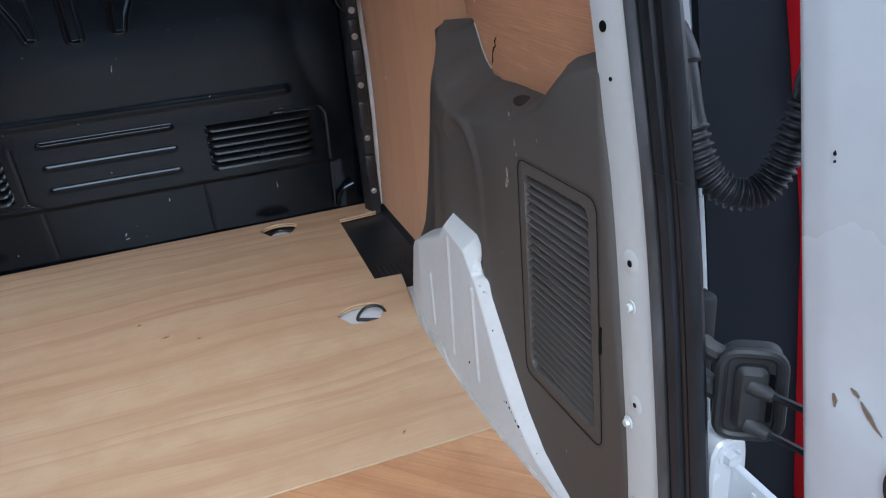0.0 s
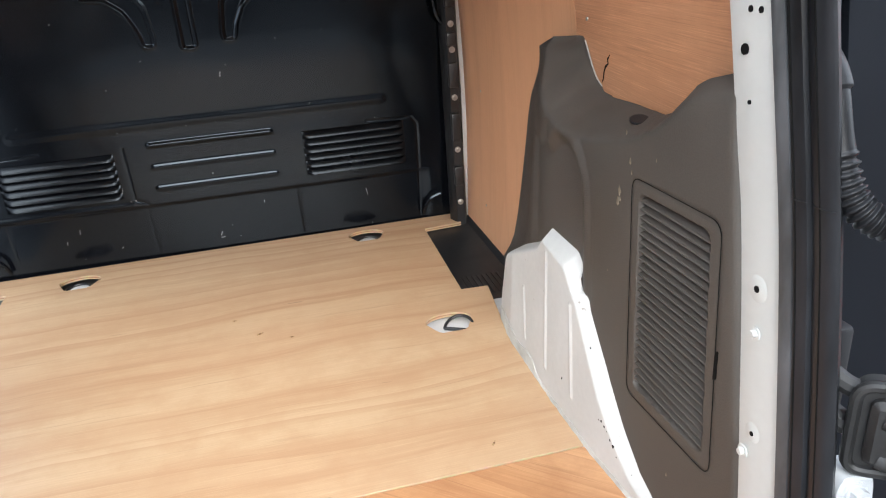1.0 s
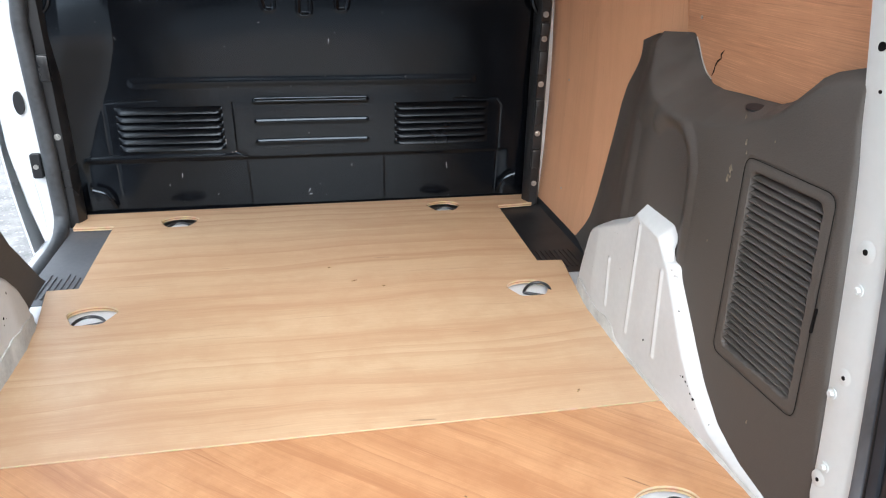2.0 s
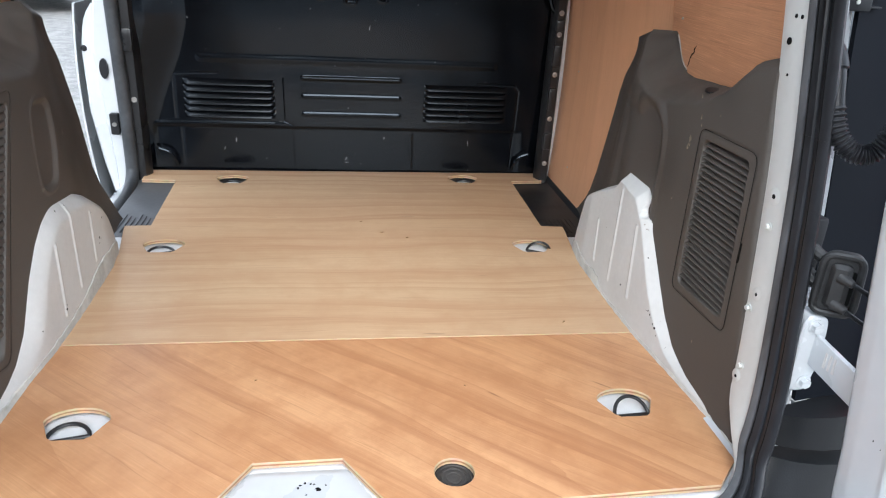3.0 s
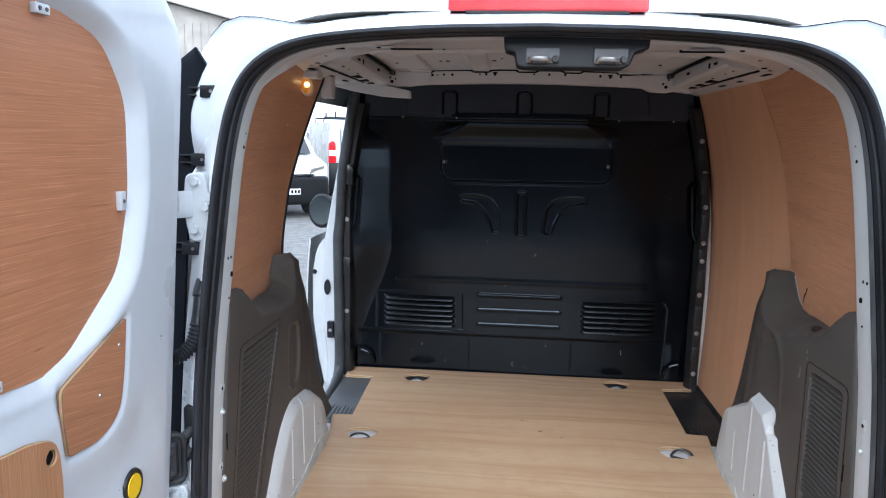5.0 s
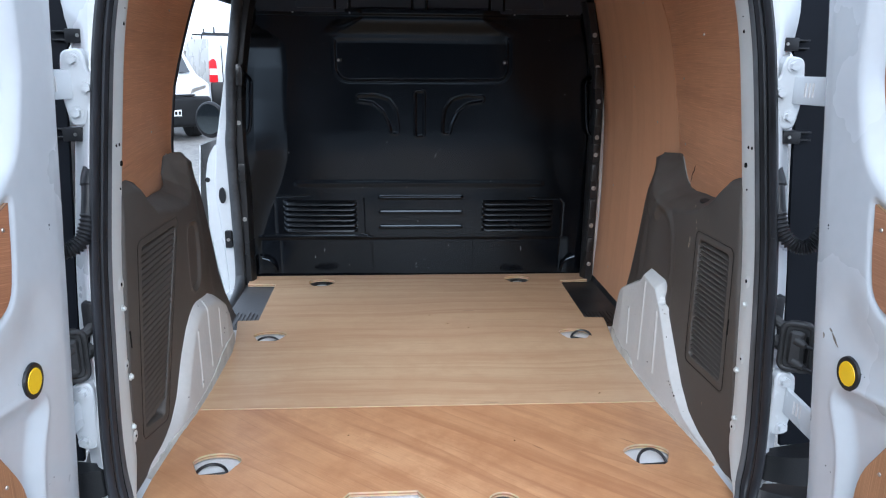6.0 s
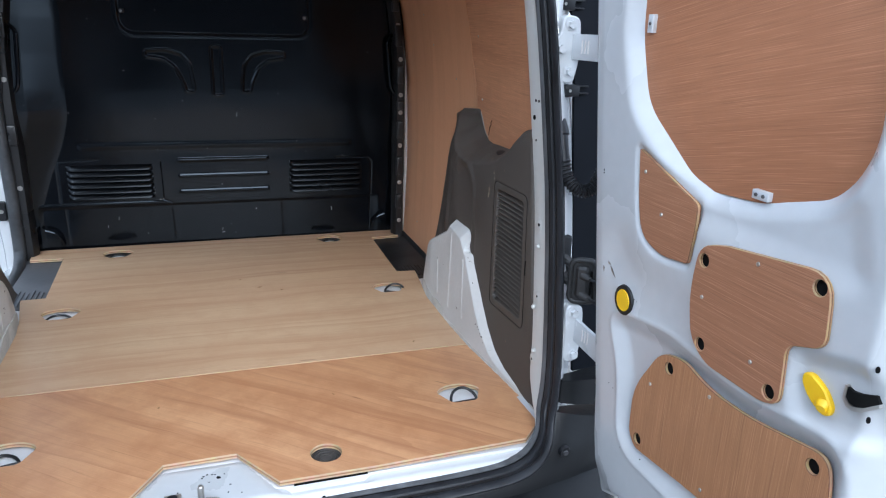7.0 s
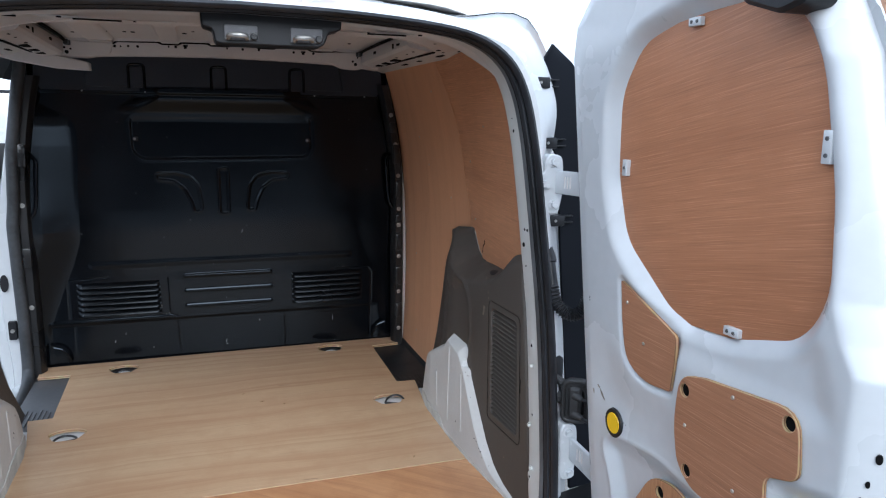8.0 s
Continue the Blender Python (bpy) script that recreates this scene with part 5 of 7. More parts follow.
        rows.append([bm.verts.new((s * px, y, pz)) for px, pz in ((x + 0.004, top + 0.0005), (x - 0.0012, top), (x - 0.0026 * w, top - 0.004), (x - 0.0030 * w, 0.600), (x - 0.0055 * w, 0.5935), (x - 0.0095 * w, 0.5895), (x - 0.0095 * w, 0.586))])
    for r, q in zip(rows[:-1], rows[1:]):
        for j in range(6):
            bm.faces.new((r[j], r[j + 1], q[j + 1], q[j]))
    part("sealer_bead", bm, SEALER, t)
    # paint chips knocked off the pressing
    at = [(0.438, 0.678), (0.431, 0.680), (0.422, 0.676), (0.414, 0.672), (0.403, 0.663), (0.394, 0.658), (0.383, 0.646), (0.348, 0.638), (0.576, 0.671), (0.49, 0.78), (0.668, 0.80)] if s > 0 else [(0.655, 0.835), (0.70, 0.825), (0.61, 0.838), (0.768, 0.775), (0.772, 0.768), (0.80, 0.70), (0.81, 0.695), (0.795, 0.688), (0.538, 0.65), (0.541, 0.658), (0.43, 0.66), (0.84, 0.735)]
    for k, (y, z) in enumerate(at):
        i, j = int(np.argmin(np.abs(zs - z))), int(np.argmin(np.abs(ys - y)))
        du, dv = (X[i, j + 2] - X[i, j - 2]) / (ys[j + 2] - ys[j - 2]), (X[i + 2, j] - X[i - 2, j]) / (zs[i + 2] - zs[i - 2])
        n = Vector((-s, s * du * s, s * dv * s)).normalized()
        c = piece("paint_chip", chips[k % 4], t, (s * X[i, j], y, z))
        c.rotation_euler = (n.to_track_quat("Z", "Y").to_matrix() @ Matrix.Rotation(k * 1.3, 3, "Z")).to_euler()
        c.scale = (0.7 + 0.3 * (k % 3),) * 3
    return t


wheel_arch(1, ARCH_R, [[(0.777, 0.757), (0.762, 0.655)], [(0.668, 0.876), (0.652, 0.65)], [(0.559, 0.825), (0.537, 0.66)]], "white pressed steel wheel arch with ribs and a ragged top edge")
wheel_arch(-1, ARCH_L, [[(0.655, 0.838), (0.640, 0.655)], [(0.553, 0.785), (0.538, 0.64)], [(0.768, 0.775), (0.755, 0.665)]], "scuffed white pressed steel wheel arch with a rounded top")

# ---- bulkhead ----
xs, zs = np.linspace(-0.705, 0.705, 480), np.linspace(0.575, 1.665, 380)
X, Z = np.meshgrid(xs, zs)
Y = np.full_like(X, BULK_Y)
# the upper panel leans back over the load floor
Y -= 0.0185 * step(0.94, 1.21, Z)
# the lower sheet is set back under a folded joint
Y += 0.005 * step(0.763, 0.750, Z) * step(-0.675, -0.655, X) * step(0.635, 0.60, X)
Y -= 0.0025 * step(0.012, 0.0, np.abs(Z - 0.766)) * step(-0.67, -0.66, X) * step(-0.20, -0.28, X)
Y -= 0.0029 * step(0.018, 0.0, np.hypot(np.clip(np.abs(X) - 0.50, 0, 1), Z - 0.990))
# side wings: turned inwards from a crease to the pillars
CREASE = ([0.575, 0.66, 0.88, 1.0, 1.10, 1.327, 1.45, 1.52, 1.555, 1.58, 1.605, 1.63, 1.665], [0.73, 0.70, 0.625, 0.575, 0.545, 0.538, 0.528, 0.530, 0.548, 0.585, 0.64, 0.72, 0.80])
fold = np.interp(zs, *CREASE)
for _ in range(12):
    fold[1:-1] = (fold[:-2] + 2 * fold[1:-1] + fold[2:]) / 4
for s, reach, soft in ((-1, 0.25, 0.020), (1, 0.08, 0.03)):
    inside = np.clip(X * s - fold[:, None] + 0.012, 0, 0.18)
    Y -= reach * (np.sqrt(inside ** 2 + soft ** 2) - soft)
    if s < 0:
        # this wing also leans back a little as it rises
        low_by = np.clip(1.55 - Z, 0, 0.42)
        Y -= (low_by ** 2 / 11.2 + 0.008 * low_by) * np.clip(inside / 0.12, 0, 1)
# level ribs in the middle
for z in (0.931, 0.868, 0.806):
    Y -= (0.0048 if z > 0.9 else 0.0024) * step(0.0105, 0.001, np.hypot(np.clip(np.abs(X - 0.003) - 0.165, 0, 1), Z - z))
# pressed emblem: an upright bar and two curved leaves, rimmed and slightly sunk
leaf = [(0.250, 1.342), (0.18, 1.346), (0.125, 1.330), (0.098, 1.294), (0.088, 1.215), (0.090, 1.194), (0.116, 1.194), (0.126, 1.235), (0.150, 1.284), (0.19, 1.315), (0.250, 1.322)]
for poly in (rounded([(-0.020, 1.182), (0.014, 1.182), (0.014, 1.362), (-0.020, 1.362)], 0.012), rounded(leaf, 0.010), rounded([(-a, b) for a, b in leaf], 0.010)):
    d = sd_poly(poly, X, Z)
    Y -= 0.0028 * step(0.0055, 0.0, np.abs(d - 0.002)) - 0.0036 * step(0.0, -0.007, d)
# shallow pocket under a rolled ledge
pocket = [(-0.337, 1.56), (-0.333, 1.43), (-0.30, 1.398), (0.325, 1.402), (0.350, 1.435), (0.347, 1.57)]
Y += 0.006 * step(0.012, -0.012, sd_poly(rounded(pocket, 0.03), X, Z)) * step(1.58, 1.54, Z)
Y -= 0.0022 * step(0.007, 0.0, sd_line(rounded(pocket, 0.03)[3:-3], X, Z))
half = np.interp(Z, [1.545, 1.585, 1.632], [0.40, 0.345, 0.285])
Y -= 0.034 * step(1.568, 1.634, Z) * step(0.05, -0.06, np.abs(X - 0.008) - half)
Y -= 0.012 * step(1.642, 1.650, Z)
# weld seams and the faint frames round the louvres
for pts in ([(-0.206, 0.755), (-0.20, 0.58)], [(0.225, 0.765), (0.228, 0.58)], [(-0.578, 0.76), (-0.576, 0.60)], [(0.45, 0.928), (0.585, 0.925), (0.600, 0.905), (0.598, 0.77), (0.592, 0.60)], [(-0.592, 0.78), (-0.592, 0.935), (-0.45, 0.94)], [(-0.235, 0.93), (-0.232, 0.78), (-0.20, 0.765)]):
    Y += 0.0018 * step(0.0045, 0.0, sd_line(pts, X, Z))
Y += 0.0018 * np.sin(X * 5.1 + 1.0) * np.cos(Z * 6.3) + 0.0010 * np.sin(X * 13 + Z * 9)
VENTS = [(-0.562, -0.260, 0.787, 0.920), (0.258, 0.557, 0.787, 0.920)]
keep = np.ones((len(zs) - 1, len(xs) - 1), bool)
CX, CZ = np.meshgrid((xs[:-1] + xs[1:]) / 2, (zs[:-1] + zs[1:]) / 2)
for a, b, c, e in VENTS:
    keep &= ~((CX > a) & (CX < b) & (CZ > c) & (CZ < e))
bulk = thing("bulkhead", (0, BULK_Y, 0.58), "glossy black pressed steel bulkhead with louvres and ribs", "bulkhead", kind="structure")
part("panel", field_mesh("panel", np.stack([X, Y, Z], -1), keep), BULK, bulk, sharp=70)
bm = B()
box(bm, (-0.62, BULK_Y + 0.06, 0.70), (0.62, BULK_Y + 0.065, 1.0))
part("backing", bm, HOLE, bulk)
# stamped louvres, open underneath, with closed wedge-shaped ends
for a, b, c, e in VENTS:
    n = 6
    h = (e - c) / n
    for k in range(n):
        z0 = c + h * k
        rows = []
        for x in (a - 0.002, a + 0.002, a + 0.008, *np.linspace(a + 0.02, b - 0.02, 8), b - 0.008, b - 0.002, b + 0.002):
            f = float(step(0.0, 0.010, min(x - a, b - x)))
            rows.append([(x, BULK_Y - 0.0005 + dy * f - 0.0005 * (1 - f), z0 + dz) for dy, dz in ((0.006, 0.0005), (-0.0085, 0.0008), (-0.0100, 0.0022), (-0.0092, 0.0050), (-0.0025, h - 0.0020), (0.0035, h + 0.0006))])
        part("louvre", slab(rows, (0, 0.0016, 0)), LOUVRE, bulk, sharp=50)
# top closing strip with three pressed tabs, set back to the roof bow
strip = plate(B(), [(-0.62, 1.655), (0.62, 1.655), (0.64, 1.70), (0.63, 1.80), (-0.63, 1.80), (-0.64, 1.70)], [], BULK_Y - 0.040, BULK_Y - 0.034, lambda u, v, w: (u, w, v))
part("top_strip", strip, STRIP, bulk)
strip = plate(B(), rounded([(-0.475, 1.668), (0.478, 1.672), (0.455, 1.80), (-0.455, 1.80)], 0.01), [], BULK_Y - 0.049, BULK_Y - 0.038, lambda u, v, w: (u, w, v), 0.004)
part("raised_field", strip, STRIP, bulk)
for x in (-0.298, -0.006, 0.290):
    tab = sweep(B(), curve([(x - 0.027, BULK_Y - 0.049, 1.664), (x - 0.027, BULK_Y - 0.049, 1.73), (x - 0.024, BULK_Y - 0.049, 1.747), (x - 0.010, BULK_Y - 0.049, 1.752), (x + 0.012, BULK_Y - 0.049, 1.752), (x + 0.025, BULK_Y - 0.049, 1.747), (x + 0.028, BULK_Y - 0.049, 1.73), (x + 0.028, BULK_Y - 0.049, 1.664)], 36), circle(0.0048, 8), up=(0, 1, 0))
    part("tab_rim", tab, BULK, bulk)
    pad = plate(B(), rounded([(x - 0.020, 1.668), (x + 0.021, 1.668), (x + 0.021, 1.744), (x - 0.020, 1.744)], 0.006), [], BULK_Y - 0.0535, BULK_Y - 0.048, lambda u, v, w: (u, w, v), 0.002)
    part("pad", pad, STRIP, bulk)
bm = B()
box(bm, (-0.66, BULK_Y - 0.028, 1.645), (0.66, BULK_Y + 0.03, 1.80))
part("top_backing", bm, BULK, bulk)
hexm = bolt_mesh(STEEL, 0.006, 0.005, 0.009)
pin = bolt_mesh(STEEL, 0.0022, 0.002, 0.0030)
for x in (-0.484, -0.27, -0.106, 0.05, 0.19, 0.36, 0.565):
    piece("rivet", pin, bulk, (x, BULK_Y - 0.049, 1.652), (90, 0, 0))
for x, z in ((-0.316, 1.478), (0.334, 1.474)):
    bm = B()
    box(bm, (x - 0.009, BULK_Y - 0.024, z - 0.008), (x + 0.009, BULK_Y - 0.012, z + 0.008), 0.003)
    part("clip", bm, BLACK_STEEL, bulk)
    piece("rivet", pin, bulk, (x - 0.003, BULK_Y - 0.024, z), (90, 0, 0), 1.6)
# bolted side flanges of the bulkhead with stiffeners and a raised bead
for s in (1, -1):
    tuck = lambda z: 0.06 * max(0, (z - 1.25) / 0.45) ** 1.8
    rows = [[(s * (x - tuck(z)), y, z) for x, y in ((0.676, BULK_Y - 0.05), (0.682, BULK_Y - 0.07), (0.69, BULK_Y - 0.085), (0.715, BULK_Y - 0.085), (0.722, BULK_Y - 0.075), (0.728, BULK_Y - 0.04))] for z in np.linspace(0.585, 1.70, 22)]
    part("side_flange", slab(rows, (0, 0.003, 0)), BLACK_STEEL, bulk)
    for z in (0.665, 0.83, 0.985, 1.12, 1.19, 1.33, 1.46, 1.58) if s > 0 else (0.86, 1.24, 1.44):
        piece("bolt", hexm, bulk, (s * (0.702 - tuck(z)), BULK_Y - 0.086, z), (90, 0, 0))
    for z, hh in ((0.75, 0.03), (0.90, 0.04), (1.05, 0.035), (1.15, 0.018), (1.27, 0.035), (1.42, 0.04), (1.53, 0.02)):
        if s < 0 and z not in (1.05, 1.42):
            continue
        bm = B()
        box(bm, (s * (0.70 - tuck(z)) - 0.014, BULK_Y - 0.1, z - hh), (s * (0.70 - tuck(z)) + 0.014, BULK_Y - 0.082, z + hh), 0.004)
        part("bracket", bm, BLACK_STEEL, bulk)
    bead = curve([(s * 0.685, BULK_Y - 0.062, 1.19), (s * 0.668, BULK_Y - 0.066, 1.215), (s * 0.660, BULK_Y - 0.066, 1.26), (s * 0.652, BULK_Y - 0.068, 1.36), (s * 0.650, BULK_Y - 0.066, 1.395), (s * 0.662, BULK_Y - 0.064, 1.415), (s * 0.676, BULK_Y - 0.06, 1.425)], 30)
    part("bead", sweep(B(), bead, circle(0.007, 8), up=(0, 1, 0)), BULK, bulk)
for x, z, dx, dz in ((-0.245, 0.778, 0.016, 0.002), (-0.40, 0.70, 0.002, 0.014), (-0.44, 0.672, 0.001, 0.01), (0.43, 0.70, -0.002, 0.02), (0.06, 1.10, 0.003, 0.015), (-0.02, 0.63, 0.012, 0.002), (-0.02, 0.638, 0.006, 0.012), (-0.33, 1.27, 0.003, 0.001), (-0.53, 1.12, 0.004, -0.006), (0.12, 0.72, 0.001, 0.008), (-0.26, 0.80, 0.001, 0.02), (-0.30, 0.64, 0.004, 0.003)):
    yb = float(Y[int(np.argmin(np.abs(zs - z))), int(np.argmin(np.abs(xs - x)))])
    ye = float(Y[int(np.argmin(np.abs(zs - z - dz))), int(np.argmin(np.abs(xs - x - dx)))])
    part("scratch", sweep(B(), [(x, yb, z), (x + dx, ye, z + dz)], circle(0.0005, 5)), PRIMER, bulk)
for s in (1, -1):
    bm = sweep(B(), curve([(s * 0.60, BULK_Y - 0.006, 0.615), (s * 0.607, BULK_Y - 0.016, 0.645), (s * 0.625, BULK_Y - 0.02, 0.668), (s * 0.655, BULK_Y - 0.022, 0.68)], 14), circle(0.006, 8))
    part("corner_bead", bm, BULK, bulk)
# pale edge of the body beside the lining
pts = [(wall_x(1.62, z) - 0.006, 1.622, z) for z in np.linspace(0.60, 1.70, 26)]
bm = sweep(B(), pts, [(-0.006, -0.006), (0.006, -0.006), (0.006, 0.006), (-0.006, 0.006)], up=(0, 1, 0))
tagged(part("door_pillar_edge", bm, PRIMER), "pale painted pillar edge beside the lining", "pillar trim", kind="structure")

# ---- rear doors ----
WIN = rounded([(-0.116, 1.62), (-0.120, 1.47), (-0.160, 1.355), (-0.312, 1.252), (-0.40, 1.252), (-0.47, 1.262), (-0.58, 1.291), (-0.608, 1.35), (-0.598, 1.48), (-0.562, 1.64), (-0.52, 1.715), (-0.45, 1.738), (-0.28, 1.728), (-0.172, 1.70)], 0.035, 5)
TRI = rounded([(-0.170, 1.272), (-0.344, 1.211), (-0.345, 1.17), (-0.338, 1.110), (-0.262, 1.101), (-0.202, 1.122), (-0.184, 1.18)], 0.02, 5, [0.003, 0.01, 0.05, 0.006, 0.03, 0.03, 0.03])
PAN1 = rounded([(-0.371, 1.155), (-0.43, 1.170), (-0.622, 1.192), (-0.632, 1.093), (-0.572, 1.073), (-0.578, 0.985), (-0.548, 0.972), (-0.42, 0.972), (-0.380, 1.0), (-0.363, 1.07)], 0.02, 5, [0.035, 0.0, 0.04, 0.02, 0.015, 0.02, 0.02, 0.05, 0.06, 0.05])
PAN2 = rounded([(-0.302, 0.935), (-0.365, 0.948), (-0.43, 0.930), (-0.52, 0.930), (-0.665, 0.955), (-0.678, 0.90), (-0.672, 0.78), (-0.60, 0.74), (-0.44, 0.735), (-0.26, 0.716), (-0.238, 0.74), (-0.236, 0.83)], 0.02, 5, [0.03, 0.02, 0.05, 0.1, 0.03, 0.03, 0.04, 0.05, 0.05, 0.02, 0.02, 0.04])
DOOR_X = 0.665


oval_bm = B()
rod(oval_bm, (0, 0, -0.001), (0, 0, 0.0012), 0.0045, seg=14)
for vert in oval_bm.verts:
    vert.co.y *= 0.62
oval = mesh_of(oval_bm, HOLE, "hole")


def rear_door(s, shift, label):
    """An opened barn door, seen on its inner side: pressed white skin, plywood panels, caps, latch."""
    t = thing("rear_door", (s * DOOR_X, -0.15 + shift, 0.56), label, "van door", "rear doors")
    HZ = [0.50, 0.53, 0.55, 0.575, 0.67, 0.75, 0.82, 1.70, 1.76, 1.82]
    HY = [-0.21, -0.170, -0.148, -0.137, -0.115, -0.105, -0.092, 0.063, 0.056, -0.005] if s > 0 else [-0.18, -0.145, -0.112, -0.098, -0.079, -0.067, -0.057, 0.069, 0.06, 0.0]
    FZ, FY = [0.50, 0.56, 0.70, 1.26, 1.30, 1.35, 1.48, 1.66, 1.75, 1.82], [-0.66, -0.72, -0.742, -0.744, -0.72, -0.70, -0.672, -0.632, -0.585, -0.47]
    nz, nu = 260, 150
    V, U = np.meshgrid(np.linspace(0, 1, nz), np.linspace(0, 1, nu), indexing="ij")
    low = 0.530 + 0.085 * (1 - np.exp(-U / 0.22))
    Z = low + (1.82 - low) * V
    Yh = np.interp(Z, HZ, HY)
    Yf = np.interp(Z, FZ, FY)
    Y = Yh + (Yf - Yh) * U
    X = np.full_like(U, DOOR_X)
    e = np.minimum(Y - Yf, np.minimum(Z - low, 1.82 - Z))
    # rolled hinge edge and the raised closing edge on the free side
    X += 0.022 * step(0.012, 0.0, e) ** 1.5
    X += 0.003 * np.clip(1 - (Yh - Y) / 0.032, 0, 1) + 0.020 * step(0.006, 0.0, Yh - Y) ** 1.5
    fre = Y - Yf
    X += 0.055 * np.clip((0.055 - fre) / 0.055, 0, 1) ** 1.25
    sdw, sdt = sd_poly(WIN, Y, Z), sd_poly(TRI, Y, Z)
    X += 0.038 * step(0.040, -0.012, sdw - 0.004)
    X += 0.009 * step(0.012, -0.004, sdt)
    # pressed field below the diagonal, the swage under the cap and above the lower panel
    X += 0.010 * step(0.05, -0.02, sd_poly(rounded([(-0.11, 1.04), (-0.14, 1.10), (-0.20, 1.05), (-0.33, 1.05), (-0.34, 1.00), (-0.30, 0.975), (-0.19, 1.02)], 0.02), Y, Z)) * 0.5
    lower_field = sd_poly(rounded([(-0.15, 0.935), (-0.21, 0.95), (-0.32, 0.962), (-0.40, 0.955), (-0.50, 0.945), (-0.68, 0.97), (-0.70, 0.70), (-0.22, 0.70), (-0.20, 0.85)], 0.05), Y, Z)
    X += 0.016 * step(0.018, -0.024, lower_field) - 0.002 * step(0.007, 0.0, np.abs(lower_field - 0.016))
    X += 0.012 * step(0.02, -0.01, sd_poly(rounded([(-0.585, 1.06), (-0.69, 1.085), (-0.72, 1.0), (-0.60, 0.985)], 0.02), Y, Z))
    X += 0.012 * step(0.04, -0.01, sd_poly([(-0.36, 1.24), (-0.5, 1.235), (-0.62, 1.26), (-0.64, 1.20), (-0.36, 1.20)], Y, Z)) * 0.7
    X += 0.010 * step(0.10, 0.02, Yh - Y) * step(0.62, 0.56, Z)
    P = np.stack([s * X, Y + shift, Z], -1)
    part("inner_skin", field_mesh("inner_skin", P), WHITE, t, sharp=75)
    # outer skin behind it
    rows = []
    for v in np.linspace(0, 1, 24):
        row = []
        for u in np.linspace(0, 1, 20):
            lo = 0.528 + 0.085 * (1 - math.exp(-u / 0.22))
            z = lo + (1.82 - lo) * v
            ya, yb = float(np.interp(z, HZ, HY)) + 0.002, float(np.interp(z, FZ, FY)) - 0.012
            row.append((s * (DOOR_X + 0.058 + 0.03 * math.sin(math.pi * u)), ya + (yb - ya) * u + shift, z))
        rows.append(row)
    part("outer_skin", slab(rows, (s * 0.004, 0, 0)), WHITE, t)
    to = lambda u, v, w: (s * w, u + shift, v)
    # recessed upper panel and diagonal panel
    bm = plate(B(), [(u, v) for u, v in rounded([(-0.092, 1.62), (-0.098, 1.47), (-0.14, 1.345), (-0.30, 1.23), (-0.47, 1.24), (-0.592, 1.27), (-0.628, 1.34), (-0.618, 1.48), (-0.58, 1.65), (-0.535, 1.735), (-0.45, 1.758), (-0.16, 1.725)], 0.04)], [], DOOR_X + 0.024, DOOR_X + 0.032, to)
    part("upper_panel", bm, PLY_DOOR_SLANT if s > 0 else PLY_DOOR_UPPER, t, "brown level-grained plywood panel in the window recess", smooth=False)
    bm = plate(B(), TRI, [], DOOR_X + 0.001, DOOR_X + 0.009, to, 0.0008)
    dp = pale_edge(part("diagonal_panel", bm, [PLY_DOOR if s > 0 else PLY_DOOR_SLANT, PLY_PANEL_EDGE], t, "small brown plywood panel", smooth=False), 0)
    for u, v in ((-0.196, 1.235), (-0.255, 1.172)):
        piece("screw", tack, dp, (s * (DOOR_X + 0.0006), u + shift, v), (0, -90 * s, 0))

    def mounted(name, outline, holes, screws, mat, x0, label2):
        hl = [circle(0.0108, 18, u, v) for u, v in holes]
        bm = plate(B(), outline, hl, x0 + 0.003, x0 + 0.009, to, 0.0012)
        p = pale_edge(part(name, bm, [mat, PLY_PANEL_EDGE], t, label2, smooth=False), 0)
        for u, v in holes:
            bm = B()
            rod(bm, (s * (x0 + 0.0085), u + shift, v), (s * (x0 + 0.0095), u + shift, v), 0.0118, seg=18)
            part("finger_hole", bm, HOLE, p)
        for u, v in screws:
            piece("screw", tack, p, (s * (x0 + 0.0027), u + shift, v), (0, -90 * s, 0))
    mounted("middle_panel", PAN1, [(-0.387, 1.133), (-0.606, 1.168), (-0.405, 0.998), (-0.556, 0.993)], [(-0.498, 1.164), (-0.395, 1.075), (-0.515, 1.02)], PLY_DOOR if s > 0 else PLY_DOOR_V, DOOR_X - 0.010, "brown plywood panel with round finger holes")
    mounted("lower_panel", PAN2, [(-0.33, 0.916), (-0.268, 0.738), (-0.643, 0.927)], [(-0.286, 0.863), (-0.437, 0.919), (-0.45, 0.754)], PLY_DOOR_V, DOOR_X - 0.001, "brown upright-grained plywood lower panel")
    # yellow cap in a black ring, and the yellow pull
    bm = B()
    rod(bm, (s * (DOOR_X + 0.002), -0.177 + shift, 0.984), (s * (DOOR_X - 0.0022), -0.177 + shift, 0.984), 0.030, 0.0285, seg=30)
    cap = part("cap_ring", bm, BLACK_PLASTIC, t, "black ring round the yellow cap")
    bm = B()
    rod(bm, (s * (DOOR_X - 0.001), -0.177 + shift, 0.984), (s * (DOOR_X - 0.0034), -0.177 + shift, 0.984), 0.0215, 0.0205, seg=30)
    part("cap", bm, YELLOW, cap, "yellow round cap")
    bm = B()
    pull = rounded([(-0.597, 1.044), (-0.610, 1.048), (-0.635, 1.036), (-0.650, 1.017), (-0.647, 1.003), (-0.633, 1.001), (-0.609, 1.015), (-0.596, 1.032)], 0.010)
    plate(bm, pull, [], DOOR_X + 0.004, DOOR_X + 0.012, to, 0.002)
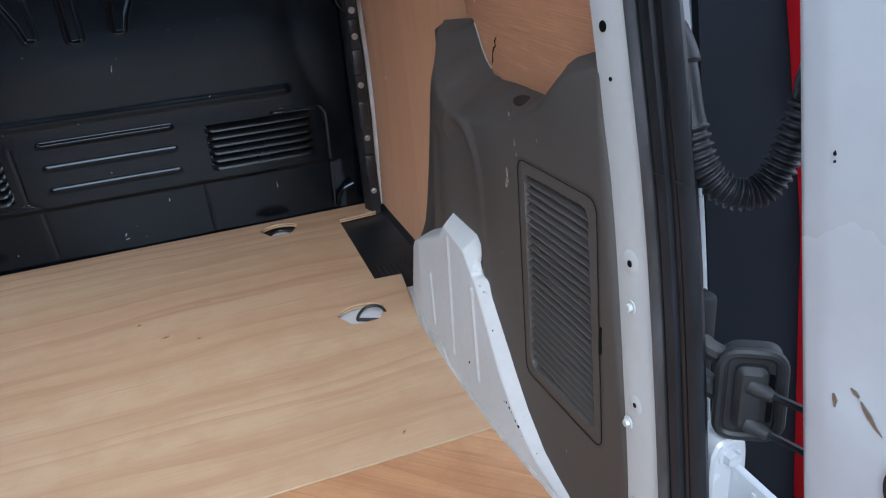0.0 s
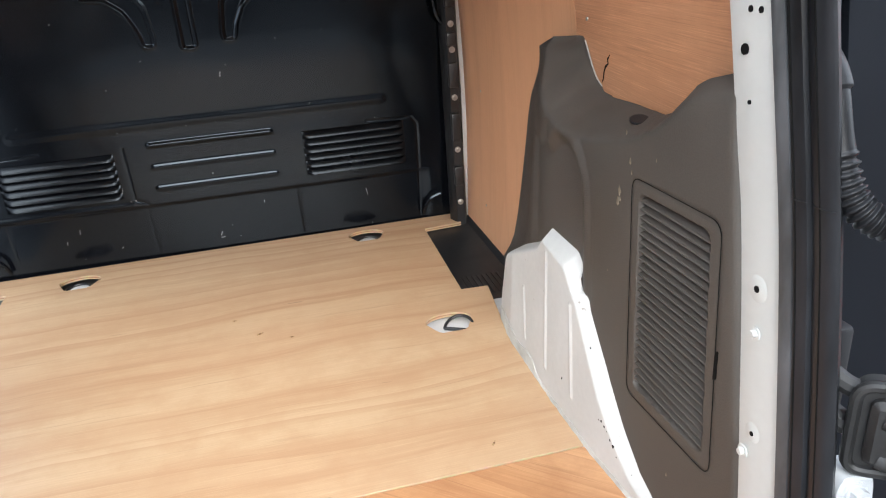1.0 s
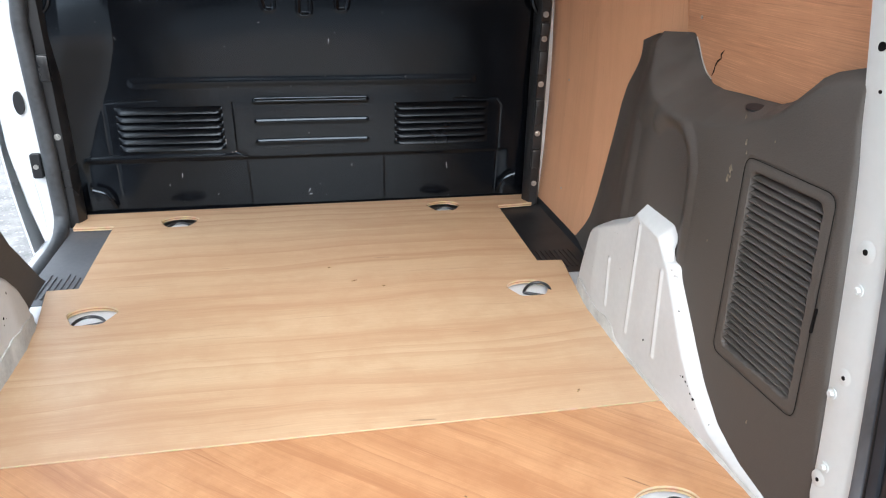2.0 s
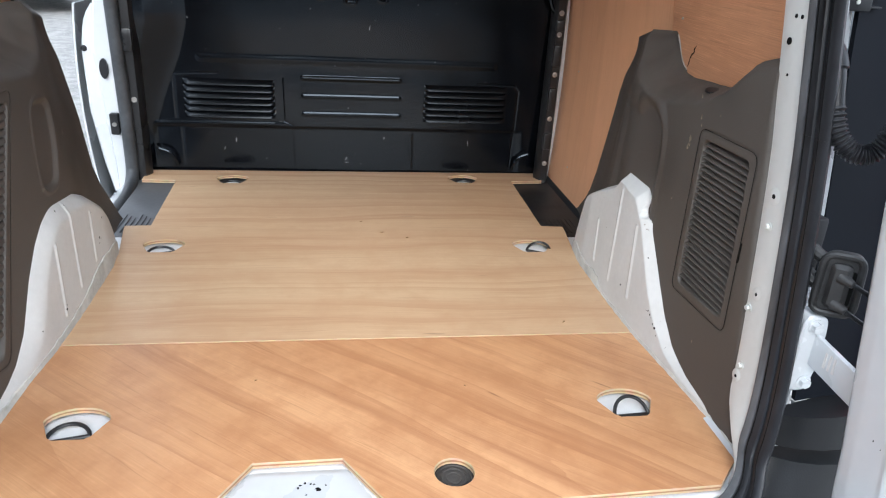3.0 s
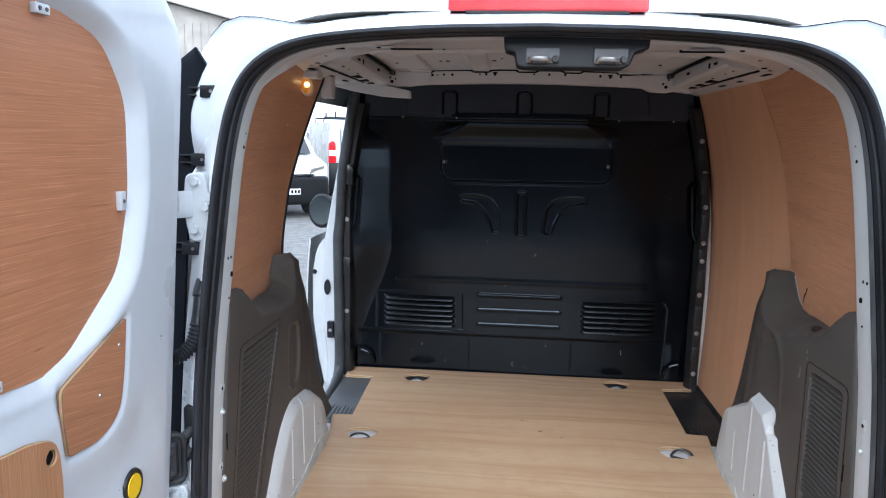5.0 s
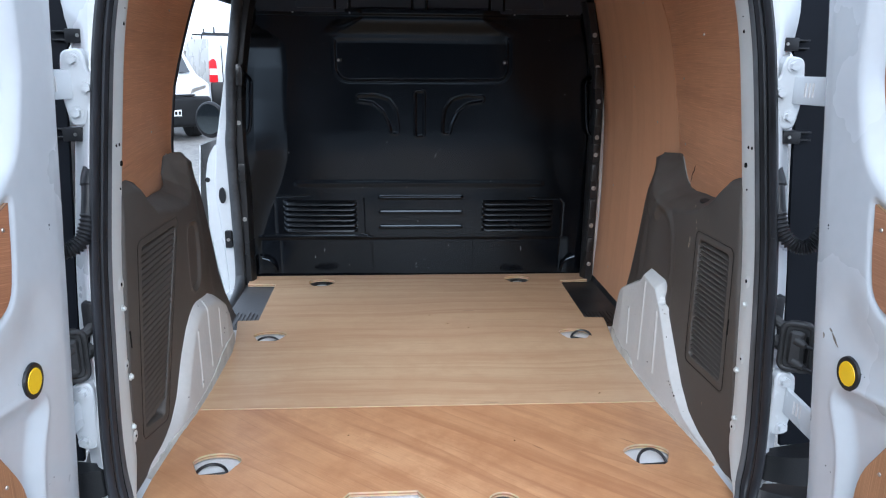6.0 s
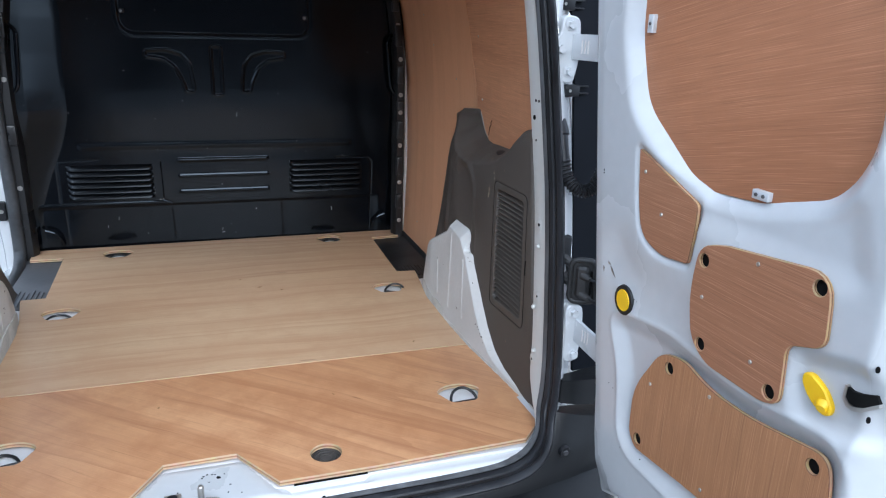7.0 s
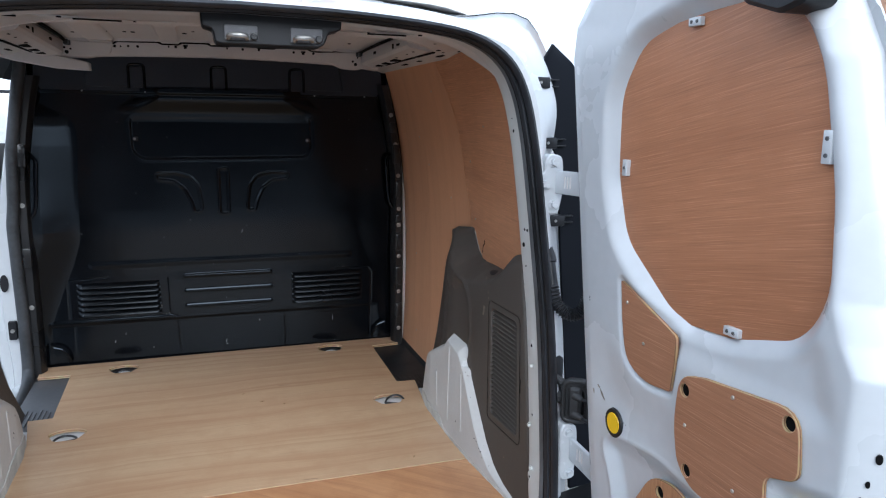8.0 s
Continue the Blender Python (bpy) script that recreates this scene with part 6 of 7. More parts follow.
    rod(bm, (s * (DOOR_X - 0.001), -0.639 + shift, 1.012), (s * (DOOR_X + 0.006), -0.636 + shift, 1.015), 0.006, 0.011, seg=14)
    part("pull", bm, YELLOW, t, "yellow plastic release pull")
    # latch mouth and holes in the closing edge
    bm = B()
    edge_x = lambda u: 0.055 * max(0.0, (0.055 - (u + 0.7435)) / 0.055) ** 1.25
    to_edge = lambda u, v, w: (s * (w + edge_x(u)), u + shift, v)
    plate(bm, [(-0.670, 1.061), (-0.678, 1.059), (-0.690, 1.061), (-0.702, 1.064), (-0.706, 1.054), (-0.694, 1.044), (-0.684, 1.041), (-0.676, 1.042), (-0.670, 1.047)], [], DOOR_X - 0.0015, DOOR_X + 0.003, to_edge)
    part("latch_mouth", bm, HOLE, t)
    bm = B()
    plate(bm, [(-0.667, 1.063), (-0.6705, 1.063), (-0.6705, 1.047), (-0.676, 1.0415), (-0.684, 1.0405), (-0.694, 1.0435), (-0.706, 1.0535), (-0.707, 1.049), (-0.694, 1.038), (-0.684, 1.035), (-0.674, 1.036), (-0.667, 1.044)], [], DOOR_X - 0.003, DOOR_X + 0.003, to_edge)
    part("latch_lip", bm, STEEL, t)
    for u, v, k in ((-0.698, 1.097, 0.95), (-0.708, 1.107, 0.95), (-0.7125, 1.130, 1.0), (-0.70, 1.03, 0.95), (-0.7185, 1.166, 1.5)):
        piece("edge_hole", oval, t, (s * (DOOR_X + edge_x(u) - 0.001), u + shift, v), (0, -90 * s, 38), k)
    # white clips that hold the upper panel
    for u, v, w, h in ((-0.136, 1.484 if s > 0 else 1.460, 0.015, 0.031), (-0.312, 1.732, 0.030, 0.014), (-0.597, 1.543, 0.015, 0.044), (-0.455, 1.252, 0.032, 0.014)):
        bm = B()
        box(bm, (s * (DOOR_X + 0.020) - 0.005, u - w / 2 + shift, v - h / 2), (s * (DOOR_X + 0.020) + 0.005, u + w / 2 + shift, v + h / 2), 0.0014)
        c = part("clip", bm, WHITE, t, "small white plastic clip")
        for du, dv in ((0.0, 0.011), (0.0, -0.011)) if h > 0.04 else ((0.0, 0.0),) if h > 0.02 else ((0.007, 0.0), (-0.007, 0.0)):
            piece("screw", dark_tack, c, (s * (DOOR_X + 0.0148), u + du + shift, v + dv), (0, -90 * s, 0), 0.9)
    # black bracket at the top
    bm = plate(B(), rounded([(-0.455, 1.768), (-0.475, 1.735), (-0.545, 1.712), (-0.585, 1.722), (-0.592, 1.80), (-0.47, 1.80)], 0.01), [], DOOR_X - 0.035, DOOR_X + 0.02, to, 0.006)
    part("top_latch_cover", bm, BLACK_PLASTIC, t, "black plastic latch cover")
    # paint chips near the hinge edge
    skin_x = lambda u, v: float(P.reshape(-1, 3)[int(np.argmin(np.hypot(P[..., 1] - (u + shift), P[..., 2] - v)))][0]) - s * 0.0006
    for u, v, k in ((-0.206, 0.996, 0.5), (-0.214, 0.995, 0.4), (-0.16, 0.80, 0.5), (-0.175, 0.797, 0.4), (-0.28, 0.70, 0.7), (-0.22, 0.69, 0.4), (-0.062, 1.212, 0.8), (-0.063, 1.206, 0.5)):
        piece("paint_chip", chips[int(k * 10) % 4], t, (skin_x(u, v), u + shift, v), (0, -90 * s, 50 * k), k)
    # a torn flake of paint beside the hinge edge
    for run in (((-0.094, 1.026, 0.6), (-0.096, 1.021, 1.6), (-0.097, 1.015, 0.5)), ((-0.106, 1.038, 0.5), (-0.110, 1.036, 1.6), (-0.114, 1.034, 0.8)), ((-0.116, 1.032, 0.5), (-0.120, 1.028, 1.3), (-0.125, 1.024, 1.8), (-0.131, 1.019, 1.1), (-0.138, 1.015, 0.4))) if s > 0 else ():
        pts = [(skin_x(u, v), u + shift, v) for u, v, k in run]
        part("paint_flake", sweep(B(), pts, [(-0.9, -0.15), (0.9, -0.15), (0.9, 0.15), (-0.9, 0.15)], up=(-s, 0, 0), radius=[0.0016 * k for u, v, k in run]), RUSTY, t, "grey bare patch where paint flaked")
    return t


doors = {}
doors[1] = rear_door(1, 0.0, "white rear van door standing open, lined with brown plywood panels")
doors[-1] = rear_door(-1, 0.022, "white rear van door standing open beside the opening, plywood lined")

# ---- hinges, check links, hoses and lamps at the rear pillars ----
hb = bolt_mesh(WHITE, 0.009, 0.008, 0.0125)


def hinge_edge(z):
    """Front edge of the opened right door, where the hinge arms enter it."""
    return float(np.interp(z, [0.60, 0.70, 1.70], [-0.119, -0.107, 0.063]))


def hinge(s, z):
    y = ring_y(z) - 0.006
    far = 0.010 if z < 1 else 0.0
    X0 = 0.672 + far
    out = rounded([(0.682, z + 0.058), (0.648, z + 0.064), (0.640, z + 0.042), (0.640, z + 0.024), (0.624, z + 0.012), (0.622, z - 0.016), (0.638, z - 0.030), (0.643, z - 0.046), (0.648, z - 0.074), (0.677, z - 0.074), (0.686, z - 0.03), (0.686, z + 0.03)], 0.012)
    out = [(max(u + far, 0.652 if z < 1 else 0.0), v) for u, v in out]
    bm = plate(B(), out, [], y - 0.014, y + 0.02, lambda u, v, w: (s * u, w, v), 0.003)
    t = part("door_hinge", bm, WHITE, doors[s], "white painted steel hinge")
    for dx, dz in ((-0.011, 0.044), (-0.031, -0.005), (-0.008, -0.050)) if z > 1 else ((-0.011, 0.044), (-0.004, -0.056)):
        piece("bolt", hb, t, (s * (X0 + dx), y - 0.014, z + dz), (90, 0, 0))
    a0, a1 = Vector((s * (X0 - 0.002), y - 0.008, z)), Vector((s * (0.695 if s > 0 else 0.703), hinge_edge(z) + (0.045 if s < 0 else 0.004), z))
    a0.z, a1.z = (z + 0.004, z - 0.016) if z < 1 else (z, z)
    part("arm", sweep(B(), [a0, a1], rounded([(-0.005, -0.026), (0.005, -0.026), (0.005, 0.026), (-0.005, 0.026)], 0.003, 2)), WHITE, t)
    d = (a1 - a0).normalized()
    face = Vector((-s * abs(d.y), -abs(d.x), 0)) * 0.0052
    for k in range(3):
        bm = B()
        p0 = a0 + d * (0.035 + 0.009 * k) + face
        box(bm, (p0.x - 0.0012, p0.y - 0.002, z - 0.012), (p0.x + 0.0012, p0.y + 0.002, z + 0.014))
        part("stamped_bar", bm, PRIMER, t)
    return t


for s in (1, -1):
    hinge(s, 1.435)
    hinge(s, 0.836)
    # black corner trim with clips, lamp behind it
    t = thing("pillar_cover", (s * 0.75, 0.16, 0.9), "satin black plastic cover strip on the rear pillar", "pillar cover", "pillar covers")
    rows = []
    for z in np.linspace(0.72, 1.745, 52):
        y = ring_y(z) + 0.03
        xi = float(np.interp(z, [0.72, 1.35, 1.45, 1.47, 1.5, 1.543, 1.576, 1.684, 1.705, 1.745], [0.70, 0.70, 0.705, 0.714, 0.692, 0.690, 0.677, 0.658, 0.672, 0.70]))
        xo = float(np.interp(z, [0.65, 1.05, 1.25, 1.6, 1.7, 1.745], [0.826, 0.840, 0.826, 0.795, 0.765, 0.712]))
        rows.append([(s * (xi + (xo - xi) * u), y + 0.02 * u, z) for u in np.linspace(0, 1, 8)])
    part("strip", slab(rows, (0, 0.01, 0)), BLUE_BLACK, t)
    for z in (1.655, 1.52, 1.345):
        xi = float(np.interp(z, [0.72, 0.8, 1.2, 1.4, 1.6, 1.745], [0.705, 0.70, 0.698, 0.696, 0.678, 0.665]))
        y = ring_y(z) + 0.03
        bm = B()
        box(bm, (s * (xi - 0.016) - 0.018, y - 0.028, z - 0.013), (s * (xi - 0.016) + 0.018, y + 0.006, z + 0.012), 0.003)
        c = part("clip", bm, BLACK_PLASTIC, t)
        piece("screw", tack, c, (s * (xi - 0.022), y - 0.0285, z), (90, 0, 0))
        bm = B()
        box(bm, (s * (xi + 0.015) - 0.02, y - 0.008, z + 0.006), (s * (xi + 0.015) + 0.02, y + 0.006, z + 0.009), 0.001)
        box(bm, (s * (xi + 0.015) - 0.02, y - 0.008, z - 0.009), (s * (xi + 0.015) + 0.02, y + 0.006, z - 0.006), 0.001)
        part("clip_ribs", bm, BLACK_PLASTIC, c)
    t = thing("tail_lamp", (s * 0.85, 0.18, 0.75), "tall red tail lamp at the body corner", "tail lamp", "tail lamps")
    rows = []
    for z in np.linspace(0.72, 1.56, 20):
        y = ring_y(z) + 0.0
        k = float(np.interp(z, [0.65, 1.05, 1.25, 1.6], [0.822, 0.836, 0.822, 0.790]))
        rows.append([(s * (k + x), y + dy, z) for x, dy in ((0.0, 0.06), (0.004, 0.035), (0.02, 0.03), (0.055, 0.05), (0.075, 0.10), (0.08, 0.18))])
    part("lens", slab(rows, (0, 0.008, 0)), RED_LENS, t)
    back = [[(x + s * 0.004, y + 0.012, z) for x, y, z in r] for r in rows]
    part("housing", slab(back, (0, 0.03, 0)), BLACK_PLASTIC, t, "black lamp housing")
    for z0 in (0.80, 1.02, 1.22):
        r = rows[int(np.argmin([abs(q[0][2] - z0) for q in rows]))]
        bm = plate(B(), rounded([(0.010, z0 - 0.03), (0.045, z0 - 0.03), (0.045, z0 + 0.03), (0.010, z0 + 0.03)], 0.008), [], 0.0, 0.006, lambda u, v, w: (r[0][0] + s * u, r[2][1] - 0.004 + w + 0.3 * max(0, u - 0.02), v), 0.001)
        part("reflector", bm, RED_LENS, t, "bright red reflector field")
    # check link with its rubber gaiter
    t = thing("check_link", (s * 0.70, 0.05, 0.93), "black rubber check link cover between pillar and door", "check link", "check links")
    # the plate is turned towards the opening; u runs along it, w out of it, z up
    C, U1, W1 = Vector((s * 0.683, 0.006, 0.954)), Vector((s * 0.76, -0.65, 0)), Vector((-s * 0.65, -0.76, 0))
    at = lambda u, v, w: C + U1 * u + W1 * w + Vector((0, 0, v))
    outline = rounded([(-0.028, 0.048), (0.025, 0.051), (0.029, -0.044), (-0.028, -0.050)], 0.018, 7)
    g = part("cover", plate(B(), outline, [], 0.004, -0.016, at, 0.003), DUSTY_RUBBER, t)
    part("rim", sweep(B(), [at(u * 0.97, v * 0.97, 0.004) for u, v in outline], circle(0.0058, 10), closed=True, up=W1), DUSTY_RUBBER, g)
    part("pad", plate(B(), rounded([(-0.015, 0.036), (0.013, 0.037), (0.014, -0.033), (-0.015, -0.034)], 0.009, 5), [], 0.016, 0.0, at, 0.006), DUSTY_RUBBER, g)
    part("slot", plate(B(), rounded([(0.0145, 0.028), (0.0195, 0.026), (0.0200, -0.026), (0.0150, -0.028)], 0.003), [], 0.0048, 0.002, at), HOLE, g)
    for v, d in ((0.017, 0.035), (-0.026, 0.040)):
        part("boot", rod(B(), at(0.0, v, 0.010), at(0.018, v - 0.004, 0.020), 0.010, 0.0055, seg=14), DUSTY_RUBBER, t)
        part("rod", rod(B(), at(0.010, v - 0.002, 0.016), (s * 0.742, -0.062, C.z + v - d), 0.0038, seg=10), BLACK_PLASTIC, t)
    for v, k in ((0.035, 0.010), (-0.005, 0.012)):
        arm = curve([at(-0.010, v - 0.006, -0.012), (s * 0.664, 0.035, C.z + v), (s * 0.653, 0.055, C.z + v + 0.012)], 10)
        part("bracket", sweep(B(), arm, circle(k, 10)), DUSTY_RUBBER, t)
    bm = B()
    box(bm, (s * 0.660 - 0.012, 0.045, 0.925), (s * 0.660 + 0.012, 0.075, 1.045), 0.006)
    part("base", bm, BLACK_PLASTIC, t)
    # corrugated wiring hose
    t = thing("wiring_hose", (s * 0.66, 0.1, 1.2), "black corrugated rubber wiring hose looping into the door", "hose", "wiring hoses")
    y0 = ring_y(1.22) - 0.005
    path = curve([(s * 0.650, 0.125, 1.290), (s * 0.648, 0.095, 1.262), (s * 0.648, 0.076, 1.21), (s * 0.655, 0.060, 1.168), (s * 0.675, 0.044, 1.146), (s * 0.698, 0.034, 1.150), (s * 0.713, 0.028, 1.18), (s * 0.722, 0.022, 1.225), (s * 0.728, 0.015, 1.27)], 300)
    rad = [0.0136 + (0.0 if (k < 80 or k > 262) else 0.0019 * math.sin(k * 2 * math.pi / 6.6)) + (0.003 if k < 44 else 0) + (0.002 if k > 270 else 0) for k in range(300)]
    part("hose", sweep(B(), path, circle(1.0, 12), up=(0, 1, 0.2), radius=rad), BLACK_PLASTIC, t, sharp=80)
    bm = rod(B(), (s * 0.650, 0.135, 1.298), (s * 0.648, 0.10, 1.270), 0.019, 0.0155, seg=18)
    part("grommet", bm, BLACK_PLASTIC, t)

# ---- latch plate under the header ----
t = thing("latch_plate", (0.065, 0.24, 1.72), "black plastic cover with two steel door strikers under the header", "latch plate")
yl = 0.245
bm = plate(B(), rounded([(-0.075, 1.775), (-0.072, 1.748), (-0.052, 1.742), (-0.048, 1.718), (-0.035, 1.714), (0.158, 1.714), (0.172, 1.72), (0.182, 1.745), (0.208, 1.752), (0.21, 1.775)], 0.005), [], yl - 0.012, yl + 0.05, lambda u, v, w: (u, w, v), 0.003)
part("cover", bm, BLACK_PLASTIC, t)
for x in (0.004, 0.136):
    bm = plate(B(), rounded([(x - 0.034, 1.722), (x + 0.032, 1.722), (x + 0.032, 1.752), (x - 0.034, 1.752)], 0.004), [], yl - 0.016, yl - 0.01, lambda u, v, w: (u, w, v), 0.001)
    pl = part("striker_plate", bm, ZINC_DULL, t)
    bm = sweep(B(), curve([(x - 0.026, yl - 0.018, 1.726), (x - 0.024, yl - 0.03, 1.730), (x - 0.004, yl - 0.034, 1.730), (x + 0.008, yl - 0.03, 1.729), (x + 0.01, yl - 0.018, 1.726)], 16), circle(0.0048, 8))
    part("loop", bm, STEEL, pl)
    bm = rod(B(), (x + 0.024, yl - 0.016, 1.730), (x + 0.024, yl - 0.024, 1.730), 0.008, 0.006, seg=14)
    part("bolt", bm, BLACK_STEEL, pl)

# ---- amber lamp on the left rail ----
t = thing("interior_lamp", (-0.645, 0.83, 1.72), "amber glowing interior lamp on the roof rail", "lamp")
bm = B()
bmesh.ops.create_uvsphere(bm, u_segments=24, v_segments=14, radius=1, matrix=Matrix.Translation((-0.645, 0.83, 1.711)) @ Matrix.Rotation(radians(-14), 4, "Y") @ Matrix.Diagonal((0.020, 0.016, 0.029, 1)))
part("lens", bm, AMBER, t)
bm = B()
bmesh.ops.create_uvsphere(bm, u_segments=14, v_segments=8, radius=0.008, matrix=Matrix.Translation((-0.641, 0.817, 1.715)))
part("bulb", bm, BULB, t, "warm glowing bulb")
ringp = [(-0.645 + 0.0175 * math.cos(a) - 0.006 * math.sin(a), 0.821, 1.711 + 0.026 * math.sin(a)) for a in np.linspace(0, 2 * math.pi, 25)[:-1]]
part("bezel", sweep(B(), ringp, circle(0.003, 6), closed=True, up=(0, 1, 0)), PRIMER, t)
bm = B()
box(bm, (-0.665, 0.80, 1.733), (-0.605, 0.86, 1.754), 0.004)
part("base", bm, PRIMER, t)
bm = B()
box(bm, (-0.657, 1.02, 1.69), (-0.620, 1.07, 1.76), 0.005)
tagged(part("rail_bracket", bm, PRIMER), "pale steel bracket hanging from the roof rail", "bracket")

# ---- side door opening on the left: front jamb ----
t = thing("side_door_jamb", (-0.78, 1.6, 0.5), "white painted jamb of the open side door with latch and seal", "door jamb", kind="structure")
rows = []
for z in np.linspace(0.42, 1.80, 36):
    xo = float(np.interp(z, [0.42, 0.5, 0.637, 0.81, 1.01, 1.16, 1.324, 1.5, 1.676, 1.8], [0.79, 0.790, 0.790, 0.805, 0.820, 0.800, 0.768, 0.735, 0.704, 0.68]))
    xi = float(np.interp(z, [0.42, 0.52, 0.645, 1.165, 1.24, 1.437, 1.654, 1.8], [0.765, 0.76, 0.742, 0.745, 0.735, 0.722, 0.688, 0.665]))
    rows.append([(-(xi + (xo - xi) * u), 1.59 + dy, z) for u, dy in ((0, 0.012), (0.12, 0.0), (0.5, 0.002), (0.85, 0.004), (0.97, 0.012), (1.0, 0.03))])
part("panel", slab(rows, (0, 0.006, 0)), WHITE, t)
# rounded outer flap of the pillar, a step behind the panel
rows = []
for z in np.linspace(0.42, 1.15, 30):
    xo = float(np.interp(z, [0.42, 0.504, 0.636, 0.81, 1.01, 1.09, 1.13, 1.15], [0.79, 0.808, 0.836, 0.860, 0.860, 0.846, 0.828, 0.812]))
    xi = float(np.interp(z, [0.42, 0.637, 0.81, 1.01, 1.15], [0.775, 0.780, 0.795, 0.810, 0.80]))
    rows.append([(-(xi + (xo - xi) * u), 1.613 + dy, z) for u, dy in ((0, 0.0), (0.4, 0.002), (0.8, 0.006), (0.95, 0.016), (1.0, 0.035))])
part("flap", slab(rows, (0, 0.006, 0)), WHITE, t)
part("plug", rod(B(), (-0.846, 1.625, 1.012), (-0.846, 1.612, 1.012), 0.011, 0.009, seg=16), BLACK_PLASTIC, t)
pts = [(-float(np.interp(z, [0.5, 0.645, 0.82, 1.02, 1.167, 1.24, 1.44, 1.655, 1.76], [0.742, 0.731, 0.731, 0.735, 0.737, 0.728, 0.717, 0.683, 0.665])), 1.574, z) for z in np.linspace(0.62, 1.76, 30)]
pts = [(-0.724, 1.12, 0.572), (-0.724, 1.30, 0.572), (-0.725, 1.44, 0.573), (-0.730, 1.53, 0.585)] + pts
part("seal", sweep(B(), curve(pts, 80), circle(0.0205, 12), up=(0.3, 1, 0.2)), SIDE_RUBBER, t)
bm = plate(B(), [(-0.785 + 0.013 * math.cos(a), 0.955 + 0.032 * math.sin(a)) for a in np.linspace(0, 2 * math.pi, 22)[:-1]], [], 1.583, 1.595, lambda u, v, w: (u, w, v))
part("grommet", bm, BLACK_PLASTIC, t)
bm = plate(B(), rounded([(-0.782, 0.745), (-0.755, 0.745), (-0.755, 0.815), (-0.782, 0.815)], 0.006), [], 1.566, 1.582, lambda u, v, w: (u, w, v), 0.002)
part("latch", bm, BLACK_PLASTIC, t)
bm = rod(B(), (-0.768, 1.566, 0.78), (-0.768, 1.561, 0.78), 0.007, seg=12)
part("latch_pin", bm, STEEL, t)
rows = [[(-(x), y, z) for x, z in ((0.74, 0.58), (0.77, 0.565), (0.80, 0.54), (0.83, 0.48), (0.84, 0.40))] for y in np.linspace(0.78, 1.72, 10)]
part("sill", slab(rows, (0, 0, -0.006)), WHITE, t)
# front door skin and mirror ahead of the jamb
t = thing("front_door", (-0.88, 1.72, 0.4), "white front door skin of the van with a black mirror", "van door")
rows = [[(-(0.872 + 0.035 * math.sin(math.pi * min(1, (z - 0.4) / 0.9)) - 0.02 * (y - 1.7)), y, z) for y in np.linspace(1.70, 2.5, 8)] for z in np.linspace(0.38, 1.14, 14)]
part("skin", slab(rows, (0.006, 0, 0)), WHITE, t)
t = thing("wing_mirror", (-0.98, 2.3, 1.15), "black wing mirror on the front door", "mirror")
bm = B()
bmesh.ops.create_uvsphere(bm, u_segments=20, v_segments=12, radius=1, matrix=Matrix.Translation((-1.0, 2.32, 1.19)) @ Matrix.Diagonal((0.072, 0.05, 0.088, 1)))
for v in bm.verts:
    v.co.y = max(v.co.y, 2.30)
part("housing", bm, BLACK_PLASTIC, t)
bm = plate(B(), [(-1.0 + 0.058 * math.cos(a), 1.195 + 0.072 * math.sin(a)) for a in np.linspace(0, 2 * math.pi, 26)[:-1]], [], 2.292, 2.299, lambda u, v, w: (u, w, v))
part("glass", bm, MIRROR, t)
bm = B()
box(bm, (-0.95, 2.31, 1.10), (-0.88, 2.35, 1.15), 0.01)
part("arm", bm, BLACK_PLASTIC, t)

# ---- rear bumper and brake light ----
t = thing("rear_bumper", (0, -0.12, 0.3), "dark grey plastic rear bumper with a step", "bumper")
rows = []
for x in np.linspace(-0.92, 0.92, 47):
    k = 0.16 * max(0, (abs(x) - 0.50) / 0.27) ** 2
    rows.append([(x, y + k, z) for y, z, u in ((-0.085, 0.524, 0), (-0.118, 0.515, 0), (-0.20, 0.500, 0), (-0.225, 0.485, 0), (-0.235, 0.46, 0), (-0.225, 0.30, 0), (-0.19, 0.25, 0))])
part("shell", slab(rows, (0, 0.01, -0.004)), BUMPER, t)
for s in (1, -1):
    cap_bm = ring_loft([(0.009, 0.0), (0.014, -0.0155), (0.02, -0.0205), (0.06, -0.0245), (0.11, -0.0205), (0.19, -0.002), (0.27, 0.08), (0.26, 0.09)], keep=lambda p: 0.672 < p.y < 0.757 and p.x * s > 0)
    bmesh.ops.holes_fill(cap_bm, edges=[e for e in cap_bm.edges if e.is_boundary])
    part("corner_cap", cap_bm, BUMPER, t)
    bm = rod(B(), (s * 0.637, -0.060, 0.585), (s * 0.637, -0.069, 0.585), 0.014, 0.012, seg=18)
    c = part("screw_cup", bm, BLACK_PLASTIC, t)
    piece("screw", dark_tack, c, (s * 0.637, -0.069, 0.585), (90, 0, 0), 1.8)
    bm = plate(B(), rounded([(s * 0.60, 0.425), (s * 0.74, 0.425), (s * 0.74, 0.465), (s * 0.60, 0.465)], 0.006), [], -0.238, -0.222, lambda u, v, w: (u, w + 0.16 * max(0, (abs(u) - 0.50) / 0.27) ** 2, v), 0.001)
    part("reflector", bm, RED_LENS, t, "red bumper reflector")
bm = ring_loft([(0.007, 0.0), (0.012, -0.0135), (0.018, -0.0185), (0.06, -0.0225), (0.11, -0.0185), (0.19, 0.0), (0.27, 0.08), (0.26, 0.09)], keep=lambda p: p.y < 0.672)
bmesh.ops.holes_fill(bm, edges=[e for e in bm.edges if e.is_boundary])
part("collar", bm, BUMPER, t)
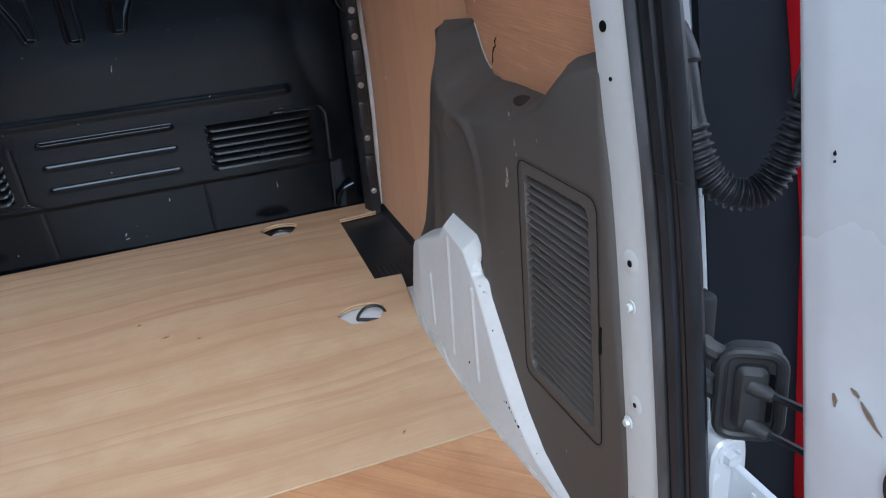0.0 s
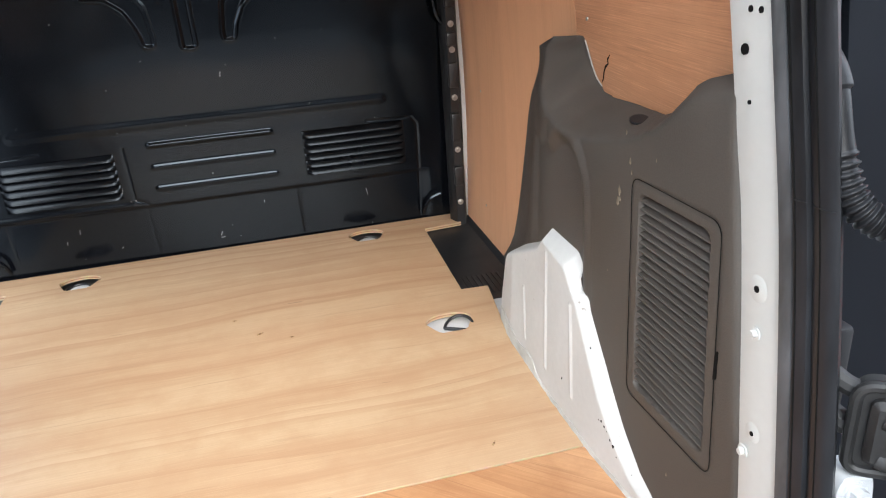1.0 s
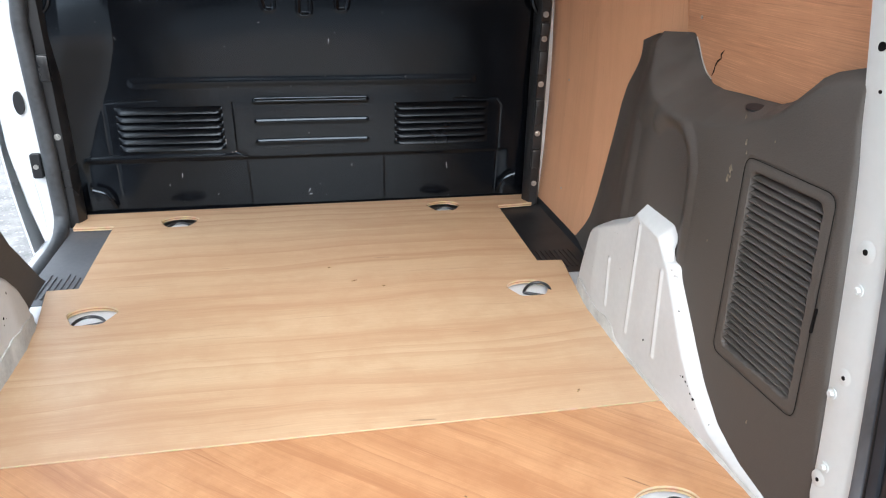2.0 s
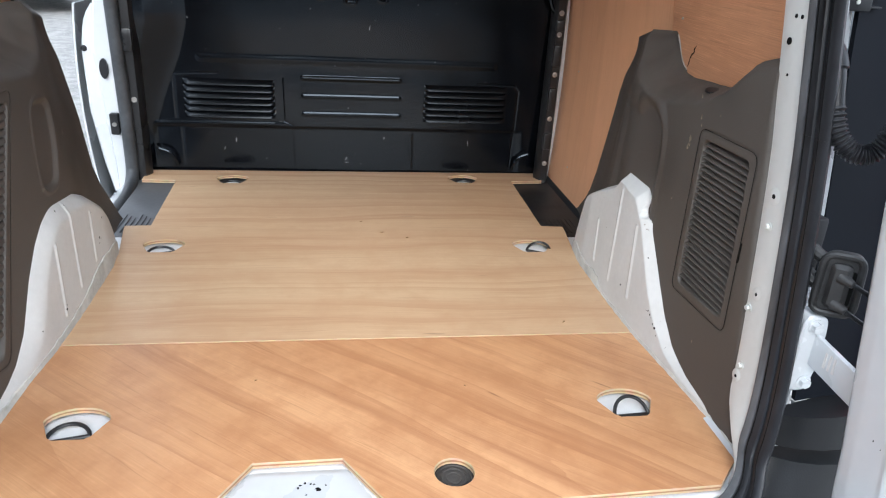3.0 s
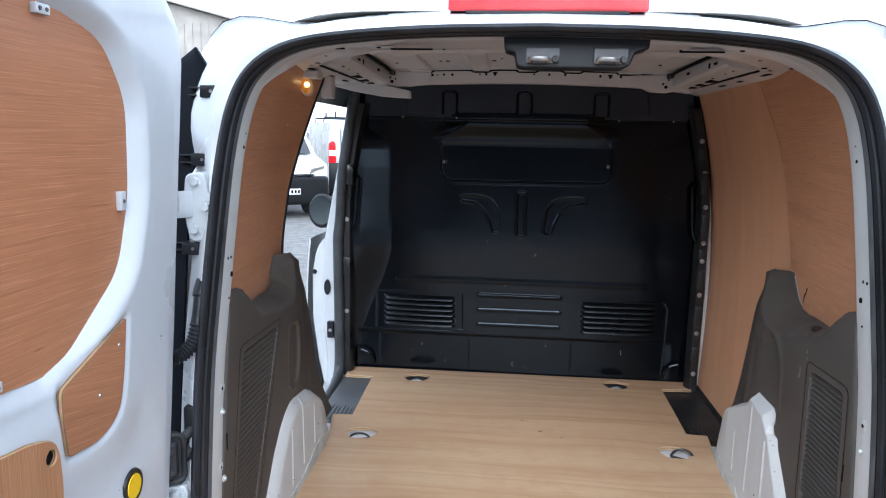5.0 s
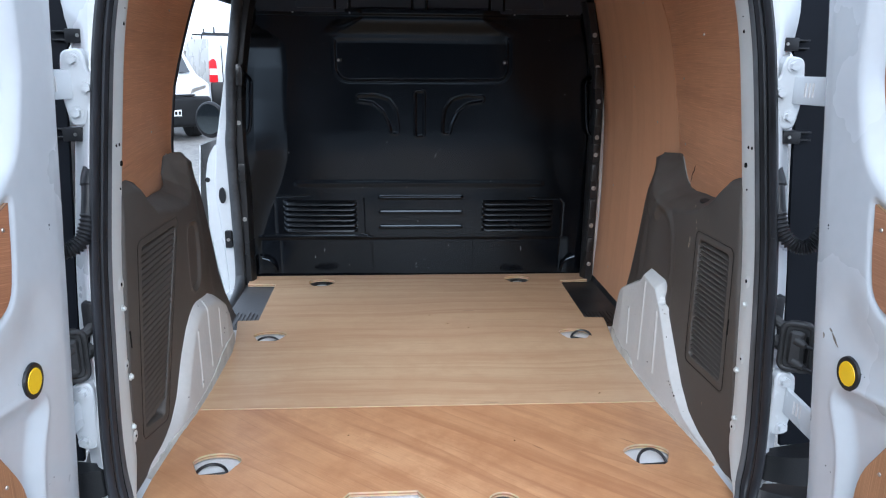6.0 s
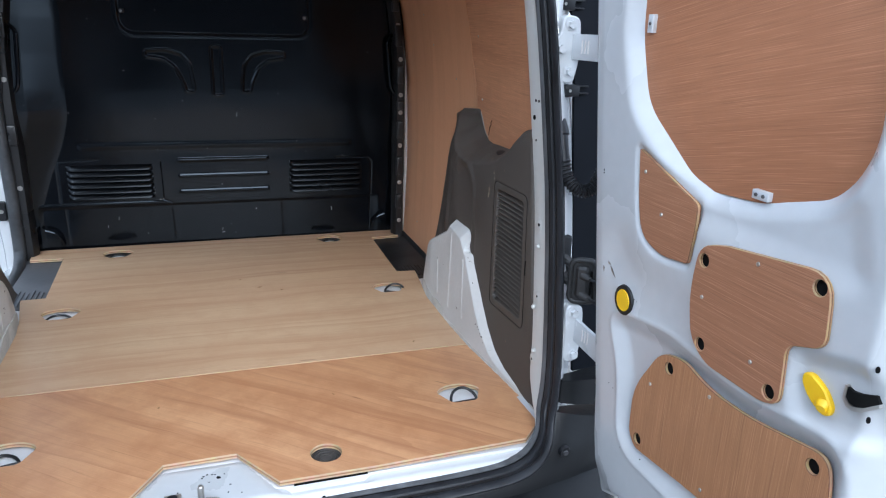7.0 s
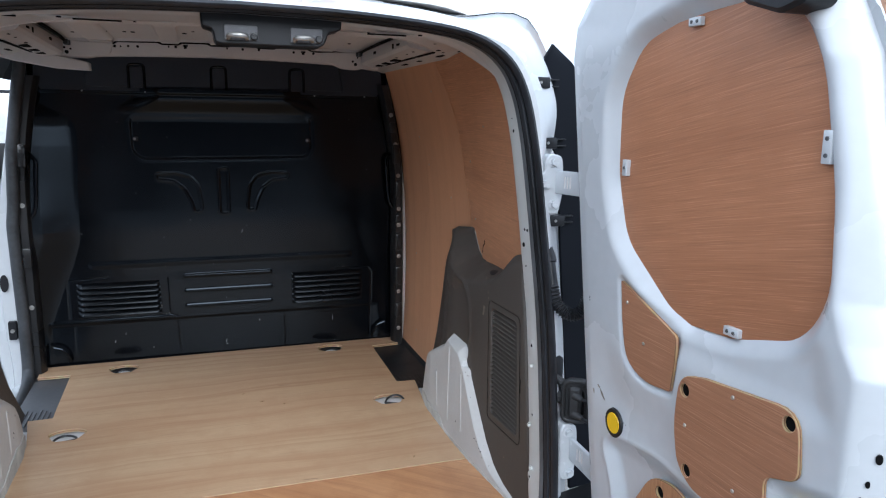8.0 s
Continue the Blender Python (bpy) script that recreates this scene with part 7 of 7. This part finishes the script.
for x0, x1 in ((-0.42, -0.30), (-0.27, -0.02), (0.02, 0.26), (0.29, 0.42)):
    bm = B()
    box(bm, (x0, -0.150, 0.505), (x1, -0.128, 0.512), 0.002)
    part("step_rib", bm, BUMPER, t)
t = thing("brake_light", (0.01, 0.24, 1.815), "red high-level brake light over the rear opening", "brake light")
bm = plate(B(), rounded([(-0.185, 1.819), (0.20, 1.819), (0.20, 1.856), (-0.185, 1.856)], 0.006), [], 0.215, 0.28, lambda u, v, w: (u, w, v), 0.004)
part("lens", bm, RED_LENS, t)
bm = B()
box(bm, (-0.15, 0.217, 1.811), (0.165, 0.28, 1.8195), 0.002)
part("base", bm, BLACK_PLASTIC, t)

# ---- yard outside: parked vans, sheds ----
def parked_van(x, y, turn, label, paint=None, tall=1.0, name="parked_van", category="van", rack=True):
    """A plain white panel van about 4.4 m long; its nose (or tail) faces -y when turn is 0."""
    t = thing(name, (0, 0, 0), label, category, "parked vehicles")
    paint = paint or WHITE
    w, h = 0.92, 1.86
    prof = [(0.0, 0.35), (0.0, 0.62), (0.03, 0.86), (0.10, 1.0), (0.75, 1.16), (1.35, 1.72), (1.55, 1.82), (2.2, 1.87), (4.3, 1.85), (4.4, 1.6), (4.42, 0.5), (4.35, 0.32)]
    prof = rounded(prof, 0.06, 3)
    bm = B()
    plate(bm, [(u, v) for u, v in prof], [], -w, w, lambda u, v, q: (q * (1 - 0.09 * max(0, (v - 1.0) / 0.8) ** 1.5) * (1 - 0.10 * max(0, 1 - u / 0.5) ** 2), u, v), 0.05)
    part("body", bm, paint, t)
    bm = B()
    rows = [[(q * w * (1 - 0.10) * 0.94, 0.64 + 0.64 * k + 0.03, 1.165 + 0.55 * k + 0.012) for q in np.linspace(-1, 1, 9)] for k in np.linspace(0.06, 0.9, 5)]
    part("windscreen", slab(rows, (0, 0.01, -0.01)), GLASS_DARK, t)
    for s in (1, -1):
        for wy in (0.85, 3.55):
            bm = rod(B(), (s * 0.72, wy, 0.31), (s * 0.93, wy, 0.31), 0.31, seg=28)
            wh = part("wheel", bm, TYRE, t)
            bm = rod(B(), (s * 0.92, wy, 0.31), (s * 0.94, wy, 0.31), 0.19, 0.17, seg=20)
            part("hub", bm, STEEL, wh)
        bm = plate(B(), rounded([(0.85, 1.2), (1.55, 1.2), (1.55, 1.62), (1.3, 1.62)], 0.04), [], w - 0.03, w + 0.004, lambda u, v, q: (s * q * (1 - 0.09 * max(0, (v - 1.0) / 0.8) ** 1.5), u, v))
        part("side_window", bm, GLASS_DARK, t)
        bm = plate(B(), rounded([(s * 0.45, 0.80), (s * 0.80, 0.86), (s * 0.80, 1.0), (s * 0.50, 0.93)], 0.03), [], -0.03, 0.06, lambda u, v, q: (u, q + 0.12 * abs(u), v), 0.01)
        part("headlight", bm, STEEL, t)
        lamp = plate(B(), rounded([(s * 0.73, 0.98), (s * 0.90, 0.98), (s * 0.885, 1.40), (s * 0.80, 1.46), (s * 0.745, 1.40)], 0.03), [], 4.38, 4.455, lambda u, v, q: (u, q, v), 0.012)
        tl = part("tail_light", lamp, RED_LENS, t)
        band = plate(B(), rounded([(s * 0.735, 1.13), (s * 0.893, 1.13), (s * 0.888, 1.25), (s * 0.74, 1.25)], 0.01), [], 4.44, 4.462, lambda u, v, q: (u, q, v), 0.004)
        part("reversing_lens", band, PLATE_WHITE, tl, "clear reversing lamp lens")
        bm = B()
        box(bm, (s * 0.845 - 0.055, 1.0, 0.60), (s * 0.845 + 0.085, 4.2, 0.72), 0.015)
        part("rub_strip", bm, BUMPER, t)
    for u in (0.0, 0.62, -0.62):
        bm = B()
        box(bm, (u - 0.006, 4.405, 0.98), (u + 0.006, 4.432 if u == 0 else 4.428, 1.72), 0.001)
        part("door_gap", bm, HOLE, t)
    bm = B()
    box(bm, (-0.86, -0.05, 0.26), (0.86, 0.30, 0.80), 0.08, 3)
    part("front_bumper", bm, BUMPER, t)
    bm = B()
    box(bm, (-0.88, 4.3, 0.30), (0.88, 4.5, 0.98), 0.04, 2)
    part("rear_bumper", bm, BUMPER, t)
    for k in range(5):
        bm = B()
        box(bm, (-0.55, -0.035, 0.63 + 0.045 * k), (0.55, 0.06, 0.655 + 0.045 * k), 0.008)
        part("grille_bar", bm, BLACK_PLASTIC, t)
    bm = B()
    box(bm, (-0.26, -0.065, 0.46), (0.26, -0.05, 0.57), 0.004)
    pl = part("number_plate", bm, PLATE_WHITE, t)
    for k in range(7):
        bm = B()
        xx = -0.21 + 0.066 * k + (0.02 if k > 3 else 0)
        box(bm, (xx, -0.068, 0.485), (xx + 0.04, -0.064, 0.545))
        part("plate_bar", bm, HOLE, pl)
    for yy in (2.0, 3.2) if rack else ():
        bm = sweep(B(), [(-0.78, yy, 1.84), (-0.76, yy, 1.98), (0.76, yy, 1.98), (0.78, yy, 1.84)], circle(0.02, 8), up=(0, 1, 0))
        part("roof_bar", bm, BLACK_PLASTIC, t)
        for q in (-0.5, 0.5):
            part("load_stop", rod(B(), (q, yy, 1.97), (q, yy, 2.12), 0.018, seg=8), BLACK_PLASTIC, t)
    t.matrix_world = pose(x, y, 0, 0, 0, turn)
    t.location = (x, y, 0)
    t.rotation_euler = (0, 0, radians(turn))
    t.scale = (1, 1, tall)
    return t


parked_van(-4.2, 11.7, 38, "white panel van with a dark grille, parked nose towards the yard")
parked_van(-5.05, 18.4, 205, "white panel van with red tail lamps parked nose away")
parked_van(-10.6, 15.5, 38, "white panel van parked in the row")


CAR_PAINT = material("grey_blue_car_paint", (0.05, 0.062, 0.072), 0.2, vary=0.05, coat=0.6, rough_vary=0.03)
parked_van(4.6, 0.0, 0, "dark grey-blue estate car parked beside the van", CAR_PAINT, 0.8, "parked_car", "car", False)


def shed(x, y, turn, w, d, h, mat, label, ribs, pitch=0.12):
    t = thing("shed", (x, y, 0), label, "building", "sheds")
    m = pose(x, y, 0, 0, 0, turn)
    bm = B()
    plate(bm, [(-w / 2, 0), (w / 2, 0), (w / 2, h), (0, h + pitch * w), (-w / 2, h)], [], 0, d, lambda u, v, q: m @ Vector((u, q, v)))
    part("wall", bm, mat, t, smooth=False)
    for sx in (1, -1):
        bm = B()
        rows = [[m @ Vector((sx * (w / 2 + 0.35) * (1 - k), q, h - 0.08 + (pitch * w + 0.12) * k)) for q in np.linspace(-0.4, d + 0.4, 4)] for k in (0, 0.5, 1)]
        part("roof", slab(rows, (0, 0, 0.06)), CLAD_SHEET, t, smooth=False)
    if ribs:
        for k in range(int(w / 0.3)):
            bm = B()
            u = -w / 2 + 0.15 + 0.3 * k
            box(bm, (u - 0.02, -0.03, 0.0), (u + 0.02, 0.01, h), 0, m=m)
            part("wall_rib", bm, mat, t, smooth=False)
    else:
        for r in range(int(h / 0.105)):
            bm = B()
            box(bm, (-w / 2, -0.006, 0.105 * r), (w / 2, 0.004, 0.105 * r + 0.085), 0, m=m)
            part("brick_course", bm, mat, t, smooth=False)
    return t


# unseen mass behind the camera, added to darken the bulkhead's reflections
shed(-9.5, -13.0, 180, 26, 8, 4.2, BLOCKER_CLAD, "unseen dark blocker behind the camera, shaped as a sheet-clad building", True, 0.02)
# another out of view, added to keep sky light off the jamb and doors
shed(-6.0, -5.5, 90, 9, 6, 2.7, BLOCKER_CLAD, "unseen dark blocker left of the van, shaped as a sheet-clad building", True, 0.06)
shed(-16.9, 24.5, 10, 14, 10, 5.6, CLAD_SHEET, "weathered sheet-clad shed beyond the yard", True)
shed(8.8, 6.0, -40, 8, 6, 5.4, BRICK, "brown brick building beyond the yard", False)
